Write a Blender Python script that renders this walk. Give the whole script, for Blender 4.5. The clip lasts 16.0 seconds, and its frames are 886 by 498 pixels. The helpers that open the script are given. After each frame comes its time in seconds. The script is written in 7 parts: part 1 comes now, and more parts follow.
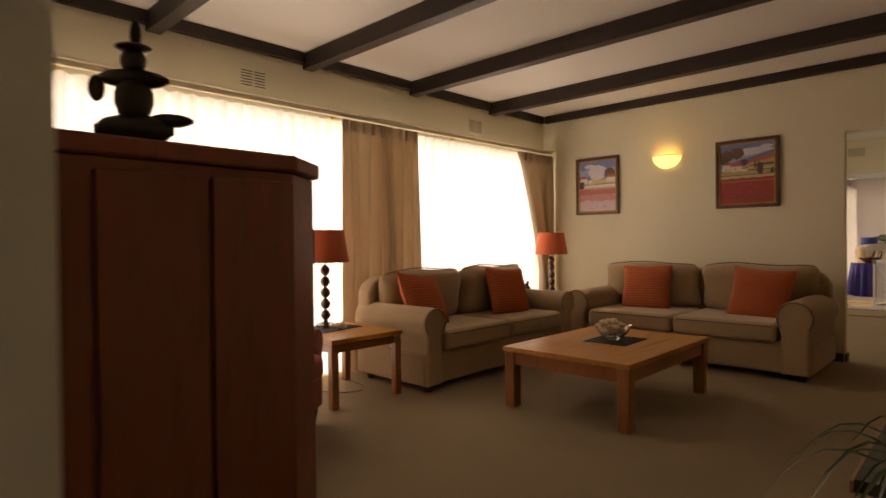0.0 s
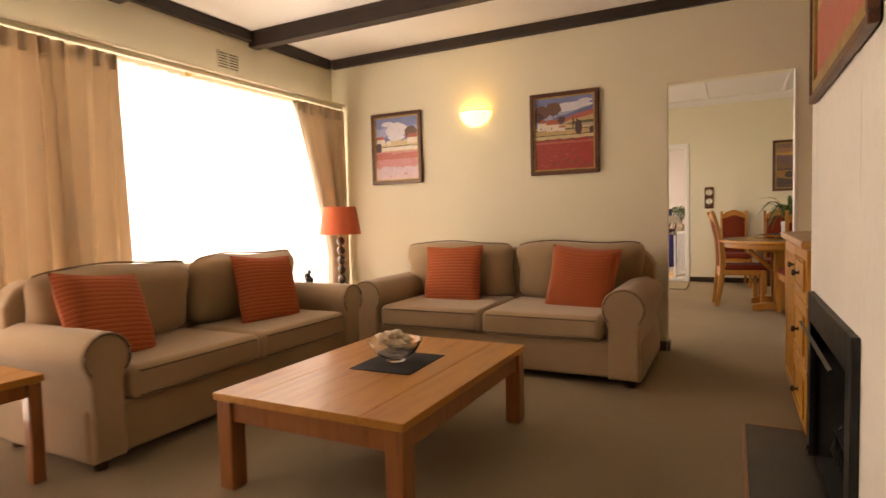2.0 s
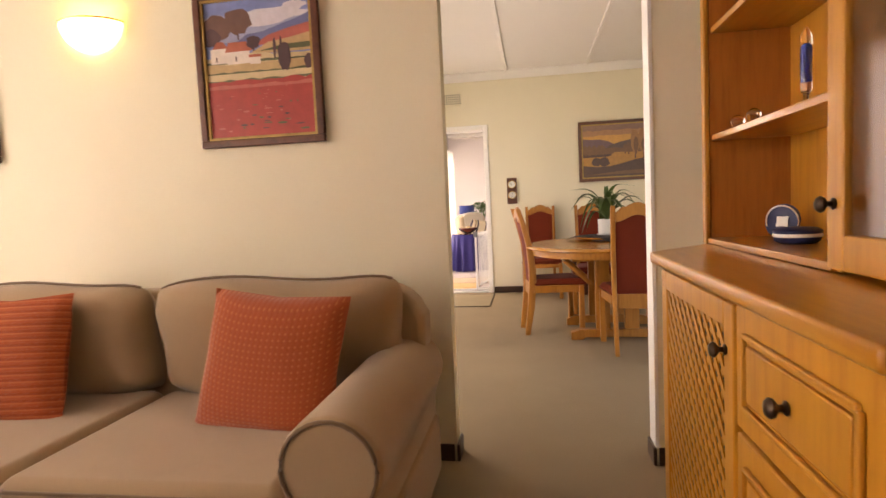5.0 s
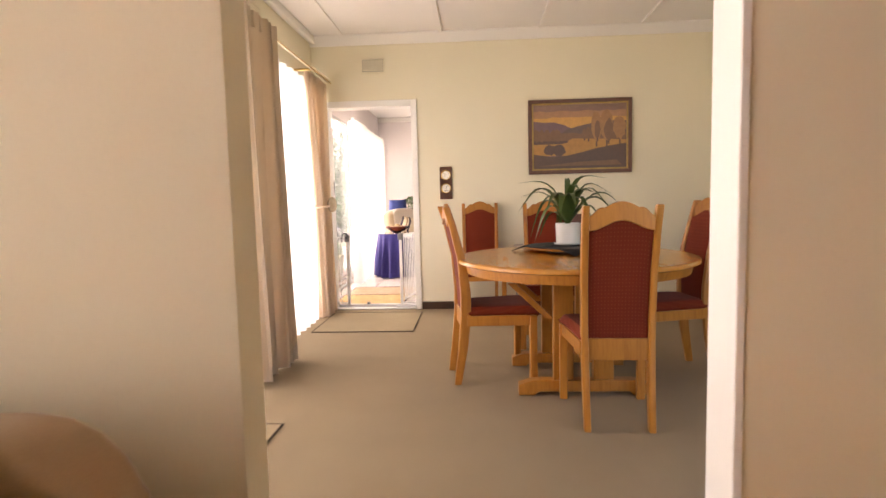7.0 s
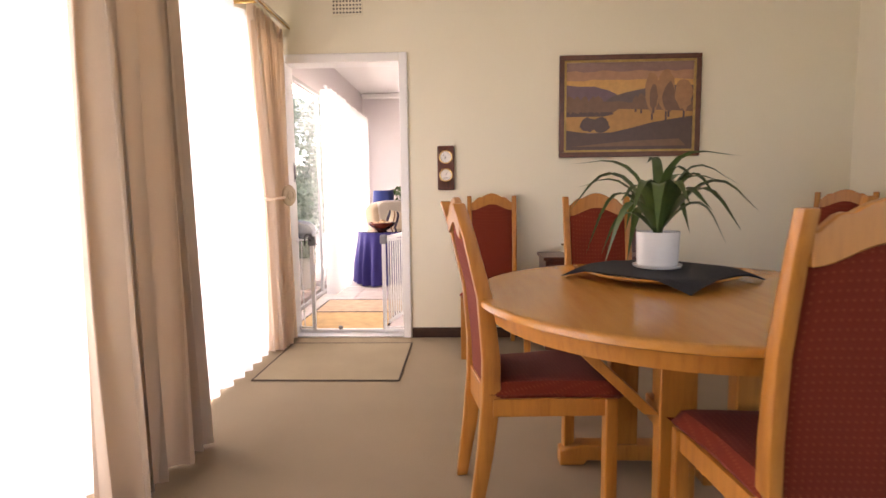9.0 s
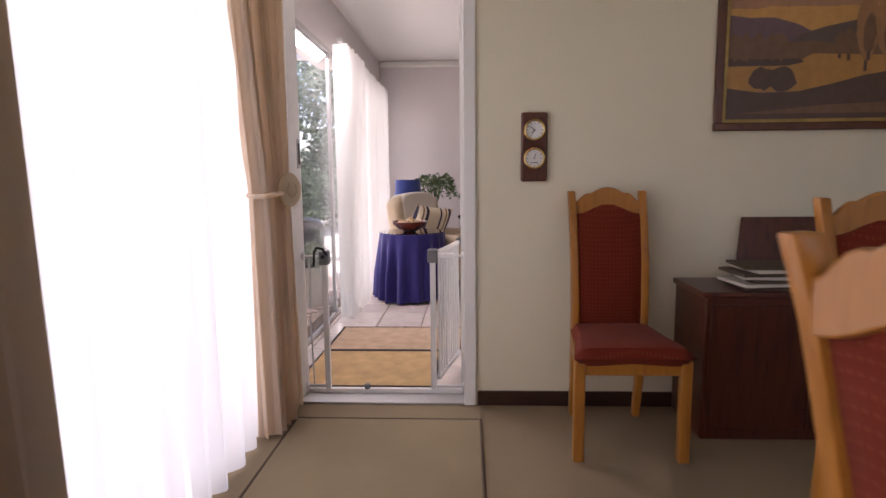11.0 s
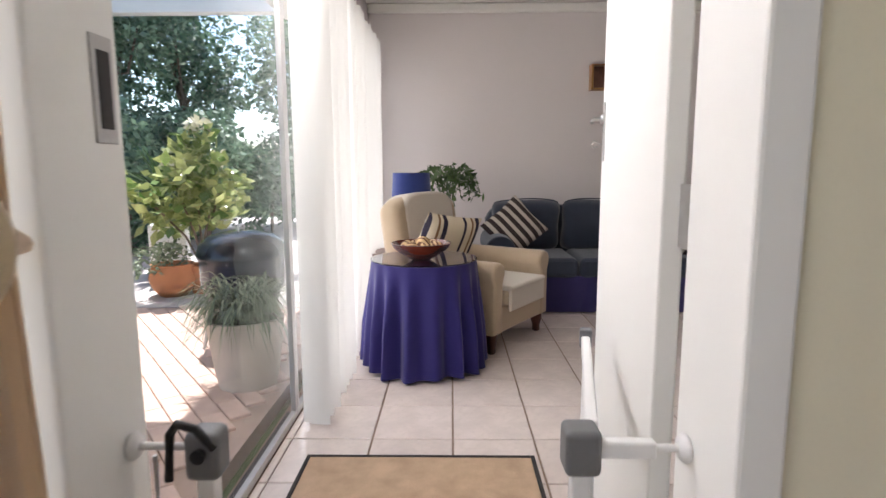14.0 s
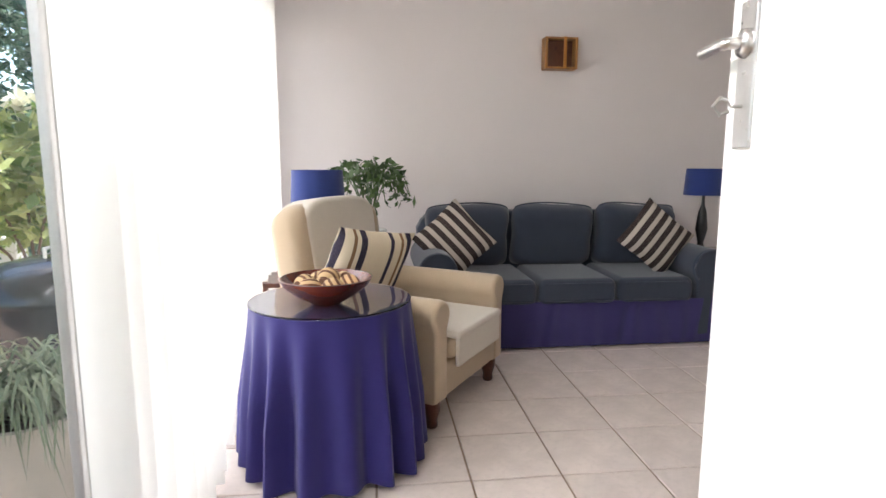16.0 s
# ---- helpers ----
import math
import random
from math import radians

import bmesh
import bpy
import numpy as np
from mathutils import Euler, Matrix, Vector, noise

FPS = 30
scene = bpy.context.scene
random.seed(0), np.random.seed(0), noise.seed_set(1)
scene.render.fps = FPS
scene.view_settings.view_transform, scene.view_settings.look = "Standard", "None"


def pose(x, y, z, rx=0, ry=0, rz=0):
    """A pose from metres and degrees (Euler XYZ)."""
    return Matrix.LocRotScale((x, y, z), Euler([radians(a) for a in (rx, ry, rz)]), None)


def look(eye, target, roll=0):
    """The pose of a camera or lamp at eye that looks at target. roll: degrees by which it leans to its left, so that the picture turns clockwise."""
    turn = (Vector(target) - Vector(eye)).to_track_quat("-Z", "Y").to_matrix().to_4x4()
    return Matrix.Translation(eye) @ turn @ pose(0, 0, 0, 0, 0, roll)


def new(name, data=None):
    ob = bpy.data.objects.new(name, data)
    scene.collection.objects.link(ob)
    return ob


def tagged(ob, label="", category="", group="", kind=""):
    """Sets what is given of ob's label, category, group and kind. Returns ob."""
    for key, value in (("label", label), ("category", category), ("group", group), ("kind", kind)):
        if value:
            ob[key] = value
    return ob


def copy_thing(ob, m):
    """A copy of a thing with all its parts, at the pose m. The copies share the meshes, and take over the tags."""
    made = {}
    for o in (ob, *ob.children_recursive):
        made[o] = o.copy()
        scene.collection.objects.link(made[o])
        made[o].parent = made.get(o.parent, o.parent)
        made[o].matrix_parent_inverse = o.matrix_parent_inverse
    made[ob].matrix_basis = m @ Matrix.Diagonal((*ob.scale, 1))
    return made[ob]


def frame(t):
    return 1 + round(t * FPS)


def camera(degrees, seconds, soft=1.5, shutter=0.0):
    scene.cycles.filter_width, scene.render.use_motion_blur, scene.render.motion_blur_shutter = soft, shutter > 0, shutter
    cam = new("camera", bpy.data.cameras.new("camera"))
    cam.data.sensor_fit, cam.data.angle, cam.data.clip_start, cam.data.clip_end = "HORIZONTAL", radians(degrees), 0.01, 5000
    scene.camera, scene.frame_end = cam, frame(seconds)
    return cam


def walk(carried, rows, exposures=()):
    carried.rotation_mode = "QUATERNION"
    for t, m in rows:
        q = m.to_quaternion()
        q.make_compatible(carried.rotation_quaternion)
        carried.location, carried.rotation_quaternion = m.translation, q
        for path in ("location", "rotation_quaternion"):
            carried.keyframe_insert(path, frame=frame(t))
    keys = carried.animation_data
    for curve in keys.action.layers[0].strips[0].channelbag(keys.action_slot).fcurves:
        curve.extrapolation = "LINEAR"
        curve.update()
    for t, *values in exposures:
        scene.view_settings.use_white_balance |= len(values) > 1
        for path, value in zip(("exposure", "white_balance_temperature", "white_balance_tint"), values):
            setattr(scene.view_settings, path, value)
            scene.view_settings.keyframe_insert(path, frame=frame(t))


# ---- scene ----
cam = camera(76.0, 16.0, 1.5, 0.3)
PATH = [
    (0, (0.039, 0.039, 1.096), (1.478, 1.428, 1.074), -0.6),
    (0.5, (0.305, 0.218, 1.095), (1.866, 1.467, 1.051), -1.0),
    (1, (0.626, 0.343, 1.09), (2.279, 1.466, 1.02), -1.2),
    (1.5, (1.033, 0.431, 1.084), (2.749, 1.453, 0.992), -1.5),
    (2, (1.463, 0.515, 1.084), (3.24, 1.427, 0.971), -1.5),
    (2.5, (1.876, 0.543, 1.084), (3.71, 1.33, 0.956), -1.7),
    (3, (2.293, 0.582, 1.088), (4.164, 1.274, 0.945), -1.8),
    (3.5, (2.671, 0.606, 1.094), (4.583, 1.177, 0.95), -2.1),
    (4, (3.035, 0.591, 1.098), (4.97, 1.077, 0.951), -2.2),
    (4.5, (3.387, 0.611, 1.102), (5.342, 1.005, 0.954), -2.2),
    (5, (3.744, 0.61, 1.104), (5.714, 0.923, 0.957), -2.7),
    (7.5, (5.561, 0.551, 1.1), (7.55, 0.644, 0.92), -1.1),
    (8, (5.941, 0.591, 1.098), (7.931, 0.673, 0.913), -1.1),
    (8.5, (6.309, 0.626, 1.098), (8.298, 0.706, 0.905), -0.8),
    (9, (6.668, 0.702, 1.099), (8.656, 0.781, 0.895), -0.7),
    (9.5, (7.019, 0.78, 1.1), (9.005, 0.88, 0.894), -0.6),
    (12, (8.898, 1.314, 1.136), (10.878, 1.398, 0.866), -0.5),
    (12.5, (9.267, 1.342, 1.138), (11.246, 1.434, 0.862), -0.4),
    (13, (9.607, 1.412, 1.143), (11.586, 1.51, 0.873), -0.1),
    (13.5, (9.901, 1.436, 1.144), (11.88, 1.542, 0.878), -0.1),
    (14, (10.188, 1.52, 1.144), (12.168, 1.55, 0.864), -0.2),
    (14.5, (10.481, 1.508, 1.144), (12.462, 1.482, 0.865), 0.0),
    (15, (10.803, 1.507, 1.145), (12.781, 1.4, 0.866), 0.1),
    (15.5, (11.062, 1.492, 1.145), (13.036, 1.332, 0.865), -0.0),
    (16, (11.258, 1.505, 1.144), (13.223, 1.271, 0.851), 0.2),
]
EXPOSURES = [
    (0.0, 0.38, 10000, 24), (0.5, 0.62, 9900, 24), (1.5, 1.25, 9500, 24), (2.5, 1.75, 9200, 24), (3.5, 2.12, 8600, 23), (4.5, 2.2, 8200, 23), (5.0, 2.1, 8100, 25), (8.0, 2.3, 7300, 26),
    (9.0, 2.08, 7000, 29), (9.5, 1.86, 6900, 29), (12.0, 0.46, 6200, 29), (12.5, 0.33, 6200, 30), (13.5, 0.70, 6300, 24), (14.0, 1.12, 6200, 15), (14.5, 1.42, 6100, 11), (16.0, 1.6, 6100, 11),
]
walk(cam, [(t, look(eye, target, roll)) for t, eye, target, roll in PATH], EXPOSURES)

# ---------------------------------------------------------------- world, sun, large lights
world = bpy.data.worlds.new("sky_world")
world.use_nodes = True
scene.world = world
_wn = world.node_tree.nodes
_sky = _wn.new("ShaderNodeTexSky")
_sky.sky_type, _sky.sun_disc = "NISHITA", False
SUN_AZ, SUN_EL = radians(20), radians(68)
_sky.sun_elevation, _sky.sun_rotation = SUN_EL, math.pi / 2 - SUN_AZ
_wn["Background"].inputs[1].default_value = 0.15
world.node_tree.links.new(_sky.outputs[0], _wn["Background"].inputs[0])

sun = new("sun", bpy.data.lights.new("sun", "SUN"))
sun.data.energy, sun.data.angle, sun.data.color = 5.0, radians(0.6), (1, 0.95, 0.87)
sun_from = Vector((math.cos(SUN_AZ) * math.cos(SUN_EL), math.sin(SUN_AZ) * math.cos(SUN_EL), math.sin(SUN_EL)))
sun.matrix_world = look(sun_from * 30, (0, 0, 0))


def window_light(name, centre, target, width, height, watts, colour=(1, 0.97, 0.93)):
    """Area lamp standing in for daylight in a window's opening, mostly behind its sheer."""
    lamp = new(name, bpy.data.lights.new(name, "AREA"))
    lamp.data.shape, lamp.data.size, lamp.data.size_y = "RECTANGLE", width, height
    lamp.data.energy, lamp.data.color = watts, colour
    lamp.matrix_world = look(centre, target)
    return lamp


LIVING_W, DINING_W, SUNROOM_W = 84, 26, 24
window_light("living_daylight", (3.3, 4.16, 1.08), (3.3, 0, 1.08), 5.2, 2.1, LIVING_W)
window_light("dining_daylight", (8.7, 2.2, 1.1), (8.7, 0, 1.1), 4.0, 2.1, DINING_W)
window_light("sunroom_daylight", (13.9, 2.235, 1.08), (13.9, 0, 1.08), 2.4, 2.0, SUNROOM_W)
# added strip lamp at the glass door's head, brightens mats and door leaf
window_light("glass_door_daylight", (11.9, 2.275, 2.06), (11.9, 1.2, 0.6), 1.45, 0.10, 9)

# ---------------------------------------------------------------- materials
def nodes_of(name):
    m = bpy.data.materials.new(name)
    m.use_nodes = True
    return m, m.node_tree.nodes, m.node_tree.links, m.node_tree.nodes["Principled BSDF"]


def coords(n, l, scale=(1, 1, 1), kind="Object"):
    tc, mp = n.new("ShaderNodeTexCoord"), n.new("ShaderNodeMapping")
    mp.inputs["Scale"].default_value = scale
    l.new(tc.outputs[kind], mp.inputs["Vector"])
    return mp.outputs["Vector"]


def noise_tex(n, l, vec, scale, detail=4, rough=0.55):
    t = n.new("ShaderNodeTexNoise")
    t.inputs["Scale"].default_value, t.inputs["Detail"].default_value, t.inputs["Roughness"].default_value = scale, detail, rough
    l.new(vec, t.inputs["Vector"])
    return t.outputs["Fac"]


def ramp(n, l, fac, stops):
    r = n.new("ShaderNodeValToRGB")
    e = r.color_ramp.elements
    while len(e) < len(stops):
        e.new(0.5)
    for i, (p, c) in enumerate(stops):
        e[i].position, e[i].color = p, (*c, 1)
    l.new(fac, r.inputs["Fac"])
    return r.outputs["Color"]


def mixed(n, l, a, b, fac, mode="MIX"):
    x = n.new("ShaderNodeMix")
    x.data_type, x.blend_type = "RGBA", mode
    for sock, v in ((x.inputs[0], fac), (x.inputs[6], a), (x.inputs[7], b)):
        if isinstance(v, (int, float)):
            sock.default_value = v
        elif isinstance(v, tuple):
            sock.default_value = (*v, 1)
        else:
            l.new(v, sock)
    return x.outputs[2]


def bumped(n, l, bsdf, height, strength, distance):
    b = n.new("ShaderNodeBump")
    b.inputs["Strength"].default_value, b.inputs["Distance"].default_value = strength, distance
    l.new(height, b.inputs["Height"])
    l.new(b.outputs["Normal"], bsdf.inputs["Normal"])


def shade(c, k):
    return tuple(min(1, v * k) for v in c)


def surface(name, colour, rough=0.6, vary=0.12, big=1.2, fine=60, bump=0.15, depth=0.002, metal=0.0, per_piece=0.0, spec=0.5):
    """Two scales of variation in colour, and fine relief."""
    m, n, l, b = nodes_of(name)
    v = coords(n, l)
    c1 = ramp(n, l, noise_tex(n, l, v, big), [(0.3, shade(colour, 1 - vary)), (0.7, shade(colour, 1 + vary))])
    c2 = mixed(n, l, c1, shade(colour, 1 - 1.6 * vary), ramp(n, l, noise_tex(n, l, v, fine, 3), [(0.5, (0, 0, 0)), (0.8, (0.6, 0.6, 0.6))]))
    if per_piece:
        info = n.new("ShaderNodeObjectInfo")
        c2 = mixed(n, l, c2, ramp(n, l, info.outputs["Random"], [(0, shade((1, 1, 1), 1 - per_piece)), (1, (1, 1, 1))]), 1.0, "MULTIPLY")
    l.new(c2, b.inputs["Base Color"])
    rr = n.new("ShaderNodeMapRange")
    rr.inputs["To Min"].default_value, rr.inputs["To Max"].default_value = max(0.02, rough - 0.08), min(1, rough + 0.08)
    l.new(noise_tex(n, l, v, big * 4), rr.inputs["Value"])
    l.new(rr.outputs[0], b.inputs["Roughness"])
    b.inputs["Metallic"].default_value = metal
    b.inputs["Specular IOR Level"].default_value = spec
    if bump:
        bumped(n, l, b, noise_tex(n, l, v, fine, 5, 0.65), bump, depth)
    return m


def wood(name, light, dark, rough=0.35, grain=(1, 9, 9), scale=6.0, coat=0.3, per_piece=0.2):
    m, n, l, b = nodes_of(name)
    v = coords(n, l, grain)
    warp = noise_tex(n, l, v, scale, 6, 0.6)
    fine = noise_tex(n, l, coords(n, l, tuple(g * 6 for g in grain)), scale * 2, 3, 0.7)
    c = ramp(n, l, warp, [(0.32, dark), (0.5, shade(light, 0.92)), (0.68, light)])
    c = mixed(n, l, c, shade(dark, 0.8), ramp(n, l, fine, [(0.55, (0, 0, 0)), (0.75, (0.26, 0.26, 0.26))]))
    info = n.new("ShaderNodeObjectInfo")
    c = mixed(n, l, c, ramp(n, l, info.outputs["Random"], [(0, shade((1, 1, 1), 1 - per_piece)), (1, (1, 1, 1))]), 1.0, "MULTIPLY")
    l.new(c, b.inputs["Base Color"])
    b.inputs["Roughness"].default_value = rough
    b.inputs["Coat Weight"].default_value, b.inputs["Coat Roughness"].default_value = coat, 0.18
    bumped(n, l, b, fine, 0.12, 0.001)
    return m


def fabric(name, colour, weave=420, vary=0.10, rough=0.95, pattern=None, sheen=0.3, puff=0.25, passes=0.0):
    """Woven cloth; pattern: (colour, cells per metre) of small woven diamonds."""
    m, n, l, b = nodes_of(name)
    v = coords(n, l)
    c = ramp(n, l, noise_tex(n, l, v, 3.0), [(0.3, shade(colour, 1 - vary)), (0.7, shade(colour, 1 + vary))])
    c = mixed(n, l, c, shade(colour, 0.72), ramp(n, l, noise_tex(n, l, v, weave, 2), [(0.45, (0, 0, 0)), (0.7, (0.5, 0.5, 0.5))]))
    height = noise_tex(n, l, v, weave, 2)
    if pattern:
        tint, cells = pattern
        ck = n.new("ShaderNodeTexVoronoi")
        ck.feature, ck.distance, ck.voronoi_dimensions = "F1", "MANHATTAN", "2D"
        sp, ad, cb = n.new("ShaderNodeSeparateXYZ"), n.new("ShaderNodeMath"), n.new("ShaderNodeCombineXYZ")
        l.new(coords(n, l), sp.inputs[0]), l.new(sp.outputs[1], ad.inputs[0]), l.new(sp.outputs[2], ad.inputs[1])
        l.new(sp.outputs[0], cb.inputs[0]), l.new(ad.outputs[0], cb.inputs[1])
        ck.inputs["Scale"].default_value, ck.inputs["Randomness"].default_value = cells, 0.0
        l.new(cb.outputs[0], ck.inputs["Vector"])
        c = mixed(n, l, c, tint, ramp(n, l, ck.outputs["Distance"], [(0.12, (0.85, 0.85, 0.85)), (0.3, (0, 0, 0))]))
        height = ck.outputs["Distance"]
    l.new(c, b.inputs["Base Color"])
    b.inputs["Roughness"].default_value = rough
    b.inputs["Sheen Weight"].default_value, b.inputs["Sheen Roughness"].default_value = sheen, 0.5
    b.inputs["Specular IOR Level"].default_value = 0.2
    bumped(n, l, b, height, puff, 0.002)
    if passes:
        thin, both = n.new("ShaderNodeBsdfTranslucent"), n.new("ShaderNodeMixShader")
        thin.inputs[0].default_value = (*shade(colour, 1.15), 1)
        both.inputs[0].default_value = passes
        l.new(b.outputs[0], both.inputs[1]), l.new(thin.outputs[0], both.inputs[2])
        l.new(both.outputs[0], n["Material Output"].inputs["Surface"])
    return m


def striped(name, bands, axis=0, per_metre=1.0, rough=0.95):
    """Cloth with woven stripes across one axis: bands of (position, colour) in one repeat."""
    m, n, l, b = nodes_of(name)
    v = coords(n, l)
    sep, mul, fr = n.new("ShaderNodeSeparateXYZ"), n.new("ShaderNodeMath"), n.new("ShaderNodeMath")
    l.new(v, sep.inputs[0])
    mul.operation, mul.inputs[1].default_value = "MULTIPLY", per_metre
    l.new(sep.outputs[axis], mul.inputs[0])
    fr.operation = "FRACT"
    l.new(mul.outputs[0], fr.inputs[0])
    r = n.new("ShaderNodeValToRGB")
    r.color_ramp.interpolation = "CONSTANT"
    e = r.color_ramp.elements
    while len(e) < len(bands):
        e.new(0.5)
    for i, (p, c) in enumerate(bands):
        e[i].position, e[i].color = p, (*c, 1)
    l.new(fr.outputs[0], r.inputs["Fac"])
    c = mixed(n, l, r.outputs["Color"], (0.5, 0.45, 0.4), ramp(n, l, noise_tex(n, l, v, 300, 2), [(0.5, (0, 0, 0)), (0.8, (0.3, 0.3, 0.3))]))
    l.new(c, b.inputs["Base Color"])
    b.inputs["Roughness"].default_value, b.inputs["Specular IOR Level"].default_value = rough, 0.2
    bumped(n, l, b, noise_tex(n, l, v, 300, 2), 0.3, 0.002)
    return m


def sheer_cloth(name, colour, clear, through_share):
    """Thin cloth that lets light through."""
    m, n, l, b = nodes_of(name)
    n.remove(b)
    out = n["Material Output"]
    d, t, c = n.new("ShaderNodeBsdfDiffuse"), n.new("ShaderNodeBsdfTranslucent"), n.new("ShaderNodeBsdfTransparent")
    v = coords(n, l, (1, 1, 0.15))
    col = ramp(n, l, noise_tex(n, l, v, 6), [(0.3, shade(colour, 0.94)), (0.7, colour)])
    for s in (d, t):
        l.new(col, s.inputs["Color"])
    m1, m2 = n.new("ShaderNodeMixShader"), n.new("ShaderNodeMixShader")
    m1.inputs[0].default_value, m2.inputs[0].default_value = through_share, clear
    l.new(d.outputs[0], m1.inputs[1]), l.new(t.outputs[0], m1.inputs[2])
    l.new(m1.outputs[0], m2.inputs[1]), l.new(c.outputs[0], m2.inputs[2])
    l.new(m2.outputs[0], out.inputs["Surface"])
    return m


def glassy(name, colour=(1, 1, 1), rough=0.0, ior=1.45):
    m, n, l, b = nodes_of(name)
    b.inputs["Base Color"].default_value = (*colour, 1)
    b.inputs["Transmission Weight"].default_value, b.inputs["Roughness"].default_value, b.inputs["IOR"].default_value = 1, rough, ior
    return m


def glowing(name, colour, strength):
    m, n, l, b = nodes_of(name)
    b.inputs["Base Color"].default_value = (*colour, 1)
    b.inputs["Emission Color"].default_value = (*colour, 1)
    b.inputs["Emission Strength"].default_value = strength
    return m


def leafy(name, dark, light, sheen=0.35):
    m, n, l, b = nodes_of(name)
    geo = n.new("ShaderNodeNewGeometry")
    c = ramp(n, l, geo.outputs["Random Per Island"], [(0.0, dark), (0.55, shade(light, 0.7)), (1.0, light)])
    c = mixed(n, l, c, shade(dark, 0.7), ramp(n, l, noise_tex(n, l, coords(n, l), 30), [(0.5, (0, 0, 0)), (0.8, (0.4, 0.4, 0.4))]))
    l.new(c, b.inputs["Base Color"])
    b.inputs["Roughness"].default_value = sheen
    t, mx, out = n.new("ShaderNodeBsdfTranslucent"), n.new("ShaderNodeMixShader"), n["Material Output"]
    l.new(c, t.inputs["Color"])
    mx.inputs[0].default_value = 0.3
    l.new(b.outputs[0], mx.inputs[1]), l.new(t.outputs[0], mx.inputs[2]), l.new(mx.outputs[0], out.inputs["Surface"])
    return m


M = {}
M["wall"] = surface("cream_wall_paint", (0.80, 0.745, 0.575), 0.85, vary=0.025, big=0.9, fine=120, bump=0.12, depth=0.002)
M["breast"] = surface("rough_white_plaster", (0.80, 0.77, 0.70), 0.9, vary=0.04, big=1.5, fine=25, bump=0.35, depth=0.006)
M["sunwall"] = surface("pale_grey_wall_paint", (0.74, 0.69, 0.68), 0.85, vary=0.02, big=0.8, fine=120, bump=0.1)
M["ceiling"] = surface("white_ceiling_paint", (0.82, 0.80, 0.76), 0.9, vary=0.02, big=0.7, fine=70, bump=0.1)
M["outer"] = surface("white_outer_plaster", (0.78, 0.77, 0.74), 0.9, vary=0.05, big=1.5, fine=40, bump=0.3, depth=0.004)
M["gloss"] = surface("white_gloss_paint", (0.84, 0.83, 0.80), 0.55, vary=0.004, big=2, fine=160, bump=0.02, spec=0.3)
M["beam"] = wood("dark_stained_beam", (0.035, 0.018, 0.012), (0.015, 0.008, 0.006), 0.55, (9, 1, 9), 4, 0.05)
M["skirt"] = wood("dark_skirting", (0.06, 0.025, 0.014), (0.025, 0.01, 0.007), 0.4, (1, 1, 9), 4, 0.2)
M["carpet"] = surface("beige_carpet", (0.32, 0.247, 0.16), 1.0, vary=0.07, big=1.4, fine=260, bump=0.9, depth=0.006, spec=0.1)
M["mat"] = surface("beige_mat", (0.33, 0.26, 0.165), 1.0, vary=0.06, big=4, fine=300, bump=0.8, depth=0.004, spec=0.1)
M["binding"] = surface("brown_binding", (0.10, 0.07, 0.045), 0.9, fine=300)
M["tile"] = surface("pinkish_ceramic_tile", (0.70, 0.61, 0.56), 0.22, vary=0.09, big=7, fine=40, bump=0.05, per_piece=0.07)
M["grout"] = surface("brown_grout", (0.24, 0.17, 0.12), 0.9, vary=0.2, big=3, fine=90)
M["coir"] = surface("tan_coir_mat", (0.60, 0.40, 0.20), 1.0, vary=0.16, big=9, fine=220, bump=1.0, depth=0.008, spec=0.1)
M["jute"] = surface("woven_jute_rug", (0.56, 0.40, 0.27), 1.0, vary=0.14, big=12, fine=260, bump=1.0, depth=0.006, spec=0.1)
M["rug_edge"] = surface("black_rug_edge", (0.03, 0.025, 0.022), 0.9, fine=200)
M["sofa"] = fabric("beige_upholstery", (0.40, 0.275, 0.16), 500, 0.05)
M["piping"] = fabric("brown_piping", (0.20, 0.13, 0.075), 600, 0.05)
M["rust"] = fabric("rust_cushion_cloth", (0.40, 0.085, 0.028), 400, 0.10, pattern=((0.52, 0.16, 0.06), 52), puff=0.9)
M["rust_rib"] = striped("rust_ribbed_cloth", [(0, (0.34, 0.065, 0.022)), (0.35, (0.42, 0.09, 0.03)), (0.75, (0.50, 0.13, 0.048))], 1, 42)
M["red"] = fabric("red_armchair_cloth", (0.26, 0.028, 0.02), 450, 0.12)
M["chaircloth"] = fabric("maroon_diamond_cloth", (0.17, 0.024, 0.010), 500, 0.08, pattern=((0.225, 0.05, 0.02), 64), sheen=0.05)
M["shade_red"] = fabric("rust_lampshade_cloth", (0.60, 0.13, 0.06), 600, 0.05)
M["shade_blue"] = fabric("navy_lampshade_cloth", (0.03, 0.05, 0.20), 600, 0.05)
M["purple"] = fabric("indigo_tablecloth", (0.024, 0.019, 0.125), 700, 0.06, rough=0.7, sheen=0.15, puff=0.1)
M["skirt_blue"] = fabric("indigo_sofa_skirt", (0.050, 0.042, 0.15), 600, 0.06)
M["slate_sofa"] = fabric("slate_sofa_cloth", (0.046, 0.056, 0.082), 500, 0.07)
M["cream"] = fabric("cream_armchair_cloth", (0.50, 0.39, 0.27), 500, 0.06)
M["throw"] = fabric("white_ribbed_throw", (0.66, 0.60, 0.52), 260, 0.05, puff=0.6)
M["curtain"] = fabric("beige_curtain_cloth", (0.66, 0.55, 0.42), 700, 0.05, puff=0.12, passes=0.32)
M["curtain2"] = fabric("pale_curtain_cloth", (0.84, 0.73, 0.60), 700, 0.05, puff=0.12, passes=0.5)
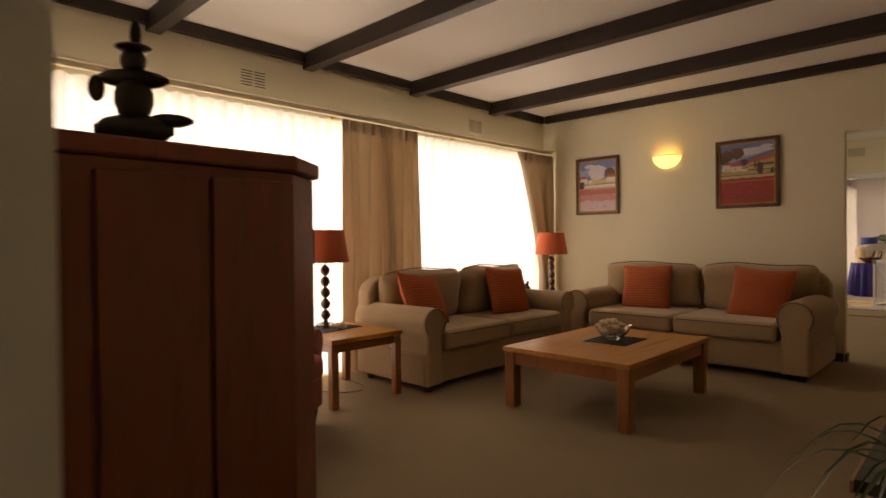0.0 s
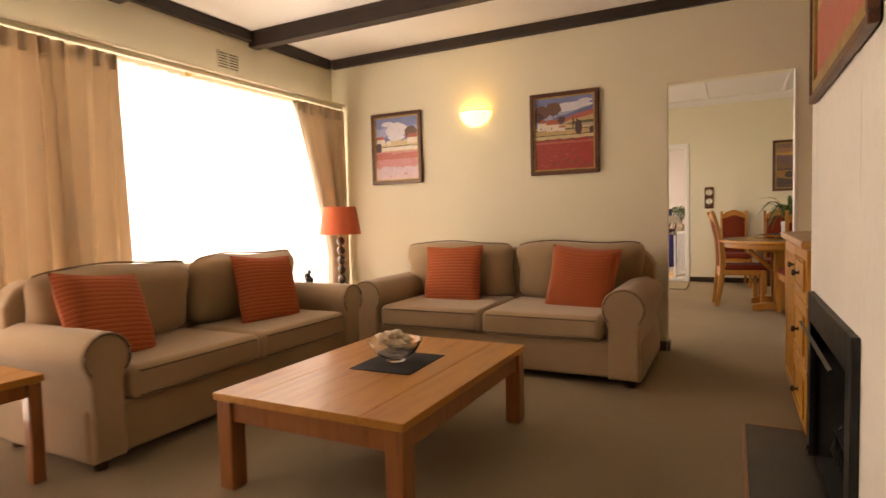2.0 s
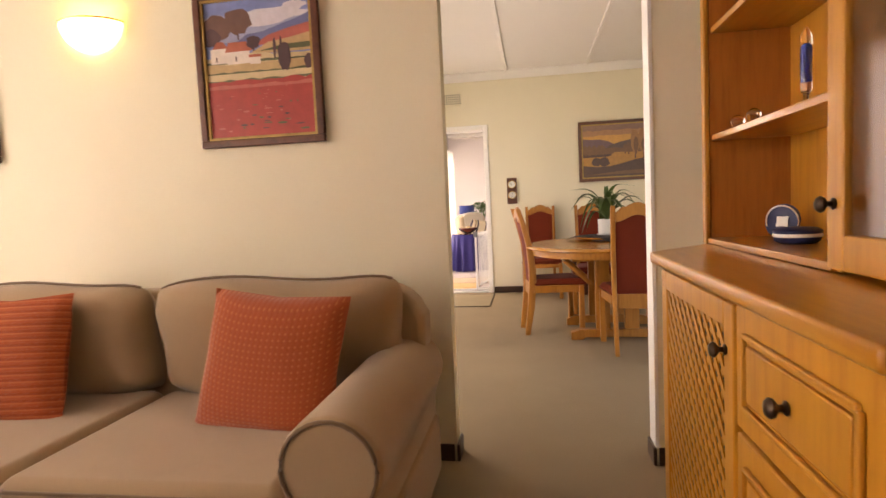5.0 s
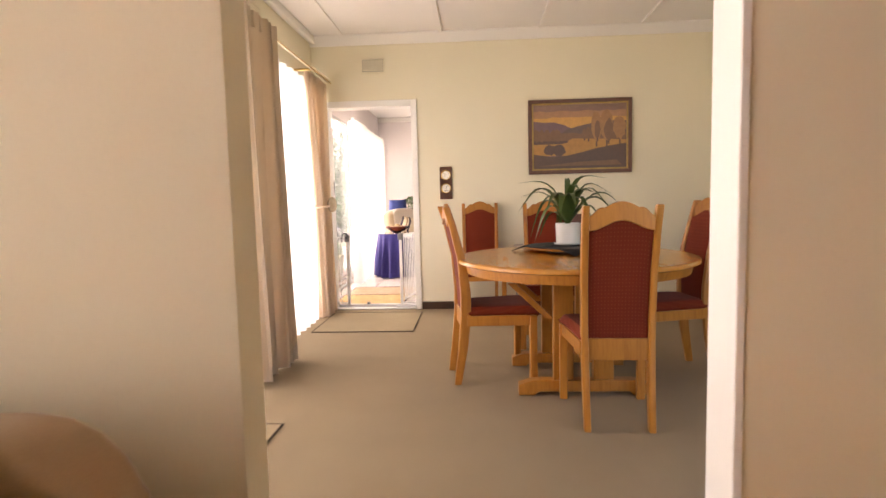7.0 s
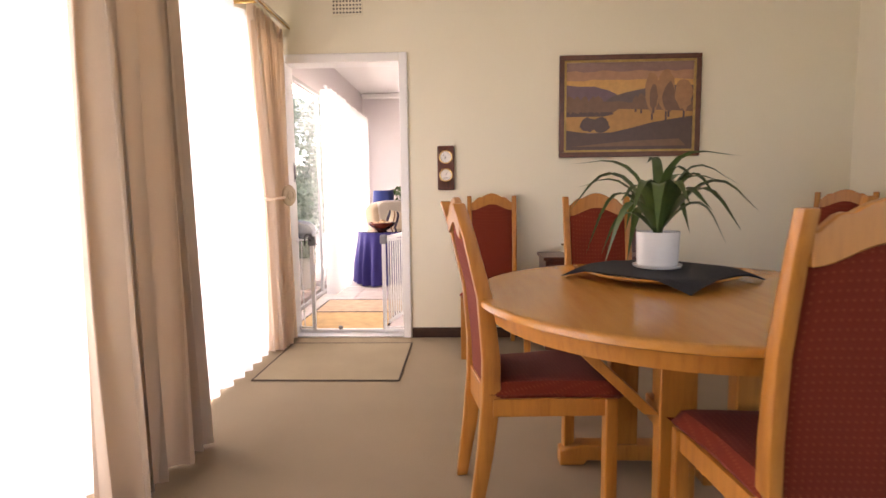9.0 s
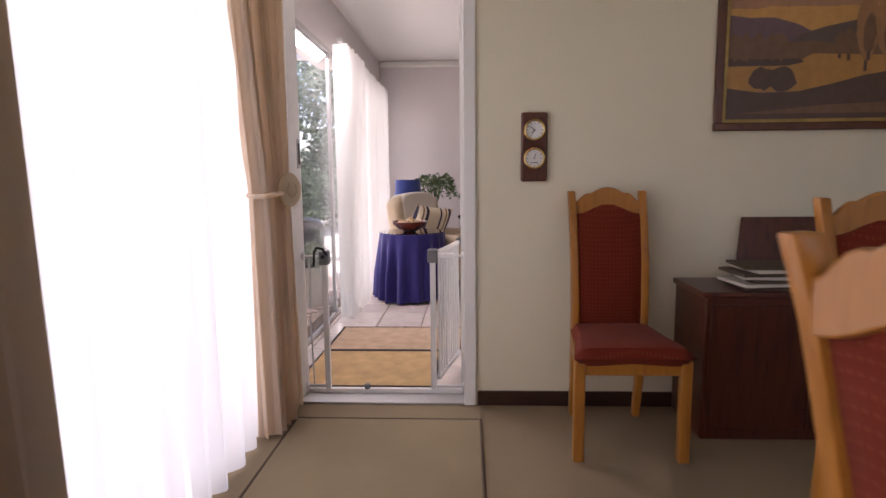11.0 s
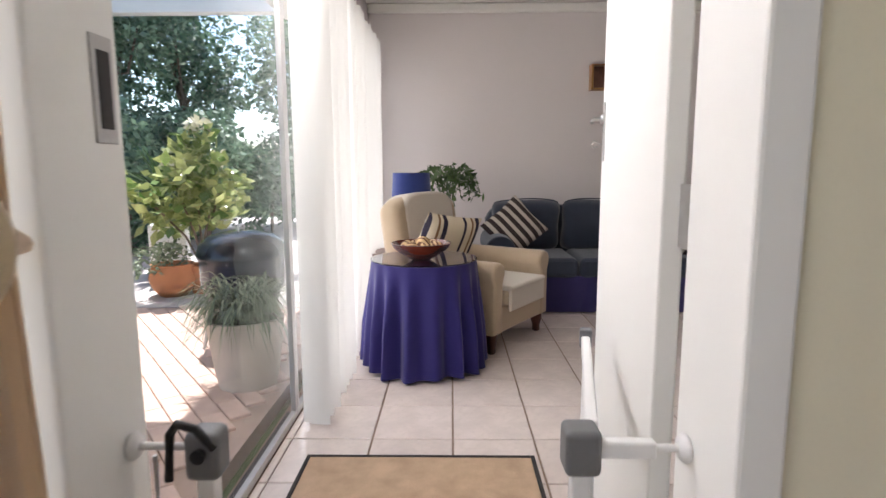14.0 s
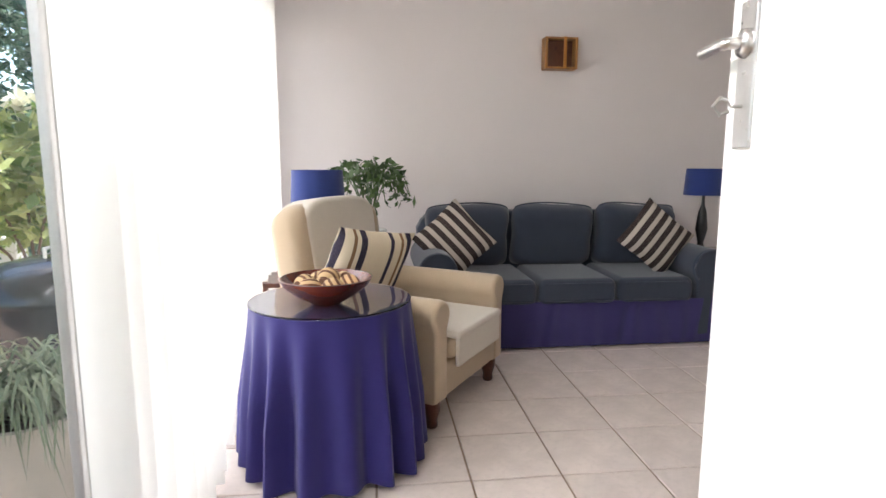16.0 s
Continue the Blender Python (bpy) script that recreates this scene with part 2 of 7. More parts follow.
M["sheer"] = sheer_cloth("white_sheer", (0.93, 0.93, 0.95), 0.10, 0.62)
M["vane"] = sheer_cloth("white_blind_vane", (0.90, 0.89, 0.86), 0.0, 0.45)
M["stripe1"] = striped("cream_navy_stripe", [(0, (0.70, 0.60, 0.44)), (0.30, (0.03, 0.025, 0.05)), (0.42, (0.70, 0.60, 0.44)), (0.5, (0.22, 0.12, 0.06)), (0.56, (0.7, 0.6, 0.44)), (0.72, (0.03, 0.025, 0.05)), (0.8, (0.7, 0.6, 0.44))], 0, 3.6)
M["stripe2"] = striped("dark_cream_stripe", [(0, (0.035, 0.024, 0.025)), (0.55, (0.50, 0.44, 0.38))], 0, 15)
M["pine"] = wood("golden_pine", (0.62, 0.275, 0.030), (0.50, 0.20, 0.020), 0.42, (9, 9, 1), 4, 0.12, 0.12)
M["pine_top"] = wood("golden_pine_top", (0.56, 0.24, 0.028), (0.44, 0.17, 0.018), 0.28, (1, 9, 9), 4, 0.35, 0.1)
M["pine_dark"] = wood("amber_pine_panel", (0.46, 0.165, 0.03), (0.36, 0.12, 0.02), 0.42, (9, 9, 1), 5, 0.3, 0.1)
M["oak_table"] = wood("honey_table_top", (0.50, 0.215, 0.036), (0.42, 0.17, 0.026), 0.27, (1, 8, 8), 3, 0.2, 0.06)
M["honey"] = wood("honey_chair_wood", (0.50, 0.205, 0.034), (0.38, 0.14, 0.022), 0.36, (9, 9, 1), 5, 0.15, 0.12)
M["coffee"] = wood("orange_teak", (0.52, 0.215, 0.036), (0.40, 0.145, 0.024), 0.40, (1, 7, 7), 3.5, 0.1, 0.08)
M["coffee_leg"] = wood("orange_teak_leg", (0.34, 0.12, 0.038), (0.25, 0.08, 0.025), 0.28, (9, 9, 1), 4, 0.4, 0.1)
M["armoire"] = wood("red_brown_armoire", (0.22, 0.044, 0.012), (0.16, 0.030, 0.008), 0.5, (9, 9, 1), 4, 0.1, 0.05)
M["mahogany"] = wood("mahogany", (0.10, 0.025, 0.012), (0.05, 0.012, 0.008), 0.32, (9, 9, 1), 4, 0.2, 0.05)
M["darkwood"] = wood("dark_turned_wood", (0.07, 0.035, 0.02), (0.03, 0.014, 0.009), 0.3, (9, 9, 1), 6, 0.4, 0.1)
M["gilt"] = surface("dull_gilt", (0.42, 0.27, 0.09), 0.42, metal=0.7, vary=0.2, big=20, fine=90)
M["frame_wood"] = wood("picture_frame_wood", (0.13, 0.040, 0.018), (0.07, 0.02, 0.009), 0.42, (3, 3, 3), 8, 0.15, 0.05)
# iron black, also used where a sheet or plate stands in for shade
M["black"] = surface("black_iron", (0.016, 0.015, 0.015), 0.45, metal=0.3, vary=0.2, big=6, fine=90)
M["soot"] = surface("sooty_firebrick", (0.03, 0.027, 0.025), 0.95, vary=0.3, big=5, fine=40, bump=0.6, depth=0.006)
M["slate"] = surface("dark_slate", (0.055, 0.050, 0.045), 0.5, vary=0.2, big=6, fine=60, bump=0.3, depth=0.004)
M["bronze"] = surface("dark_bronze", (0.05, 0.04, 0.03), 0.4, metal=0.8, vary=0.3, big=12, fine=80)
M["brass"] = surface("brass", (0.70, 0.50, 0.20), 0.25, metal=1.0, vary=0.06, big=20, fine=90, bump=0.02)
M["knob"] = surface("antique_bronze_knob", (0.09, 0.06, 0.04), 0.35, metal=0.85, vary=0.2, big=40, fine=120)
M["steel"] = surface("brushed_steel", (0.62, 0.61, 0.60), 0.3, metal=1.0, vary=0.05, big=20, fine=120, bump=0.03)
M["alu"] = surface("grey_aluminium", (0.52, 0.51, 0.50), 0.45, metal=0.5, vary=0.08, big=8, fine=90, bump=0.04)
M["chrome"] = surface("worn_chrome", (0.75, 0.74, 0.72), 0.2, metal=1.0, vary=0.05, big=20, fine=90, bump=0.02)
M["greyplastic"] = surface("grey_plastic", (0.16, 0.16, 0.165), 0.5, vary=0.06, big=10, fine=120, bump=0.05)
M["whitemetal"] = surface("white_coated_metal", (0.78, 0.77, 0.76), 0.35, vary=0.03, big=10, fine=90, bump=0.03)
M["black_mat"] = surface("black_woven_mat", (0.018, 0.016, 0.016), 0.85, vary=0.2, big=20, fine=180, bump=0.6, depth=0.003)
M["china"] = surface("white_glazed_china", (0.80, 0.79, 0.75), 0.2, vary=0.03, big=8, fine=40, bump=0.02)
M["leaf_dark"] = leafy("green_strap_leaf", (0.025, 0.06, 0.018), (0.09, 0.16, 0.045))
M["leaf_house"] = leafy("house_plant_leaf", (0.04, 0.09, 0.025), (0.15, 0.23, 0.065))
M["leaf_var"] = leafy("variegated_leaf", (0.10, 0.20, 0.04), (0.50, 0.55, 0.22))
M["petal"] = leafy("creamy_petal", (0.62, 0.60, 0.42), (0.78, 0.76, 0.62))
M["leaf_tree"] = leafy("tree_leaf", (0.06, 0.13, 0.085), (0.24, 0.37, 0.24), 0.5)
M["leaf_grey"] = leafy("grey_green_leaf", (0.14, 0.19, 0.12), (0.36, 0.42, 0.28), 0.6)
M["soil"] = surface("potting_soil", (0.035, 0.024, 0.016), 1.0, vary=0.3, big=20, fine=90, bump=0.8, depth=0.006)
M["bark"] = surface("grey_bark", (0.16, 0.12, 0.09), 0.95, vary=0.3, big=6, fine=30, bump=0.8, depth=0.01)
M["terracotta"] = surface("terracotta", (0.52, 0.22, 0.10), 0.8, vary=0.12, big=6, fine=60, bump=0.2)
M["stonepot"] = surface("pale_stone_pot", (0.55, 0.49, 0.42), 0.85, vary=0.1, big=6, fine=60, bump=0.3)
M["shell"] = surface("pale_seashell", (0.70, 0.55, 0.38), 0.4, vary=0.25, big=30, fine=120, bump=0.2)
M["wicker_ball"] = striped("striped_wicker_ball", [(0, (0.12, 0.05, 0.025)), (0.42, (0.55, 0.38, 0.20))], 2, 45, 0.7)
M["redbowl"] = wood("dark_red_bowl", (0.13, 0.028, 0.016), (0.07, 0.014, 0.01), 0.22, (3, 3, 1), 6, 0.6, 0.0)
M["paper"] = surface("white_paper", (0.72, 0.68, 0.60), 0.8, vary=0.04, big=9, fine=90, bump=0.05)
M["dial"] = surface("white_dial", (0.78, 0.77, 0.75), 0.35, vary=0.02, big=9, fine=90, bump=0.0)
M["navy_china"] = surface("navy_jasper_china", (0.02, 0.028, 0.10), 0.5, vary=0.1, big=20, fine=120, bump=0.1)
M["blue_liquid"] = surface("blue_glass_column", (0.02, 0.07, 0.42), 0.1, vary=0.3, big=20, fine=60, bump=0.0)
M["glass"] = glassy("clear_glass")
M["pane"] = glassy("window_glass", (0.97, 0.99, 0.98), 0.0, 1.1)
M["cabinet_glass"] = glassy("cabinet_door_glass", (0.95, 0.93, 0.92), 0.05, 1.3)
M["bulb_glass"] = glowing("lit_sconce_glass", (1.0, 0.82, 0.34), 1.1)
M["alabaster"] = surface("cream_alabaster", (0.72, 0.60, 0.38), 0.5, vary=0.1, big=9, fine=40, bump=0.05)
M["amber_shade"] = surface("amber_wood_shade", (0.36, 0.17, 0.05), 0.35, vary=0.2, big=9, fine=60)
M["patio"] = surface("pink_clay_paver", (0.60, 0.44, 0.37), 0.85, vary=0.14, big=6, fine=60, bump=0.3, per_piece=0.18)
M["sand"] = surface("joint_sand", (0.40, 0.30, 0.25), 1.0, vary=0.15, big=4, fine=120)
M["slab"] = surface("pale_concrete_paving", (0.50, 0.46, 0.45), 0.9, vary=0.12, big=2, fine=60, bump=0.3, depth=0.004)
M["lawn"] = surface("dry_lawn", (0.08, 0.11, 0.04), 1.0, vary=0.3, big=2, fine=90, bump=0.8, depth=0.01)
M["boundary"] = surface("garden_wall_plaster", (0.45, 0.42, 0.38), 0.95, vary=0.12, big=1.5, fine=40, bump=0.3)
M["kettle"] = surface("black_enamel", (0.02, 0.025, 0.03), 0.12, vary=0.1, big=6, fine=40, bump=0.01)
M["cable"] = surface("black_cable", (0.02, 0.02, 0.02), 0.5, bump=0.0)
M["carving"] = surface("carved_black_stone", (0.012, 0.012, 0.013), 0.35, vary=0.2, big=20, fine=80)
# the second print's paled field and haze colours hold glare off its glass
PAINTS = {
    "sky_paint": (0.20, 0.25, 0.50), "sky_low": (0.34, 0.38, 0.58), "cloud_paint": (0.66, 0.64, 0.70), "hill_paint": (0.15, 0.17, 0.36), "field_red": (0.40, 0.045, 0.035), "field_pink": (0.50, 0.13, 0.10),
    "pale_field": (0.58, 0.24, 0.23), "pale_haze": (0.62, 0.46, 0.52), "holdback": (0.52, 0.41, 0.26), "field_ochre": (0.52, 0.36, 0.18), "field_straw": (0.60, 0.48, 0.28), "field_green": (0.10, 0.11, 0.05),
    "house_white": (0.74, 0.66, 0.58), "roof_red": (0.45, 0.12, 0.07), "tree_plum": (0.09, 0.045, 0.05), "tree_brown": (0.16, 0.08, 0.06), "dusk_top": (0.26, 0.15, 0.12), "dusk_sky": (0.40, 0.21, 0.11),
    "dusk_glow": (0.60, 0.32, 0.09), "dusk_far": (0.17, 0.10, 0.11), "dusk_hill": (0.13, 0.085, 0.07), "dusk_field": (0.46, 0.23, 0.06), "dusk_tree": (0.36, 0.18, 0.075), "dusk_shade": (0.19, 0.10, 0.055), "dusk_dark": (0.10, 0.058, 0.045),
}
for _name, _c in PAINTS.items():
    M[_name] = surface(_name, _c, 0.42, vary=0.10, big=26, fine=140, bump=0.25, depth=0.001)

# ---------------------------------------------------------------- building helpers
def thing(name, label, category, at=(0, 0, 0), turn=0.0, group="", kind=""):
    ob = new(name)
    ob.empty_display_size = 0.1
    ob.matrix_basis = pose(*at, 0, 0, turn)
    return tagged(ob, label, category, group, kind)


def weigh_normals(me):
    """Flat faces stay flat and only the rounded edges between them bend the light."""
    near = [[] for _ in me.vertices]
    for p in me.polygons:
        for v in p.vertices:
            near[v].append((p.normal.copy(), p.area))
    out = []
    for p in me.polygons:
        for v in p.vertices:
            s = Vector((0, 0, 0))
            for nn, a in near[v]:
                if nn.dot(p.normal) > 0.5:
                    s += nn * a
            out.append((s.normalized() if s.length > 1e-12 else p.normal)[:])
    me.normals_split_custom_set(out)


def part(name, bm, material, parent=None, label="", smooth=True, at=None):
    me = bpy.data.meshes.new(name)
    bmesh.ops.recalc_face_normals(bm, faces=bm.faces)
    bm.to_mesh(me)
    bm.free()
    me.materials.append(M[material])
    if smooth:
        me.shade_smooth()
        if smooth == "soft":
            pass
        elif len(me.polygons) <= 220:
            weigh_normals(me)
        else:
            me.set_sharp_from_angle(angle=radians(38))
    ob = new(name, me)
    ob.parent = parent
    if at is not None:
        ob.matrix_basis = at
    if label:
        ob["label"] = label
    return ob


def setting(name, bm, material, label, category):
    return tagged(part(name, bm, material, None, "", False), label, category, "", "structure")


def again(ob, m, parent=None):
    """Another piece on the same mesh."""
    o = new(ob.name.split(".")[0], ob.data)
    o.parent = parent if parent is not None else ob.parent
    o.matrix_basis = m
    if "label" in ob:
        o["label"] = ob["label"]
    return o


def box(x0, x1, y0, y1, z0, z1, bevel=0.0, segments=2, bm=None):
    own = bmesh.new()
    bmesh.ops.create_cube(own, size=1)
    bmesh.ops.scale(own, vec=(abs(x1 - x0), abs(y1 - y0), abs(z1 - z0)), verts=own.verts)
    bmesh.ops.translate(own, vec=((x0 + x1) / 2, (y0 + y1) / 2, (z0 + z1) / 2), verts=own.verts)
    if bevel:
        bmesh.ops.bevel(own, geom=own.edges[:], offset=bevel, segments=segments, profile=0.5, affect="EDGES")
    return joined(bm, own)


def joined(bm, own, m=None):
    if m is not None:
        bmesh.ops.transform(own, matrix=m, verts=own.verts)
    if bm is None:
        return own
    me = bpy.data.meshes.new("tmp")
    own.to_mesh(me)
    own.free()
    bm.from_mesh(me)
    bpy.data.meshes.remove(me)
    return bm


def lathe(profile, steps=24, bm=None, m=None, closed=False):
    """Turned solid from (radius, height) pairs."""
    own = bmesh.new()
    rings = []
    for r, z in profile:
        rings.append([own.verts.new((r * math.cos(2 * math.pi * i / steps), r * math.sin(2 * math.pi * i / steps), z)) for i in range(steps)])
    for a, b in zip(rings, rings[1:]):
        for i in range(steps):
            j = (i + 1) % steps
            own.faces.new((a[i], a[j], b[j], b[i]))
    if closed:
        for i in range(steps):
            j = (i + 1) % steps
            own.faces.new((rings[-1][i], rings[-1][j], rings[0][j], rings[0][i]))
    else:
        own.faces.new(list(reversed(rings[0])))
        own.faces.new(rings[-1])
    return joined(bm, own, m)


def tube(points, radius, sides=8, bm=None, loop=False):
    own = bmesh.new()
    pts = [Vector(p) for p in points]
    n = len(pts)
    rings = []
    for i, p in enumerate(pts):
        a = pts[(i - 1) % n] if loop or i else p
        b = pts[(i + 1) % n] if loop or i < n - 1 else p
        d = (b - a).normalized()
        side = d.cross(Vector((0, 0, 1)))
        side = side.normalized() if side.length > 1e-3 else Vector((1, 0, 0))
        up = side.cross(d)
        r = radius(i / max(1, n - 1)) if callable(radius) else radius
        rings.append([own.verts.new(p + r * (math.cos(2 * math.pi * k / sides) * side + math.sin(2 * math.pi * k / sides) * up)) for k in range(sides)])
    pairs = list(zip(rings, rings[1:])) + ([(rings[-1], rings[0])] if loop else [])
    for a, b in pairs:
        for k in range(sides):
            j = (k + 1) % sides
            own.faces.new((a[k], a[j], b[j], b[k]))
    if not loop:
        own.faces.new(list(reversed(rings[0])))
        own.faces.new(rings[-1])
    return joined(bm, own)


def extruded(outline, depth, bevel=0.0, bm=None, m=None):
    """A flat outline in (x, z), given thickness along y from 0 to depth."""
    own = bmesh.new()
    f = own.faces.new([own.verts.new((x, 0, z)) for x, z in outline])
    r = bmesh.ops.extrude_face_region(own, geom=[f])
    bmesh.ops.translate(own, vec=(0, depth, 0), verts=[v for v in r["geom"] if isinstance(v, bmesh.types.BMVert)])
    if bevel:
        bmesh.ops.bevel(own, geom=[e for e in own.edges if abs(e.verts[0].co.y - e.verts[1].co.y) < 1e-5], offset=bevel, segments=2, profile=0.5, affect="EDGES")
    return joined(bm, own, m)


def puffed(w, d, h, power=4.0, steps=14, crown=0.5, bm=None, m=None):
    """A stuffed cushion lying flat: full in the middle, drawn in towards its seam."""
    own = bmesh.new()
    top, bot = {}, {}
    for i in range(steps + 1):
        for j in range(steps + 1):
            u, v = 2 * i / steps - 1, 2 * j / steps - 1
            k = (max(0, 1 - abs(u) ** power) * max(0, 1 - abs(v) ** power)) ** crown
            pinch = 1 - 0.07 * (1 - abs(u)) * abs(v) ** 3, 1 - 0.07 * (1 - abs(v)) * abs(u) ** 3
            x, y = u * w / 2 * pinch[1], v * d / 2 * pinch[0]
            edge = i in (0, steps) or j in (0, steps)
            top[i, j] = own.verts.new((x, y, h / 2 * k))
            bot[i, j] = top[i, j] if edge else own.verts.new((x, y, -h / 2 * k))
    for i in range(steps):
        for j in range(steps):
            own.faces.new((top[i, j], top[i + 1, j], top[i + 1, j + 1], top[i, j + 1]))
            own.faces.new((bot[i, j], bot[i, j + 1], bot[i + 1, j + 1], bot[i + 1, j]))
    return joined(bm, own, m)


def folded(length, height, folds, depth, top_depth=None, thick=0.006, flare=0.0, pinch=None, seed=1, cols=10, rows=26):
    """A hanging cloth in the xz plane with uneven folds; pinch(z) gives (left, right) of the cloth as shares of its length."""
    rnd = random.Random(seed)
    own = bmesh.new()
    n = folds * cols
    ph = [rnd.uniform(-1.3, 1.3) for _ in range(folds + 2)]
    am = [rnd.uniform(0.45, 1.25) for _ in range(folds + 2)]
    layers = []
    for side in (0, 1):
        grid = []
        for j in range(rows + 1):
            z = height * j / rows
            k = z / height
            dep = depth * (1 + flare * (1 - k)) if top_depth is None else depth + (top_depth - depth) * k
            lo, hi = pinch(z) if pinch else (0.0, 1.0)
            row = []
            for i in range(n + 1):
                s = i / n
                f = s * folds
                a, b = int(f), f - int(f)
                w = am[a] * (1 - b) + am[a + 1] * b
                q = ph[a] * (1 - b) + ph[a + 1] * b
                y = dep * 0.5 * w * math.sin(2 * math.pi * f + q + 0.5 * math.sin(3 * k + q))
                x = length * (lo + (hi - lo) * s) + 0.10 * dep * math.sin(4 * math.pi * f + q) + 0.22 * length / folds * math.sin(1.7 * f + 2.1 * k + ph[0])
                row.append(own.verts.new((x, y + thick * side, z)))
            grid.append(row)
        layers.append(grid)
    for side, grid in enumerate(layers):
        for j in range(rows):
            for i in range(n):
                q = (grid[j][i], grid[j][i + 1], grid[j + 1][i + 1], grid[j + 1][i])
                own.faces.new(q if side == 0 else q[::-1])
    a, b = layers
    for j in range(rows):
        own.faces.new((a[j][0], a[j + 1][0], b[j + 1][0], b[j][0]))
        own.faces.new((a[j][n], b[j][n], b[j + 1][n], a[j + 1][n]))
    for i in range(n):
        own.faces.new((a[0][i], b[0][i], b[0][i + 1], a[0][i + 1]))
        own.faces.new((a[rows][i], a[rows][i + 1], b[rows][i + 1], b[rows][i]))
    return own


def single_sheet(length, height, folds, depth, seed=1, cols=8, rows=12, flare=0.4):
    """Thin sheer in folds, one layer of cloth."""
    rnd = random.Random(seed)
    own = bmesh.new()
    n = folds * cols
    ph = [rnd.uniform(-0.8, 0.8) for _ in range(folds + 2)]
    am = [rnd.uniform(0.5, 1.3) for _ in range(folds + 2)]
    grid = []
    for j in range(rows + 1):
        k = j / rows
        row = []
        for i in range(n + 1):
            f = i / cols
            a, b = int(f), f - int(f)
            w, q = am[a] * (1 - b) + am[a + 1] * b, ph[a] * (1 - b) + ph[a + 1] * b
            row.append(own.verts.new((length * i / n, depth * 0.5 * w * (1 + flare * (1 - k)) * math.sin(2 * math.pi * f + q), height * k)))
        grid.append(row)
    for j in range(rows):
        for i in range(n):
            own.faces.new((grid[j][i], grid[j][i + 1], grid[j + 1][i + 1], grid[j + 1][i]))
    return own


def strap_leaf(length, width, rise, droop, bm=None, m=None, steps=9):
    """An arching strap leaf with a folded midrib, rooted at the origin and growing along +x."""
    own = bmesh.new()
    rows = []
    for i in range(steps + 1):
        s = i / steps
        x = length * (s - 0.18 * droop * s * s)
        z = rise * math.sin(min(1.0, s * 1.15) * math.pi * 0.62) - droop * length * 0.75 * s ** 2.6
        w = width * (0.35 + 0.65 * math.sin(math.pi * min(1, s * 0.9 + 0.12))) * (1 - s ** 5)
        rows.append([own.verts.new((x, -w / 2, z + w * 0.18)), own.verts.new((x, 0, z)), own.verts.new((x, w / 2, z + w * 0.18))])
    for a, b in zip(rows, rows[1:]):
        for k in (0, 1):
            own.faces.new((a[k], a[k + 1], b[k + 1], b[k]))
    return joined(bm, own, m)


def leaf_cloud(clumps, count, size, seed, long=1.6, flat=0.0):
    """Many small leaves on twigs through uneven clumps: (centre, radius)."""
    rnd = random.Random(seed)
    verts, faces = [], []
    weight = [r ** 2 for _, r in clumps]
    for _ in range(count):
        (cx, cy, cz), r = rnd.choices(clumps, weight)[0]
        d = Vector((rnd.gauss(0, 1), rnd.gauss(0, 1), rnd.gauss(0, 1) * 0.85)).normalized()
        p = Vector((cx, cy, cz)) + d * r * rnd.uniform(0.55, 1.08) ** 0.7
        a = Vector((rnd.gauss(0, 1), rnd.gauss(0, 1), rnd.gauss(-flat, 0.7))).normalized()
        b = a.cross(Vector((rnd.gauss(0, 1), rnd.gauss(0, 1), rnd.gauss(0, 1)))).normalized()
        s = size * rnd.uniform(0.6, 1.4)
        i = len(verts)
        verts += [p, p + a * s * long * 0.5 + b * s * 0.42, p + a * s * long, p + a * s * long * 0.5 - b * s * 0.42]
        faces.append((i, i + 1, i + 2, i + 3))
    return [tuple(v) for v in verts], faces


def meshed(name, verts, faces, material, parent=None, label=""):
    me = bpy.data.meshes.new(name)
    me.from_pydata(verts, [], faces)
    me.materials.append(M[material])
    ob = new(name, me)
    ob.parent = parent
    if label:
        ob["label"] = label
    return ob


def chamfered(name, w, d, h, c, material):
    """Mesh data of a small slab with chamfered upper edges, its top at z = 0."""
    x, y = w / 2, d / 2
    v = [(-x, -y, -h), (x, -y, -h), (x, y, -h), (-x, y, -h), (-x, -y, -c), (x, -y, -c), (x, y, -c), (-x, y, -c), (-x + c, -y + c, 0), (x - c, -y + c, 0), (x - c, y - c, 0), (-x + c, y - c, 0)]
    f = [(8, 9, 10, 11)] + [(a, (a + 1) % 4, 4 + (a + 1) % 4, 4 + a) for a in range(4)] + [(4 + a, 4 + (a + 1) % 4, 8 + (a + 1) % 4, 8 + a) for a in range(4)]
    me = bpy.data.meshes.new(name)
    me.from_pydata(v, [], f)
    me.materials.append(M[material])
    return me

# ---------------------------------------------------------------- structure
XA, XB = 6.12, 6.22        # wall with the wide opening between living and dining room
XC, XD = 10.86, 11.02      # wall with the door to the sunroom
YL, YDN, YDS = 4.12, 2.15, -2.05
CEIL = 2.70


def wall_with_holes(name, axis, c0, c1, a0, a1, z1, holes, material, label):
    """A wall of thickness c0..c1 across one axis, running a0..a1 along the other, with (a, b, z0, z1) openings."""
    bm = bmesh.new()

    def piece(p, q, r, s):
        if q - p < 1e-4 or s - r < 1e-4:
            return
        if axis == "x":
            box(c0, c1, p, q, r, s, bm=bm)
        else:
            box(p, q, c0, c1, r, s, bm=bm)

    at = a0
    for p, q, r, s in sorted(holes):
        piece(at, p, 0, z1)
        piece(p, q, 0, r)
        piece(p, q, s, z1)
        at = q
    piece(at, a1, 0, z1)
    return setting(name, bm, material, label, "wall")


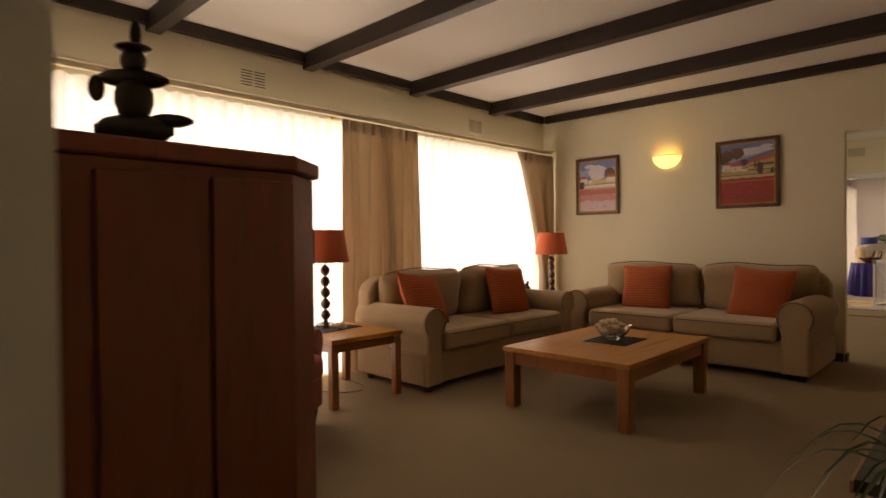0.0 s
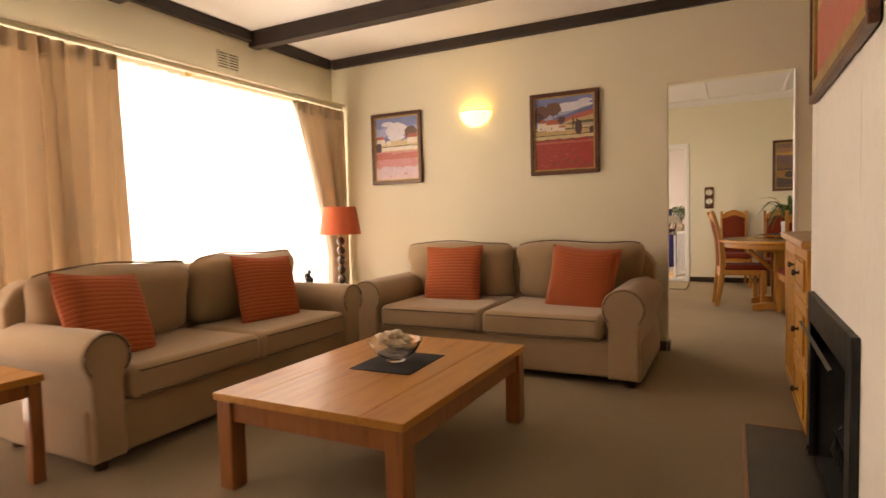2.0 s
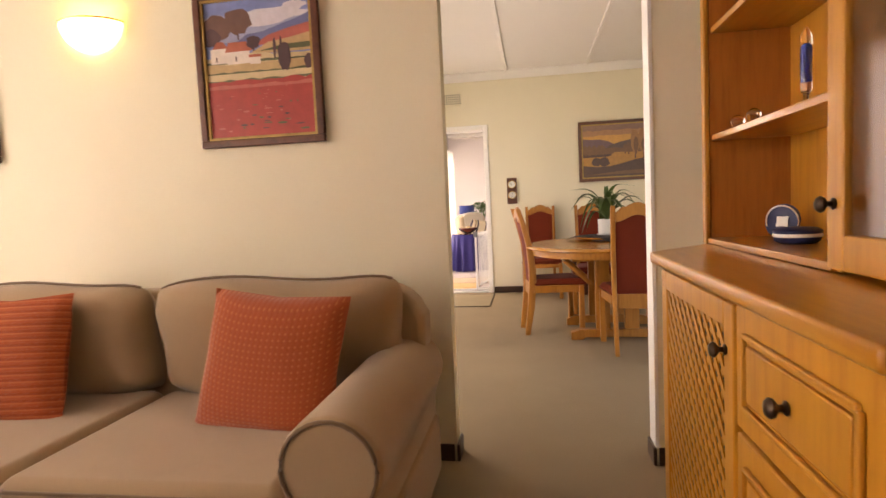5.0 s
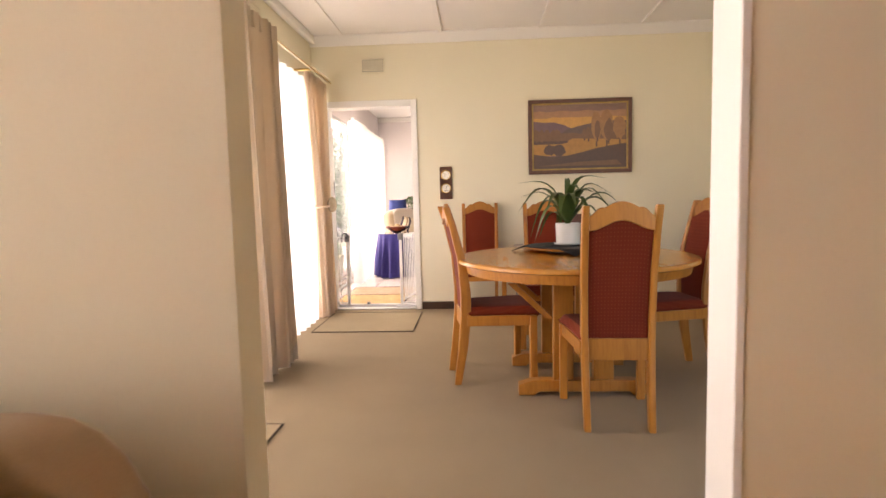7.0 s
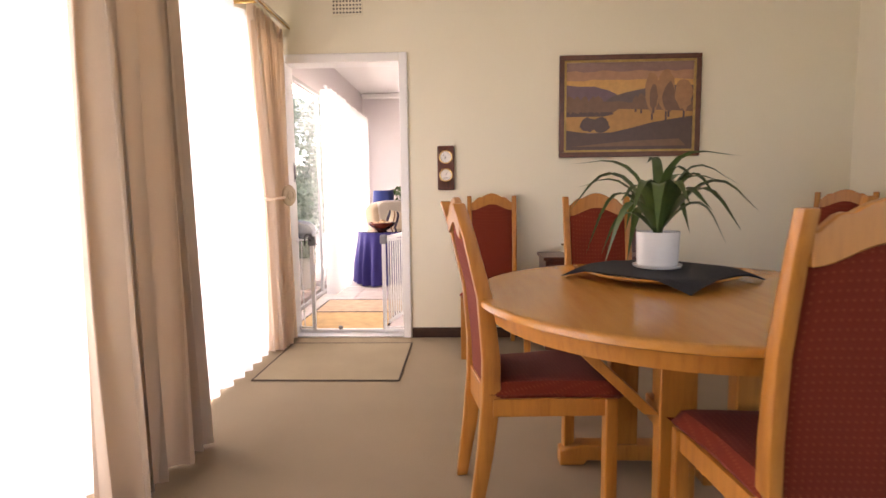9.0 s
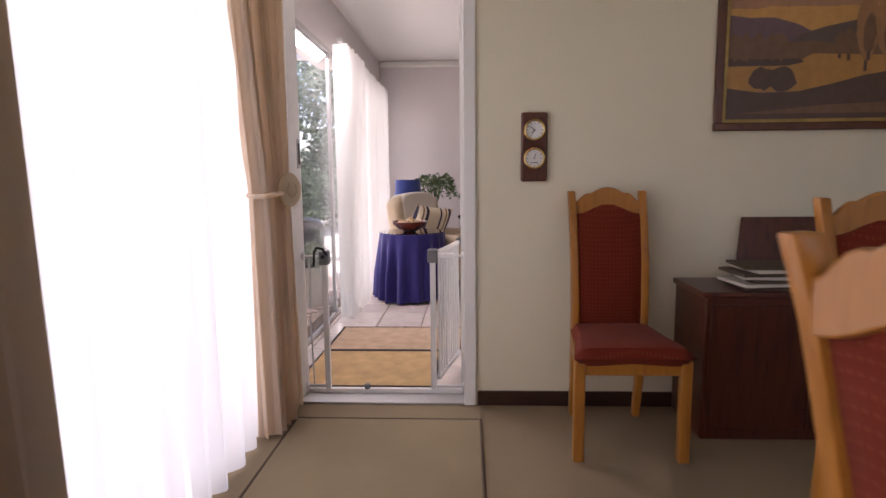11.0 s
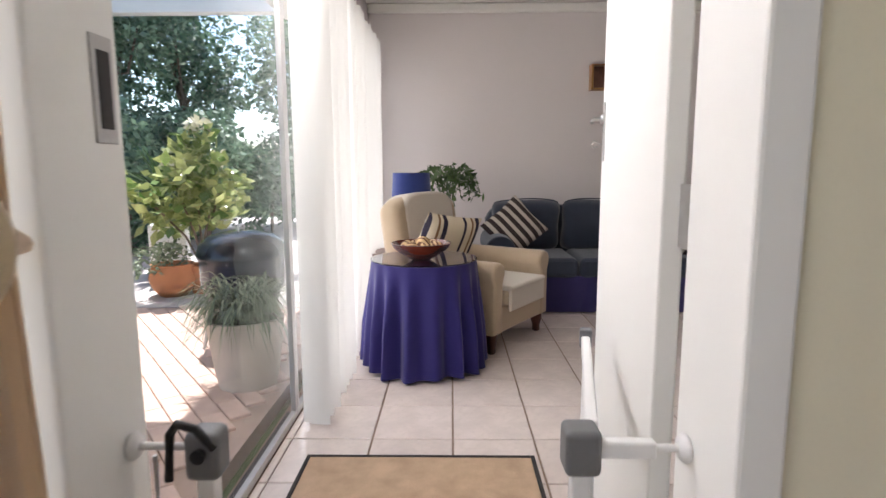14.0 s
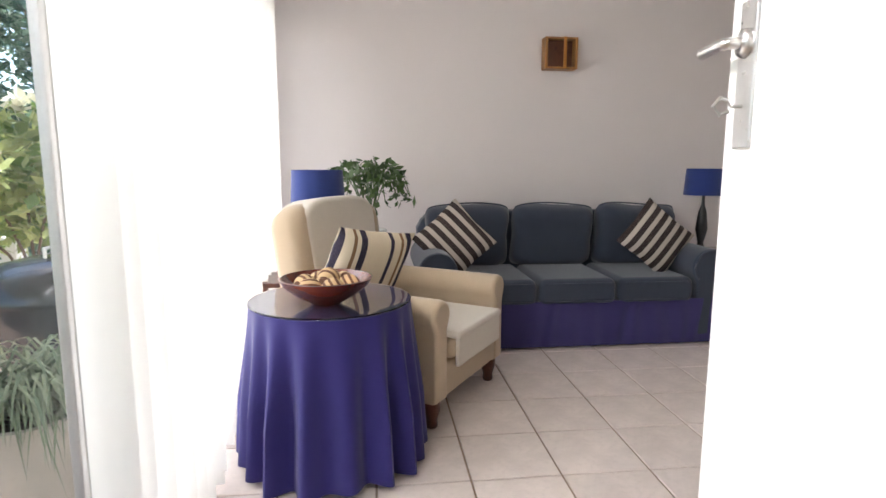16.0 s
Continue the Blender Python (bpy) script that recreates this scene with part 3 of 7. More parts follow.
setting("floor_carpet", box(-2.2, XD - 0.02, -2.4, 4.4, -0.1, 0.0), "carpet", "beige short-pile wall-to-wall carpet, softly worn", "floor")
setting("floor_sunroom", box(XD - 0.02, 15.6, -2.2, 2.32, -0.12, -0.006), "grout", "brown grout bed under square floor tiles", "floor")
wall_with_holes("wall_living_east", "x", XA, XB, -0.5, YL, 2.75, [(0.135, 0.965, 0.0, 2.045)], "wall", "cream painted wall with wide opening to the dining room")
wall_with_holes("wall_living_window", "y", YL, YL + 0.2, -2.2, XB, 2.75, [(0.65, 5.92, 0.0, 2.11)], "wall", "cream painted wall with floor-length windows")
setting("wall_living_south", box(-2.2, XA, -0.5, -0.36, 0, 2.75), "wall", "cream painted wall behind the fireplace", "wall")
setting("wall_entrance", box(-0.12, 0.127, 0.46, YL, 0, 2.75), "breast", "pale rough plaster wall beside the entrance", "wall")
setting("wall_hall", box(-2.2, -2.05, -0.36, YL, 0, 2.75), "wall", "cream painted hall wall", "wall")
wall_with_holes("wall_dining_window", "y", YDN, YDN + 0.2, XB, XD, 2.8, [(6.62, 10.72, 0.0, 2.2)], "wall", "cream painted wall with floor-length window")
setting("wall_dining_south", box(XB, XC, YDS - 0.15, YDS, 0, 2.8), "wall", "cream painted wall behind the sideboard", "wall")
wall_with_holes("wall_dining_east", "x", XC, XD, YDS - 0.15, YDN, 2.8, [(1.16, 2.01, 0.0, 2.04)], "wall", "cream painted wall with door to the sunroom", )
wall_with_holes("wall_sunroom_window", "y", 2.26, 2.42, XD, 15.6, 2.75, [(11.10, 15.15, 0.0, 2.15)], "sunwall", "pale grey wall with sliding glass door and windows")
setting("wall_sunroom_east", box(15.44, 15.6, -2.2, 2.26, 0, 2.75), "sunwall", "pale grey painted wall behind the sofa", "wall")
setting("wall_sunroom_south", box(XD, 15.44, -2.2, -2.05, 0, 2.75), "sunwall", "pale grey painted wall", "wall")
setting("ceiling_living", box(-2.2, XB, -0.5, YL + 0.2, 2.665, 2.80), "ceiling", "white painted ceiling between dark beams", "ceiling")
bm = box(XB, XD, YDS - 0.15, YDN + 0.2, CEIL + 0.02, CEIL + 0.12)
for yb in (-2.0, -1.05, -0.10, 0.86, 1.82):
    box(XB, XC, yb - 0.02, yb + 0.02, CEIL + 0.004, CEIL + 0.024, 0.004, bm=bm)
setting("ceiling_dining", bm, "ceiling", "white board ceiling with thin cover battens", "ceiling")
setting("ceiling_sunroom", box(XD, 15.6, -2.2, 2.42, 2.58, 2.70), "ceiling", "white painted sunroom ceiling", "ceiling")

# dining cornice
for nm, bmx in (("cornice_east", extruded([(0, 0), (0.0, -0.09), (0.02, -0.09), (0.085, -0.015), (0.085, 0)], YDN - YDS, m=Matrix.Translation((XC, YDS, CEIL + 0.02)) @ Matrix.Diagonal((-1, 1, 1, 1)))),
                ("cornice_window", box(XB, XC, YDN - 0.06, YDN, CEIL - 0.05, CEIL + 0.02, 0.015)),
                ("cornice_south", box(XB, XC, YDS, YDS + 0.06, CEIL - 0.05, CEIL + 0.02, 0.015)),
                ("cornice_sunroom", box(15.38, 15.44, -2.05, 2.26, 2.50, 2.58, 0.02))):
    setting(nm, bmx, "ceiling", "white moulded ceiling cornice", "cornice")

# exposed beams and dark cornice rail in the living room
for xb in (0.25, 1.46, 2.67, 3.86, 5.08):
    setting("ceiling_beam", box(xb - 0.05, xb + 0.05, -0.36, YL, 2.535, 2.67, 0.006), "beam", "dark stained exposed ceiling beam", "beam")
setting("trim_window_wall", box(0.12, XA - 0.05, YL - 0.05, YL, 2.575, 2.665, 0.008), "beam", "dark stained cornice rail", "trim")
setting("trim_east_wall", box(XA - 0.05, XA, -0.36, YL - 0.05, 2.575, 2.665, 0.008), "beam", "dark stained cornice rail", "trim")

# skirtings
for nm, b in (("baseboard_east", (XA - 0.014, XA, 0.975, YL)), ("baseboard_jamb", (XA - 0.014, XB + 0.014, 0.951, 0.965)), ("baseboard_jamb", (XA - 0.014, XB + 0.014, 0.135, 0.149)), ("baseboard_east", (XA - 0.014, XA, -0.36, 0.125)),
              ("baseboard_dining", (XC - 0.014, XC, YDS, 1.105)), ("baseboard_dining", (XB, XC - 0.014, YDS, YDS + 0.014)), ("baseboard_dining", (XB, XB + 0.014, 0.98, YDN)), ("baseboard_dining", (XB, XB + 0.014, YDS, 0.12)), ("baseboard_living", (0.12, 2.9, -0.36, -0.346))):
    setting(nm, box(*b, 0, 0.075, 0.004), "skirt", "dark wood skirting board", "skirting")

# chimney breast with fireplace opening
bm = bmesh.new()
for b in ((2.90, 3.33, 0.0, 2.69), (4.22, 4.395, 0.0, 2.69), (3.33, 4.22, 0.70, 2.69)):
    box(b[0], b[1], -0.36, 0.213, b[2], b[3], 0.006, bm=bm)
setting("chimney_breast", bm, "breast", "white rough-plastered chimney breast", "chimney breast")

# wide opening's trim: slim white lining of the right jamb and lintel
setting("trim_opening", box(XA - 0.006, XB + 0.006, 0.123, 0.139, 0.075, 2.049, 0.003), "gloss", "white painted lining of the room opening", "trim")

# door frame to the sunroom
door = thing("door_1", "white painted panel door standing open into the sunroom", "door", kind="structure")
for b in ((XC - 0.018, XD + 0.008, 1.112, 1.172, 0, 2.095), (XC - 0.018, XD + 0.008, 2.0, 2.068, 0, 2.095), (XC - 0.018, XD + 0.008, 1.172, 2.0, 2.03, 2.095)):
    part("door_frame", box(*b, 0.006), "gloss", door, "white painted door frame", False)
part("threshold", box(XC - 0.01, XD + 0.02, 1.172, 2.0, 0.0, 0.012, 0.004), "alu", door, "grey metal threshold strip")
leaf = part("door_leaf", box(0.0, 0.875, -0.036, 0.0, 0.012, 2.02, 0.004), "gloss", door, "", False, pose(11.085, 1.190, 0, 0, 0, -8.5))
plate = part("lock_plate", box(0.805, 0.845, 0.0, 0.004, 1.165, 1.335, 0.0015), "steel", leaf, "pale metal lock plate")
part("lever_handle", tube([(0.826, 0.0, 1.286), (0.826, 0.024, 1.286), (0.832, 0.029, 1.286), (0.884, 0.031, 1.284)], 0.007, 8), "steel", leaf, "brushed steel lever handle")
part("handle_rose", lathe([(0.017, 0), (0.016, 0.006), (0.010, 0.009)], 14, m=pose(0.826, 0.004, 1.286, -90, 0, 0)), "steel", leaf)
part("key", tube([(0.826, 0.0, 1.214), (0.826, 0.016, 1.214), (0.826, 0.020, 1.221), (0.826, 0.029, 1.224), (0.826, 0.037, 1.214), (0.826, 0.029, 1.204), (0.826, 0.019, 1.208)], 0.0026, 6), "steel", leaf, "small steel key in the lock")
for z in (0.25, 1.02, 1.75):
    part("hinge", box(XD + 0.004, 11.095, 1.158, 1.163, z, z + 0.1, 0.002), "steel", door, "long steel hinge strap")
strike = part("strike_plate", box(XC + 0.10, XC + 0.148, 1.9965, 2.0005, 1.18, 1.325, 0.001), "alu", door, "metal strike plate in the jamb")
# thin black plate in place of the shade in the bolt hole
part("bolt_recess", box(XC + 0.110, XC + 0.138, 1.995, 1.9964, 1.20, 1.305), "black", strike, "black plate standing in for the shaded bolt recess", False)


def sliding_window(name, label, x0, x1, y0, y1, z1, mullions, with_glass=True, material="alu", stile=0.045):
    """Aluminium frame in an opening, with panes between its mullions."""
    w = thing(name, label, "window", kind="structure")
    bm = bmesh.new()
    box(x0, x1, y0, y1, 0.0, 0.035, 0.004, bm=bm)
    box(x0, x1, y0, y1, z1 - 0.04, z1, 0.004, bm=bm)
    for xm in (x0, *mullions, x1 - stile):
        box(xm, xm + stile, y0, y1, 0.035, z1 - 0.04, 0.004, bm=bm)
    part("window_frame", bm, material, w, "grey aluminium sliding frame", False)
    edges = [x0, *mullions, x1 - stile]
    if with_glass:
        for a, b in zip(edges, edges[1:]):
            p = part("pane", box(a + stile, b, (y0 + y1) / 2 - 0.003, (y0 + y1) / 2 + 0.003, 0.035, z1 - 0.04), "pane", w, "", False)
            p.visible_shadow = False
    return w


sliding_window("window_1", "floor-length aluminium window behind white sheers", 0.65, 5.92, YL + 0.09, YL + 0.14, 2.11, (2.2, 3.9))
sliding_window("window_2", "floor-length aluminium window behind white sheers", 6.62, 10.72, YDN + 0.09, YDN + 0.14, 2.2, (8.0, 9.4))
sliding_window("window_3", "aluminium sliding glass door to the sunny patio", 11.10, 12.70, 2.240, 2.268, 2.15, (), stile=0.026)
sliding_window("window_4", "aluminium window behind white vertical blinds", 12.703, 15.15, 2.240, 2.268, 2.15, (13.45,), stile=0.03)
part("floor_track", box(11.10, 12.72, 2.269, 2.30, -0.004, 0.014, 0.003), "black", bpy.data.objects["window_3"], "dark sliding-door track")

# sunroom tiles
TILE = 0.345
tile_mesh = chamfered("tile", TILE - 0.008, TILE - 0.008, 0.012, 0.0025, "tile")
sun_floor = bpy.data.objects["floor_sunroom"]

# ---------------------------------------------------------------- living room
def lampshade(r0, r1, h, z, material, parent):
    prof = [(r0, z), (r1, z + h), (r1 - 0.004, z + h), (r0 - 0.004, z)]
    return part("shade", lathe(prof, 32, closed=True), material, parent)


def rim_k(u):
    return 1 / (abs(u) ** 7 + 1) ** (1 / 7)


def sofa(name, label, at, turn, length, depth, seats, body, extra, seat_h=0.42, back_h=0.86, arm_h=0.62, arm_w=0.22, skirt=None, group=""):
    """Sofa facing +y locally, its origin at the floor under its middle."""
    s = thing(name, label, "sofa", at, turn, group)
    L, D = length / 2, depth / 2
    z0 = 0.05
    part("base", box(-L + 0.02, L - 0.02, -D + 0.02, D - 0.05, z0, seat_h - 0.13, 0.025, 3), skirt or body, s)
    part("back_frame", extruded([(-L + 0.04, z0), (L - 0.04, z0), (L - 0.04, back_h - 0.16)] + [(L - 0.04 - 0.16 * (1 - math.cos(a)), back_h - 0.20 + 0.16 * math.sin(a)) for a in np.linspace(0, math.pi / 2, 6)[1:]] + [(-L + 0.04 + 0.16 * (1 - math.cos(a)), back_h - 0.20 + 0.16 * math.sin(a)) for a in np.linspace(math.pi / 2, 0, 6)[:-1]] + [(-L + 0.04, back_h - 0.16)], 0.16, 0.03, m=Matrix.Translation((0, -D, 0))), body, s)
    r = arm_w / 2
    prof = [(-r + 0.035, z0), (r - 0.035, z0), (r - 0.035, arm_h - 2 * r)] + [(r * 1.02 * math.cos(a), arm_h - r + r * math.sin(a)) for a in np.linspace(-0.6, math.pi + 0.6, 15)] + [(-r + 0.035, arm_h - 2 * r)]
    for sx in (-1, 1):
        arm = part("arm", extruded(prof, depth - 0.03, 0.022, m=Matrix.Translation((sx * (L - r), -D + 0.01, 0))), body, s)
        ring = [(sx * (L - r) + r * 0.93 * math.cos(a), D - 0.018, arm_h - r + r * 0.93 * math.sin(a)) for a in np.linspace(-0.75, math.pi + 0.75, 20)]
        part("arm_piping", tube(ring, 0.006, 6), extra, arm)
    inner = length - 2 * arm_w + 0.02
    wide = (length - 0.16) / seats
    w = inner / seats
    for i in range(seats):
        cx = -inner / 2 + w * (i + 0.5)
        bm = box(-w / 2 + 0.004, w / 2 - 0.004, -D + 0.20, D - 0.005, seat_h - 0.14, seat_h + 0.015, 0.045, 4)
        for v in bm.verts:
            if v.co.z > seat_h - 0.05:
                v.co.z += 0.028 * (1 - (v.co.x / (w / 2)) ** 2)
        cu = part("seat_cushion", bm, body, s, at=Matrix.Translation((cx, 0, 0)))
        for zz in (seat_h - 0.004, seat_h - 0.118):
            rim = [(-w / 2 + 0.03, D - 0.03, zz)] + [(x, D - 0.004, zz) for x in np.linspace(-w / 2 + 0.05, w / 2 - 0.05, 8)] + [(w / 2 - 0.03, D - 0.03, zz)]
            part("cushion_piping", tube(rim, 0.0055, 6), extra, cu)
        bc = puffed(wide + 0.004, back_h - seat_h + 0.02, 0.24, 6.0, 24, 0.5)
        hw, hh2 = (wide + 0.004) / 2, (back_h - seat_h + 0.02) / 2
        for v in bc.verts:
            u, q = abs(v.co.x) / hw, abs(v.co.y) / hh2
            if max(u, q) > 0.01:
                k = max(u, q) / (u ** 7 + q ** 7) ** (1 / 7)
                v.co.x, v.co.y = v.co.x * k, v.co.y * k
            if v.co.y > 0.1:
                v.co.y += 0.010 * math.sin(v.co.x * 9 + i)
        ba = part("back_cushion", bc, body, s, "", "soft", pose(-wide * seats / 2 + wide * (i + 0.5), -D + 0.225, (seat_h + back_h) / 2 + 0.01, 80, 0, 0))
        hh = (back_h - seat_h + 0.02) / 2
        part("cushion_piping", tube([(x * rim_k(x / hw), hh * rim_k(x / hw) + 0.010 * math.sin(x * rim_k(x / hw) * 9 + i) - 0.002, 0) for x in np.linspace(-hw, hw, 19)], 0.0055, 6), extra, ba)
    for sx in (-1, 1):
        for sy in (-1, 1):
            part("foot", lathe([(0.030, 0.0), (0.036, 0.03), (0.040, z0 + 0.005)], 10, m=Matrix.Translation((sx * (L - 0.10), sy * (D - 0.10), 0))), "darkwood", s, "dark round wooden foot")
    if skirt:
        part("skirt", folded(length - 0.10, seat_h - 0.13, 14, 0.012, thick=0.004, seed=5, cols=6, rows=6), skirt, s, "dark indigo fabric skirt", at=Matrix.Translation((-L + 0.05, D - 0.025, 0.012)))
    return s


def throw_cushion(name, label, size, at, rx, ry, rz, material, group="", thick=0.15):
    return tagged(part(name, puffed(size, size, thick, 3.2, 16, 0.5), material, None, "", True, Matrix.Translation(at) @ Euler((radians(rx), radians(ry), radians(rz))).to_matrix().to_4x4()), label, "cushion", group)


sofa("sofa", "beige two-seat sofa with rolled arms below the sheer window", (3.87, 3.36, 0), 180, 2.02, 0.86, 2, "sofa", "piping", group="beige sofas")
sofa("sofa", "beige two-seat sofa with rolled arms against the cream wall", (5.46, 2.05, 0), 90, 2.14, 0.98, 2, "sofa", "piping", arm_w=0.26, group="beige sofas")


def leaning(x, y, z, size, face, tilt, roll, label, cloth="rust_rib"):
    """A cushion standing on a seat and leaning back; face: the way that it looks, in degrees."""
    m = Matrix.Translation((x, y, z)) @ Matrix.Rotation(radians(face + 90), 4, "Z") @ Matrix.Rotation(radians(90 - tilt), 4, "X") @ Matrix.Rotation(radians(roll), 4, "Z")
    return tagged(part("throw_cushion", puffed(size * 1.06, size, 0.17, 2.5, 20, 0.5), cloth, None, "", True, m), label, "cushion", "rust cushions")


leaning(5.49, 2.50, 0.622, 0.47, 180, 15, 2, "rust-red woven square cushion on beige sofa")
leaning(5.45, 1.465, 0.622, 0.47, 176, 17, -4, "rust-red diamond-quilted square cushion on beige sofa", "rust")
leaning(3.20, 3.31, 0.635, 0.46, -80, 24, -7, "rust-red woven cushion slumped on beige sofa")
leaning(4.31, 3.32, 0.630, 0.465, -95, 17, -4, "rust-red woven square cushion on beige sofa")


def legged_table(name, label, x0, x1, y0, y1, h, leg, top, apron, group=""):
    t = thing(name, label, "table", ((x0 + x1) / 2, (y0 + y1) / 2, 0), 0, group)
    w, d = (x1 - x0) / 2, (y1 - y0) / 2
    n = 5
    for i in range(n):
        a, b = -d + 2 * d * i / n, -d + 2 * d * (i + 1) / n
        part("top_board", box(-w, w, a + 0.0004, b - 0.0004, h - 0.032, h, 0.0012 if 0 < i < n - 1 else 0.004), "coffee", t)
    for sx in (-1, 1):
        part("apron", box(sx * (w - 0.035) - 0.011, sx * (w - 0.035) + 0.011, -d + leg, d - leg, h - 0.032 - apron, h - 0.032, 0.002), "coffee_leg", t)
        for sy in (-1, 1):
            part("leg", box(sx * (w - 0.008) - sx * leg, sx * (w - 0.008), sy * (d - 0.008) - sy * leg, sy * (d - 0.008), 0, h - 0.032, 0.008, 3), "coffee_leg", t)
    for sy in (-1, 1):
        part("apron", box(-w + leg, w - leg, sy * (d - 0.035) - 0.011, sy * (d - 0.035) + 0.011, h - 0.032 - apron, h - 0.032, 0.002), "coffee_leg", t)
    return t


legged_table("coffee_table", "low orange-brown wooden coffee table with square legs", 3.04, 4.285, 1.49, 2.39, 0.40, 0.078, "coffee", 0.085)
legged_table("side_table", "small orange-brown wooden side table beside the sofa", 2.18, 2.80, 3.12, 3.80, 0.465, 0.055, "coffee", 0.06)
legged_table("corner_table", "small wooden corner table between the sofas", 5.20, 5.85, 3.36, 3.92, 0.465, 0.055, "coffee", 0.06)


def placemat(name, label, x, y, z, w, d, turn):
    """Mat of thin dark sticks laid side by side."""
    t = thing(name, label, "placemat", (x, y, z), turn)
    bm = bmesh.new()
    n = int(w / 0.009)
    for i in range(n):
        box(-w / 2 + i * w / n, -w / 2 + (i + 0.86) * w / n, -d / 2, d / 2, 0.0005, 0.004, bm=bm)
    tagged(part("stick_weave", bm, "black_mat", t, "", False), kind="stuff")
    return t


placemat("placemat", "dark stick placemat on the coffee table", 3.73, 1.93, 0.40, 0.37, 0.31, 2)
placemat("placemat", "dark stick placemat under the table lamp", 2.49, 3.60, 0.465, 0.42, 0.30, 8)

# glass bowl of shells
bowl = thing("glass_bowl", "clear flared glass bowl on the coffee table", "bowl", (3.745, 1.955, 0.4045))
part("bowl_glass", lathe([(0.045, 0.0), (0.055, 0.012), (0.095, 0.04), (0.118, 0.075), (0.130, 0.10), (0.124, 0.10), (0.112, 0.078), (0.088, 0.044), (0.048, 0.016), (0.0, 0.012)], 28), "glass", bowl)
rnd = random.Random(4)
for i in range(17):
    a, rr = rnd.uniform(0, 6.28), 0.075 * math.sqrt(rnd.random())
    s = rnd.uniform(0.7, 1.25)
    sh = lathe([(0.002, -0.042), (0.010, -0.03), (0.018, -0.012), (0.024, 0.004), (0.019, 0.016), (0.013, 0.022), (0.009, 0.03), (0.002, 0.038)], 9)
    for v in sh.verts:
        v.co.x *= 1 + 0.25 * math.sin(9 * math.atan2(v.co.y, v.co.x))
    tagged(part("seashell", sh, "shell", None, "", True, Matrix.Translation((3.745 + rr * math.cos(a), 1.955 + rr * math.sin(a), 0.455 + 0.007 * i * 0.55 + 0.018 * rnd.random())) @ Euler((rnd.uniform(0, 6), rnd.uniform(0, 6), 0)).to_matrix().to_4x4() @ Matrix.Scale(s, 4)), "pale brown spiral seashell in the glass bowl", "seashell", "seashells in the bowl")


def bead_lamp(label, x, y, z, beads, r, group="bead lamps"):
    t = thing("table_lamp", label, "lamp", (x, y, z), 0, group)
    part("lamp_base", lathe([(0.075, 0.0), (0.078, 0.012), (0.060, 0.022), (0.02, 0.032), (0.016, 0.045)], 24), "darkwood", t)
    zz = 0.042
    for i in range(beads):
        h = 0.085
        part("bead", lathe([(0.010, zz)] + [(0.010 + (r - 0.010) * math.sin(math.pi * k / 8) ** 0.8, zz + h * k / 8) for k in range(1, 8)] + [(0.010, zz + h)], 18), "darkwood", t)
        zz += h
    part("lamp_stem", lathe([(0.008, zz), (0.008, zz + 0.06)], 10), "brass", t)
    lampshade(0.185, 0.145, 0.245, zz + 0.02, "shade_red", t)
    return t


bead_lamp("table lamp with rust-red shade and dark beaded base", 2.53, 3.70, 0.4695, 5, 0.037)
bead_lamp("table lamp with rust-red shade and dark beaded base in the corner", 5.58, 3.66, 0.465, 5, 0.037)
cl = bmesh.new()
for i in range(6):
    a = i * 1.05
    joined(cl, lathe([(0.004, -0.012), (0.02, 0.0), (0.026, 0.012), (0.018, 0.026), (0.004, 0.032)], 9), Matrix.Translation((0.045 * math.cos(a), 0.03 * math.sin(a), 0.012 + 0.004 * i)))
tagged(part("white_ornament", cl, "china", None, "", True, Matrix.Translation((2.47, 3.46, 0.4695))), "small pale shell ornament on side table", "ornament")
fig = bmesh.new()
for p, r in (((0, 0, 0.03), 0.035), ((0.03, 0, 0.07), 0.028), ((0.01, 0.01, 0.10), 0.022), ((-0.035, 0, 0.05), 0.022), ((-0.05, 0, 0.085), 0.014), ((0.035, 0, 0.125), 0.014)):
    joined(fig, lathe([(0.002, -r)] + [(r * math.sin(math.pi * k / 6), -r * math.cos(math.pi * k / 6)) for k in range(1, 6)] + [(0.002, r)], 10), Matrix.Translation(p))
tagged(part("black_figurine", fig, "carving", None, "", True, pose(5.27, 3.78, 0.467, 0, 0, 30) @ Matrix.Scale(1.35, 4)), "small carved black figurine on the corner table", "figurine")
tagged(part("white_dish", lathe([(0.04, 0), (0.05, 0.012), (0.062, 0.03), (0.03, 0.036), (0.008, 0.045)], 20), "china", None, "", True, Matrix.Translation((5.68, 3.46, 0.465))), "small white covered dish on the corner table", "dish")
tagged(part("lamp_cable", tube([(2.60, 3.84, 0.46), (2.66, 3.84, 0.30), (2.70, 3.84, 0.02), (2.76, 3.70, 0.005), (2.74, 3.52, 0.005), (2.64, 3.40, 0.005), (2.52, 3.44, 0.005), (2.40, 3.62, 0.005), (2.3, 3.86, 0.005)], 0.003, 6), "cable", None), "thin black lamp cable lying on the carpet", "cable")

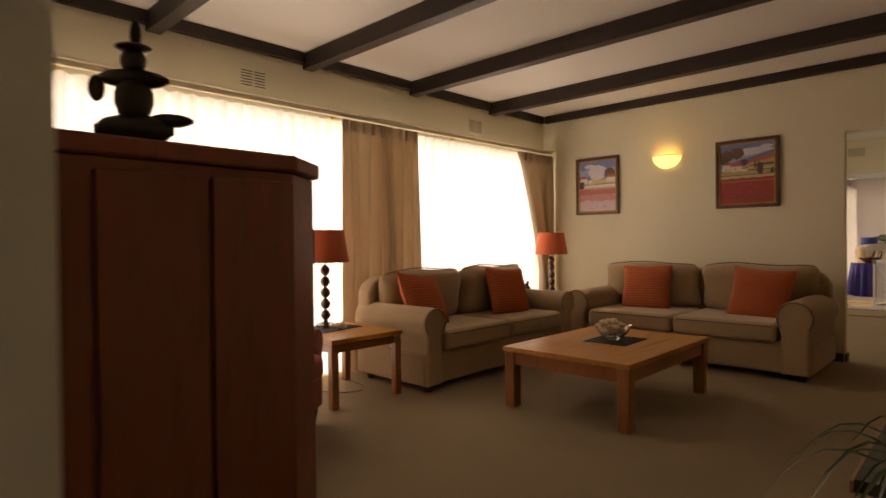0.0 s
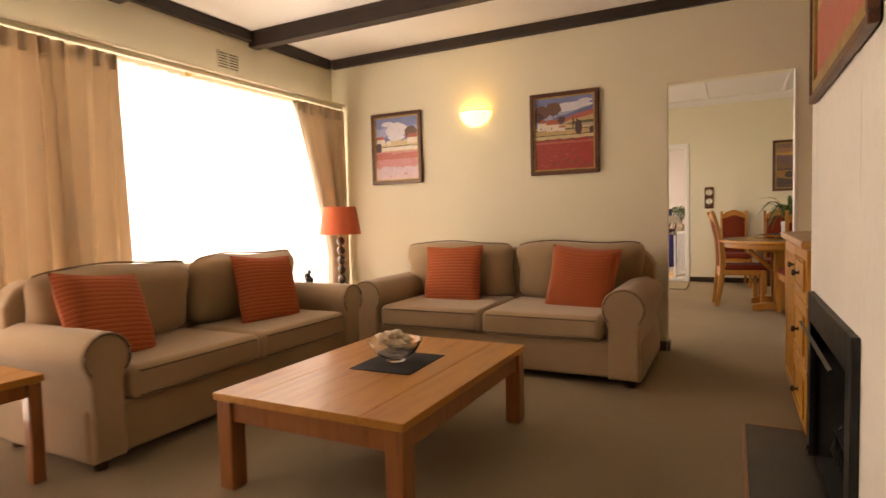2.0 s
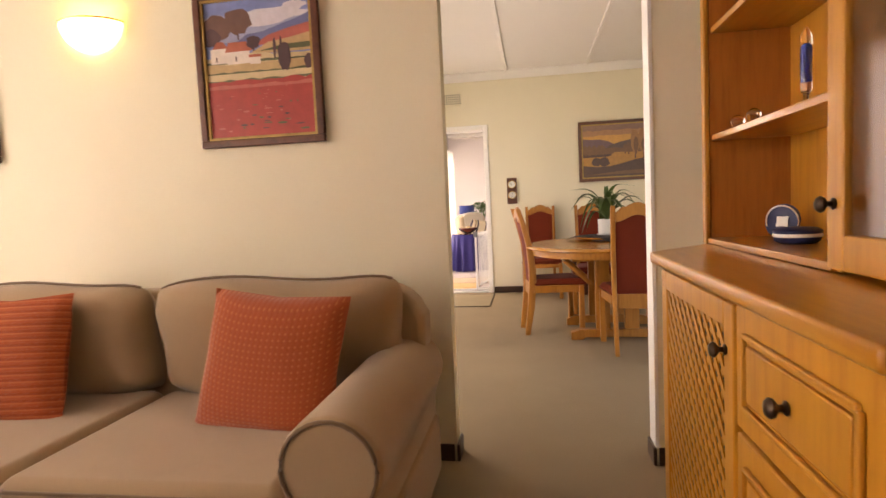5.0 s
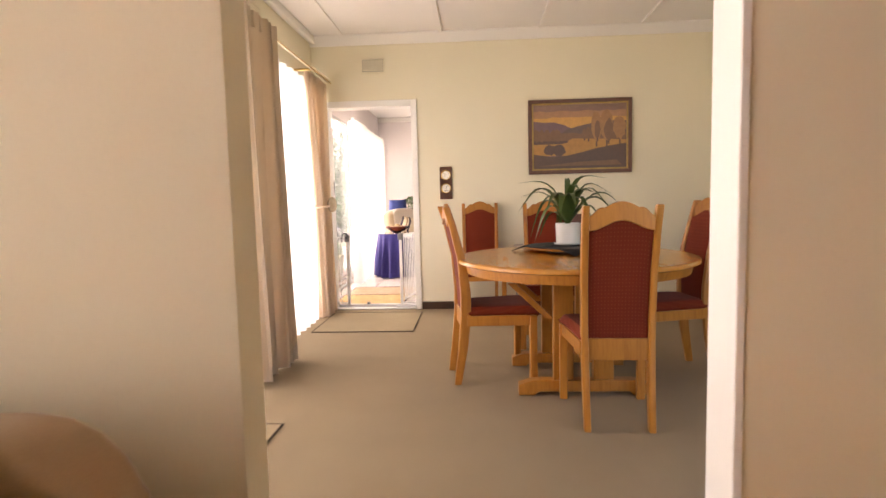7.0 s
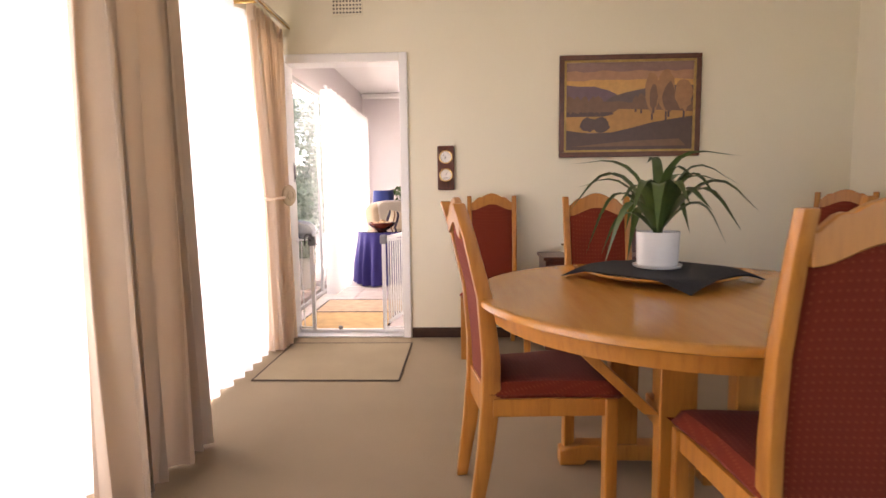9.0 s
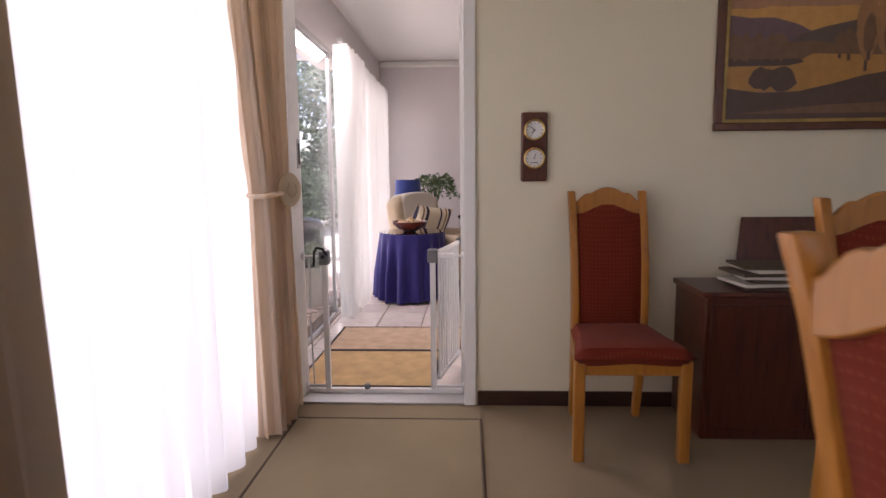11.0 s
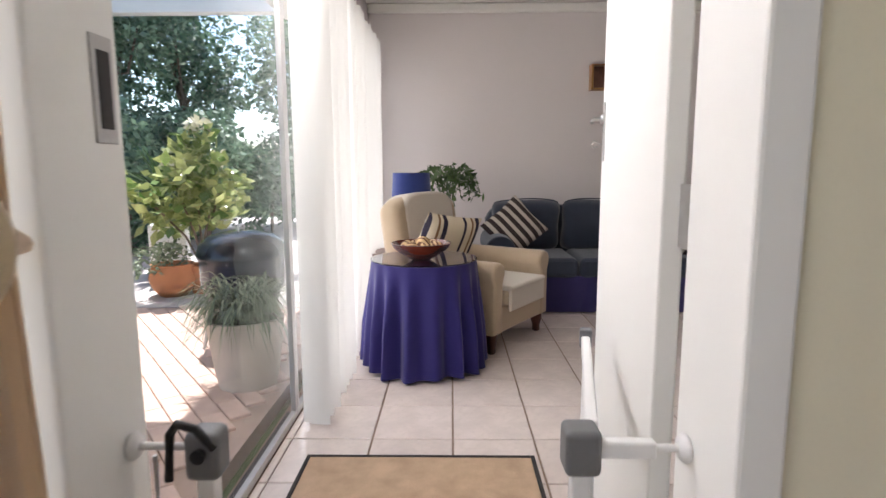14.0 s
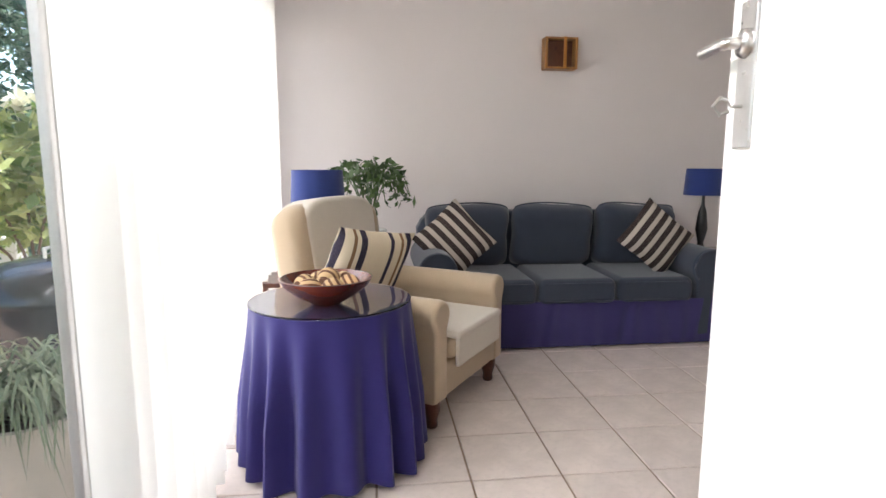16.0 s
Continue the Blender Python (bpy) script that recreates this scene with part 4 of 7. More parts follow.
# red armchair
ac = thing("armchair", "dark red upholstered armchair with rolled arms", "armchair", (1.478, 3.044, 0), -144)
part("base", box(-0.42, 0.42, -0.36, 0.36, 0.10, 0.30, 0.03, 3), "red", ac)
bm = box(-0.31, 0.31, -0.30, 0.42, 0.29, 0.45, 0.055, 4)
part("seat_cushion", bm, "red", ac)
prof = [(-0.36, 0.12), (0.36, 0.12), (0.37, 0.60)] + [(0.37 * math.cos(a), 0.62 + 0.30 * math.sin(a)) for a in np.linspace(0.2, math.pi - 0.2, 12)] + [(-0.37, 0.60)]
part("backrest", extruded(prof, 0.20, 0.05, m=pose(0, -0.44, 0, -8, 0, 0)), "red", ac)
ap = [(-0.06, 0.10), (0.06, 0.10), (0.06, 0.42)] + [(0.085 * math.cos(a), 0.50 + 0.085 * math.sin(a)) for a in np.linspace(-0.5, math.pi + 0.5, 12)] + [(-0.06, 0.42)]
for sx in (-1, 1):
    part("arm", extruded(ap, 0.70, 0.025, m=Matrix.Translation((sx * 0.37, -0.34, 0))), "red", ac)
    for sy in (-1, 1):
        part("foot", lathe([(0.012, 0.0), (0.022, 0.015), (0.018, 0.03), (0.030, 0.06), (0.034, 0.105)], 12, m=Matrix.Translation((sx * 0.37, sy * 0.31, 0))), "darkwood", ac, "dark turned wooden foot")

# armoire by the entrance, with a bronze figure on top
arm = thing("armoire", "tall red-brown wooden cabinet with chamfered corner", "cabinet", (0, 0, 0))
pts = [(0.14, 1.055), (0.655, 1.055), (0.755, 1.135), (0.755, 2.05), (0.14, 2.05)]


def prism(outline, z0, z1, bevel=0.0, bm=None):
    own = bmesh.new()
    f = own.faces.new([own.verts.new((x, y, z0)) for x, y in outline])
    r = bmesh.ops.extrude_face_region(own, geom=[f])
    bmesh.ops.translate(own, vec=(0, 0, z1 - z0), verts=[v for v in r["geom"] if isinstance(v, bmesh.types.BMVert)])
    if bevel:
        bmesh.ops.bevel(own, geom=own.edges[:], offset=bevel, segments=2, profile=0.5, affect="EDGES")
    return joined(bm, own)


part("carcass", prism(pts, 0.0, 1.24, 0.004), "armoire", arm)
part("cornice_top", prism([(0.14, 1.045), (0.660, 1.045), (0.770, 1.13), (0.770, 2.06), (0.14, 2.06)], 1.24, 1.275, 0.008), "armoire", arm)
for x0, x1 in ((0.145, 0.292), (0.300, 0.478), (0.486, 0.652)):
    part("side_plank", box(x0, x1, 1.043, 1.056, 0.06, 1.22, 0.004), "armoire", arm)
for y0, y1 in ((1.16, 1.58), (1.60, 2.03)):
    dr = part("cabinet_door", box(0.753, 0.772, y0, y1, 0.08, 1.20, 0.005), "armoire", arm)
    part("door_hinge", box(0.770, 0.778, y0 + 0.004, y0 + 0.03, 1.05, 1.13, 0.002), "black", dr, "black iron hinge")
    part("door_hinge", box(0.770, 0.778, y0 + 0.004, y0 + 0.03, 0.15, 0.23, 0.002), "black", dr, "black iron hinge")
st = bmesh.new()
for p, s in (((0, 0, 0.02), (0.10, 0.05, 0.02)), ((0, 0, 0.06), (0.085, 0.042, 0.035)), ((0.075, 0, 0.085), (0.05, 0.016, 0.016)), ((0, 0, 0.13), (0.042, 0.036, 0.055)), ((0, 0, 0.175), (0.075, 0.03, 0.022)), ((0, 0, 0.215), (0.028, 0.026, 0.03)), ((0, 0, 0.245), (0.04, 0.035, 0.010)), ((0.005, 0, 0.275), (0.012, 0.012, 0.035)), ((-0.075, 0, 0.15), (0.018, 0.016, 0.03))):
    joined(st, lathe([(0.02, -1)] + [(math.sin(math.pi * k / 7), -math.cos(math.pi * k / 7)) for k in range(1, 7)] + [(0.02, 1)], 12), Matrix.Translation(p) @ Matrix.Diagonal((*s, 1)))
tagged(part("bronze_statue", st, "bronze", None, "", True, pose(0.43, 1.27, 1.275, 0, 0, -28) @ Matrix.Scale(0.88, 4)), "dark bronze seated figure on the cabinet", "statue")

# fireplace
fp = thing("fireplace", "black iron fireplace insert with grate and coals", "fireplace", (0, 0, 0))
for b in ((3.285, 3.369, 0.06, 0.735), (4.181, 4.262, 0.06, 0.735), (3.37, 4.18, 0.62, 0.735)):
    part("surround_plate", box(b[0], b[1], 0.2135, 0.236, b[2], b[3], 0.004), "black", fp)
for nm, b in (("firebox_back", (3.335, 4.215, -0.30, -0.28, 0.0, 0.70)), ("firebox_side", (3.335, 3.355, -0.28, 0.212, 0.06, 0.680)), ("firebox_side", (4.195, 4.215, -0.28, 0.212, 0.06, 0.680)), ("firebox_top", (3.335, 4.215, -0.28, 0.212, 0.680, 0.695)), ("firebox_floor", (3.335, 4.215, -0.28, 0.212, 0.0, 0.06))):
    part(nm, box(*b), "soot", fp, "sooty black firebox lining", False)
part("hood", extruded([(0, 0.0), (0.81, 0.0), (0.81, 0.14), (0, 0.14)], 0.012, m=pose(3.37, 0.20, 0.50, -28, 0, 0)), "black", fp)
for i in range(15):
    x = 3.44 + i * 0.048
    part("grate_bar", tube([(x, 0.14, 0.06), (x, 0.165, 0.12), (x, 0.15, 0.20), (x, 0.13, 0.22)], 0.007, 6), "black", fp)
part("grate_rail", tube([(3.42, 0.15, 0.20), (4.14, 0.15, 0.20)], 0.009, 8), "black", fp)
rnd = random.Random(9)
for i in range(16):
    bmc = bmesh.new()
    bmesh.ops.create_icosphere(bmc, subdivisions=1, radius=rnd.uniform(0.04, 0.065))
    for v in bmc.verts:
        v.co *= rnd.uniform(0.8, 1.15)
    part("coal", bmc, "soot", fp, "", False, Matrix.Translation((rnd.uniform(3.5, 4.08), rnd.uniform(-0.12, 0.09), 0.11 + 0.10 * rnd.random())))
for x in (4.05, 4.10):
    part("control_knob", lathe([(0.004, 0), (0.012, 0.005), (0.012, 0.018), (0.004, 0.022)], 10, m=pose(x, 0.236, 0.12, -90, 0, 0)), "chrome", fp, "small metal control knob")
hb = thing("hearth", "raised dark slate hearth with timber edging", "hearth", (0, 0, 0))
part("slate_slab", box(3.02, 4.49, 0.2135, 0.462, 0.0, 0.056, 0.003), "slate", hb)
part("edging", box(3.0, 4.51, 0.462, 0.476, 0, 0.054, 0.003), "coffee_leg", hb, "thin timber edging strip")
part("edging", box(4.496, 4.51, 0.2135, 0.460, 0, 0.054, 0.003), "coffee_leg", hb, "thin timber edging strip")


# pictures
def picture(name, label, centre, face, w, h, border, inner, layers, group="", frame_mat="frame_wood"):
    """A framed painting; face: the way that it looks; layers: (material, outline in shares of the painting)."""
    p = thing(name, label, "painting", centre, face + 90, group)
    bm = bmesh.new()
    for b in ((-w / 2, w / 2, h / 2 - border, h / 2), (-w / 2, w / 2, -h / 2, -h / 2 + border), (-w / 2, -w / 2 + border, -h / 2 + border, h / 2 - border), (w / 2 - border, w / 2, -h / 2 + border, h / 2 - border)):
        box(b[0], b[1], -0.028, -0.001, b[2], b[3], 0.005, bm=bm)
    part("picture_frame", bm, frame_mat, p)
    bm = bmesh.new()
    e = border + inner
    for b in ((-w / 2 + border, w / 2 - border, h / 2 - e, h / 2 - border), (-w / 2 + border, w / 2 - border, -h / 2 + border, -h / 2 + e), (-w / 2 + border, -w / 2 + e, -h / 2 + e, h / 2 - e), (w / 2 - e, w / 2 - border, -h / 2 + e, h / 2 - e)):
        box(b[0], b[1], -0.020, -0.004, b[2], b[3], 0.002, bm=bm)
    part("gilt_slip", bm, "gilt", p, "thin gilt inner slip")
    iw, ih = w - 2 * e, h - 2 * e
    part("canvas", box(-iw / 2, iw / 2, -0.008, -0.002, -ih / 2, ih / 2), layers[0][0], p, "", False)
    for k, (mat, outline) in enumerate(layers[1:]):
        bm = bmesh.new()
        z = -0.0084 - 0.00008 * k
        bm.faces.new([bm.verts.new((-iw / 2 + u * iw, z, -ih / 2 + v * ih)) for u, v in outline])
        o = part("painted_shape", bm, mat, p, "", False)
    return p


def band(v0, v1, wob, seed, n=14):
    """A painted strip between two uneven levels."""
    r = random.Random(seed)
    up = [(i / n, min(1, max(0, v1 + r.uniform(-wob, wob)))) for i in range(n + 1)]
    return [(0, max(0, v0)), (1, max(0, v0))] + up[::-1]


def blob(cu, cv, ru, rv, seed, n=14):
    r = random.Random(seed)
    return [(min(1, max(0, cu + ru * math.cos(2 * math.pi * i / n) * r.uniform(0.8, 1.1))), min(1, max(0, cv + rv * math.sin(2 * math.pi * i / n) * r.uniform(0.8, 1.1)))) for i in range(n)]


def rect(u0, u1, v0, v1):
    return [(u0, v0), (u1, v0), (u1, v1), (u0, v1)]


def tree_shape(cu, cv, ru, rv, seed, crown, trunk):
    """A painted tree: a trunk under an uneven crown."""
    return [(trunk, rect(cu - 0.008, cu + 0.008, max(0, cv - rv * 1.35), cv)), (crown, blob(cu, cv, ru, rv, seed, 18))]


def flecks(seed, count, low, high, names):
    """Brush strokes scattered over a painted field, smaller towards the far end."""
    rnd = random.Random(seed)
    out = []
    for i in range(count):
        v = rnd.uniform(low, high)
        k = 1.15 - v / high * 0.75
        out.append((names[i % len(names)], blob(rnd.uniform(0.05, 0.95), v, rnd.uniform(0.015, 0.05) * k, rnd.uniform(0.004, 0.010) * k, i + seed, 8)))
    return out


village = [("sky_paint", None), ("sky_low", band(0.70, 0.90, 0.02, 1)), ("cloud_paint", blob(0.68, 0.88, 0.30, 0.05, 2, 20)), ("cloud_paint", blob(0.86, 0.93, 0.13, 0.03, 12, 18)), ("cloud_paint", blob(0.55, 0.83, 0.25, 0.03, 13, 18)),
           ("hill_paint", [(0.3, 0.7), (1, 0.7), (1, 0.87), (0.86, 0.83), (0.72, 0.80), (0.55, 0.76), (0.4, 0.75)]), ("field_pink", [(0.45, 0.66), (1, 0.68), (1, 0.80), (0.8, 0.77), (0.6, 0.73)]), ("field_ochre", [(0.4, 0.6), (1, 0.6), (1, 0.73), (0.8, 0.70), (0.6, 0.68)]), ("field_green", [(0.5, 0.62), (1, 0.62), (1, 0.66), (0.75, 0.655)]),
           ("field_straw", band(0.40, 0.60, 0.015, 4)), ("field_green", band(0.545, 0.56, 0.008, 5)), ("field_ochre", band(0.48, 0.54, 0.010, 6)), ("field_green", band(0.47, 0.485, 0.008, 7)), ("field_straw", band(0.42, 0.465, 0.006, 8)), ("field_green", band(0.41, 0.425, 0.008, 9)), ("field_red", band(0, 0.415, 0.010, 10)), ("field_pink", band(0.36, 0.385, 0.008, 11))]
village += [("tree_brown", blob(0.10, 0.81, 0.16, 0.10, 14, 18)), ("tree_plum", blob(0.05, 0.74, 0.10, 0.07, 15, 16)), ("house_white", rect(0.04, 0.20, 0.55, 0.66)), ("house_white", rect(0.20, 0.42, 0.54, 0.63)), ("house_white", rect(0.42, 0.52, 0.53, 0.58)),
            ("roof_red", [(0.18, 0.63), (0.45, 0.63), (0.39, 0.70), (0.22, 0.70)]), ("roof_red", [(0.06, 0.66), (0.21, 0.66), (0.17, 0.71), (0.11, 0.71)]), ("roof_red", rect(0.41, 0.53, 0.58, 0.60)), ("tree_plum", rect(0.09, 0.105, 0.565, 0.60)), ("tree_plum", rect(0.28, 0.295, 0.56, 0.595))]
village += tree_shape(0.32, 0.85, 0.14, 0.10, 16, "tree_brown", "tree_plum") + tree_shape(0.46, 0.69, 0.07, 0.05, 17, "tree_plum", "tree_plum") + [("tree_plum", blob(0.75, 0.57, 0.065, 0.11, 18, 16)), ("tree_plum", blob(0.72, 0.62, 0.014, 0.11, 19)), ("tree_plum", blob(0.66, 0.63, 0.016, 0.08, 20)), ("tree_plum", blob(0.97, 0.52, 0.04, 0.06, 21))]
village += flecks(60, 46, 0.03, 0.36, ["tree_plum", "field_pink", "field_green", "field_pink"])
# field paled and hazed towards the bottom: glass glare put into the paint
pale = [("sky_paint", None), ("sky_low", band(0.60, 0.84, 0.02, 22)), ("cloud_paint", blob(0.5, 0.80, 0.26, 0.13, 23, 20)), ("cloud_paint", blob(0.30, 0.90, 0.16, 0.04, 24, 16)), ("hill_paint", band(0.60, 0.70, 0.015, 25)), ("cloud_paint", blob(0.5, 0.68, 0.2, 0.07, 26, 18)), ("field_straw", band(0.44, 0.63, 0.02, 27)),
        ("tree_plum", blob(0.08, 0.66, 0.13, 0.05, 28, 16)), ("house_white", rect(0.02, 0.22, 0.56, 0.66)), ("roof_red", [(0.0, 0.66), (0.24, 0.66), (0.18, 0.71), (0.05, 0.71)]), ("house_white", rect(0.26, 0.36, 0.57, 0.63)), ("tree_brown", blob(0.84, 0.74, 0.15, 0.11, 29, 18)), ("house_white", rect(0.76, 1.0, 0.57, 0.66)), ("roof_red", [(0.73, 0.66), (1.0, 0.66), (1.0, 0.72), (0.80, 0.72)]),
        ("field_green", band(0.525, 0.54, 0.006, 30)), ("house_white", band(0.47, 0.525, 0.006, 33)), ("tree_plum", blob(0.06, 0.52, 0.08, 0.10, 34, 16)), ("pale_field", band(0, 0.45, 0.010, 35)), ("field_pink", band(0.33, 0.42, 0.02, 36)), ("pale_haze", band(0, 0.20, 0.03, 37))] + flecks(90, 30, 0.03, 0.38, ["pale_haze", "field_pink", "cloud_paint"])
picture("painting", "red poppy field village painting in dark frame", (6.117, 1.755, 1.745), 180, 0.57, 0.67, 0.032, 0.012, village, "poppy field pictures")
picture("painting", "village print in dark frame, field paled by painted-in glass glare", (6.117, 3.365, 1.745), 180, 0.55, 0.67, 0.032, 0.012, pale, "poppy field pictures")
picture("painting", "large dark-framed glazed picture above the fireplace", (3.66, 0.216, 1.86), 90, 1.14, 0.72, 0.03, 0.05, [("field_ochre", None), ("field_pink", band(0, 0.5, 0.04, 31)), ("cloud_paint", band(0.7, 0.9, 0.05, 32))])
dusk = [("dusk_top", None), ("dusk_sky", band(0.6, 0.90, 0.012, 40)), ("dusk_glow", band(0.6, 0.80, 0.012, 41)), ("dusk_far", [(0, 0.5), (0.5, 0.5), (0.42, 0.62), (0.34, 0.68), (0.22, 0.73), (0.10, 0.73), (0, 0.75)]),
        ("dusk_hill", [(0.26, 0.5), (1, 0.5), (1, 0.73), (0.8, 0.735), (0.62, 0.70), (0.48, 0.66), (0.36, 0.61)]), ("dusk_shade", band(0.42, 0.55, 0.012, 42)), ("dusk_field", [(0, 0.2), (1, 0.2), (1, 0.43), (0.8, 0.45), (0.6, 0.46), (0.42, 0.47), (0.36, 0.42), (0.2, 0.40), (0, 0.39)]), ("dusk_dark", [(0, 0.385), (0.30, 0.385), (0.38, 0.41), (0.36, 0.435), (0, 0.44)]),
        ("dusk_dark", [(0, 0), (1, 0), (1, 0.38), (0.85, 0.35), (0.68, 0.31), (0.52, 0.25), (0.36, 0.20), (0.18, 0.19), (0, 0.23)]), ("dusk_shade", [(0.05, 0.04), (0.95, 0.04), (0.9, 0.12), (0.5, 0.10)])]
for _i, _u in enumerate((0.03, 0.09, 0.15, 0.22, 0.26)):
    dusk += tree_shape(_u, 0.52, 0.040, 0.10, 43 + _i, "dusk_shade", "dusk_dark")
dusk += [("dusk_dark", blob(0.18, 0.295, 0.07, 0.085, 50, 18)), ("dusk_dark", blob(0.275, 0.29, 0.075, 0.09, 51, 18))]
for _u, _v, _a, _b, _m in ((0.55, 0.54, 0.025, 0.08, "dusk_shade"), (0.595, 0.55, 0.032, 0.10, "dusk_shade"), (0.68, 0.66, 0.060, 0.24, "dusk_tree"), (0.79, 0.66, 0.078, 0.27, "dusk_tree"), (0.93, 0.63, 0.070, 0.20, "dusk_tree"), (0.81, 0.60, 0.050, 0.17, "dusk_shade"), (0.69, 0.60, 0.035, 0.14, "dusk_shade")):
    dusk += tree_shape(_u, _v, _a, _b, int(_u * 100), _m, "dusk_dark")
picture("painting", "golden dusk landscape painting in dark gilt frame", (10.857, -0.475, 1.685), 180, 0.995, 0.715, 0.035, 0.016, dusk)

# wall sconce with a lit half bowl
sc = thing("wall_sconce", "lit half-bowl wall light with amber glass", "wall light", (6.118, 2.54, 1.955), 0)
bm = bmesh.new()
rings = []
for k in range(9):
    a = math.pi / 2 * k / 8
    rr, z = 0.15 * math.cos(a), -0.13 * math.sin(a)
    rings.append([bm.verts.new((-0.004 - rr * math.sin(math.pi * i / 16) * 0.8, rr * math.cos(math.pi * i / 16), z + 0.045)) for i in range(17)])
for a, b in zip(rings, rings[1:]):
    for i in range(16):
        bm.faces.new((a[i], a[i + 1], b[i + 1], b[i]))
part("glass_bowl", bm, "bulb_glass", sc, "glowing amber glass half bowl")
part("rim", tube([(-0.004 - 0.15 * 0.8 * math.sin(math.pi * i / 16), 0.15 * math.cos(math.pi * i / 16), 0.045) for i in range(17)], 0.004, 6), "brass", sc, "thin brass rim")
part("back_plate", box(-0.012, -0.001, -0.05, 0.05, -0.04, 0.05, 0.003), "brass", sc)
bulb = new("sconce_bulb", bpy.data.lights.new("sconce_bulb", "POINT"))
bulb.data.energy, bulb.data.color, bulb.data.shadow_soft_size = 0.30, (1, 0.74, 0.30), 0.05
bulb.matrix_world = Matrix.Translation((6.052, 2.54, 1.985))


# vents
def vent(label, m, w, h, cols, rows, group):
    v = thing("wall_vent", label, "air vent", (0, 0, 0), 0, group)
    v.matrix_basis = m
    # no hollow is cut: a black sheet stands in for its shade
    part("backing", box(-w / 2, w / 2, -0.002, 0.0, -h / 2, h / 2), "black", v, "black sheet standing in for the vent's shaded hollow", False)
    for i in range(cols + 1):
        x = -w / 2 + w * i / cols
        part("upright_bar", box(x - 0.005, x + 0.005, -0.010, -0.002, -h / 2, h / 2), "wall", v, "", False)
    for j in range(rows + 1):
        z = -h / 2 + h * j / rows
        part("slat", box(-w / 2, w / 2, -0.011, -0.002, z - 0.006, z + 0.006), "wall", v, "", False)
    return v


vent("cream plaster louvred air vent", Matrix.Translation((2.18, 4.117, 2.37)), 0.21, 0.13, 2, 6, "louvred vents")
vent("cream plaster louvred air vent", Matrix.Translation((4.80, 4.117, 2.37)), 0.21, 0.13, 2, 6, "louvred vents")
vent("cream perforated air brick", pose(10.857, 1.535, 2.43, 0, 0, -90), 0.215, 0.13, 9, 5, "air bricks")
vent("cream perforated air brick", Matrix.Translation((9.4, 2.147, 2.50)), 0.21, 0.13, 9, 5, "air bricks")


# curtains
def curtain(name, label, m, length, height, folds, depth, material, pinch=None, seed=1, head=True):
    c = thing(name, label, "curtain", (0, 0, 0))
    c.matrix_basis = m
    part("cloth", folded(length, height, folds, depth, depth * 0.55, pinch=pinch, seed=seed), material, c)
    if head:
        lo, hi = pinch(height) if pinch else (0, 1)
        n = folds
        for i in range(n):
            x = length * (lo + (hi - lo) * (i + 0.5) / n)
            bm = bmesh.new()
            for k in (-1, 0, 1):
                box(x + k * 0.009 - 0.004, x + k * 0.009 + 0.004, -0.018, 0.02, height - 0.095, height + 0.004, 0.003, bm=bm)
            part("pleat", bm, material, c)
    return c


def sheer(label, m, length, height, folds, depth, seed):
    return tagged(part("sheer_curtain", single_sheet(length, height, folds, depth, seed), "sheer", None, "", True, m), label, "sheer curtain", "sheer curtains")


sheer("white floor-length sheer curtain glowing with daylight", Matrix.Translation((0.6, 4.02, 0.01)), 5.35, 2.13, 48, 0.055, 3)
curtain("curtain", "heavy beige pleated curtain beside the window", Matrix.Translation((2.87, 3.95, 0.015)), 0.91, 2.13, 9, 0.10, "curtain", seed=4)


def tied_right(z):
    k = max(0.0, min(1.0, (z - 0.75) / 1.4))
    return (0.62 * (1 - k) ** 0.8 if z > 0.75 else 0.62 - 0.06 * (0.75 - z), 1.0)


curtain("curtain", "heavy beige curtain drawn back in the corner", Matrix.Translation((5.34, 3.95, 0.015)), 0.72, 2.13, 7, 0.085, "curtain", tied_right, 6)
rod = thing("curtain_rail", "cream painted wooden curtain rail above the window", "curtain rail", (0, 0, 0))
part("rail_board", box(0.5, 6.08, 3.965, 4.005, 2.165, 2.20, 0.008, 3), "wall", rod)
part("rail_ledge", box(0.5, 6.09, 3.93, 4.012, 2.20, 2.212, 0.003), "wall", rod)
for x in (0.9, 2.9, 4.4, 5.9):
    part("bracket", box(x - 0.012, x + 0.012, 4.005, 4.118, 2.17, 2.20, 0.003), "brass", rod)

# potted plant near the entrance
pp = thing("potted_plant", "dark arching strap-leaved pot plant on a stand", "plant", (1.66, 0.05, 0))
part("stand", lathe([(0.13, 0.0), (0.14, 0.02), (0.03, 0.05), (0.03, 0.30), (0.11, 0.32), (0.11, 0.335)], 20), "darkwood", pp)
part("pot", lathe([(0.07, 0.335), (0.10, 0.42), (0.11, 0.49), (0.10, 0.49), (0.09, 0.46), (0.0, 0.46)], 20), "terracotta", pp)
rnd = random.Random(12)
for i in range(34):
    a = rnd.uniform(0, 360)
    part("leaf", strap_leaf(rnd.uniform(0.32, 0.55), 0.016, rnd.uniform(0.14, 0.30), rnd.uniform(0.4, 1.0)), "leaf_dark", pp, "", True, pose(0, 0, 0.46, 0, 0, a))

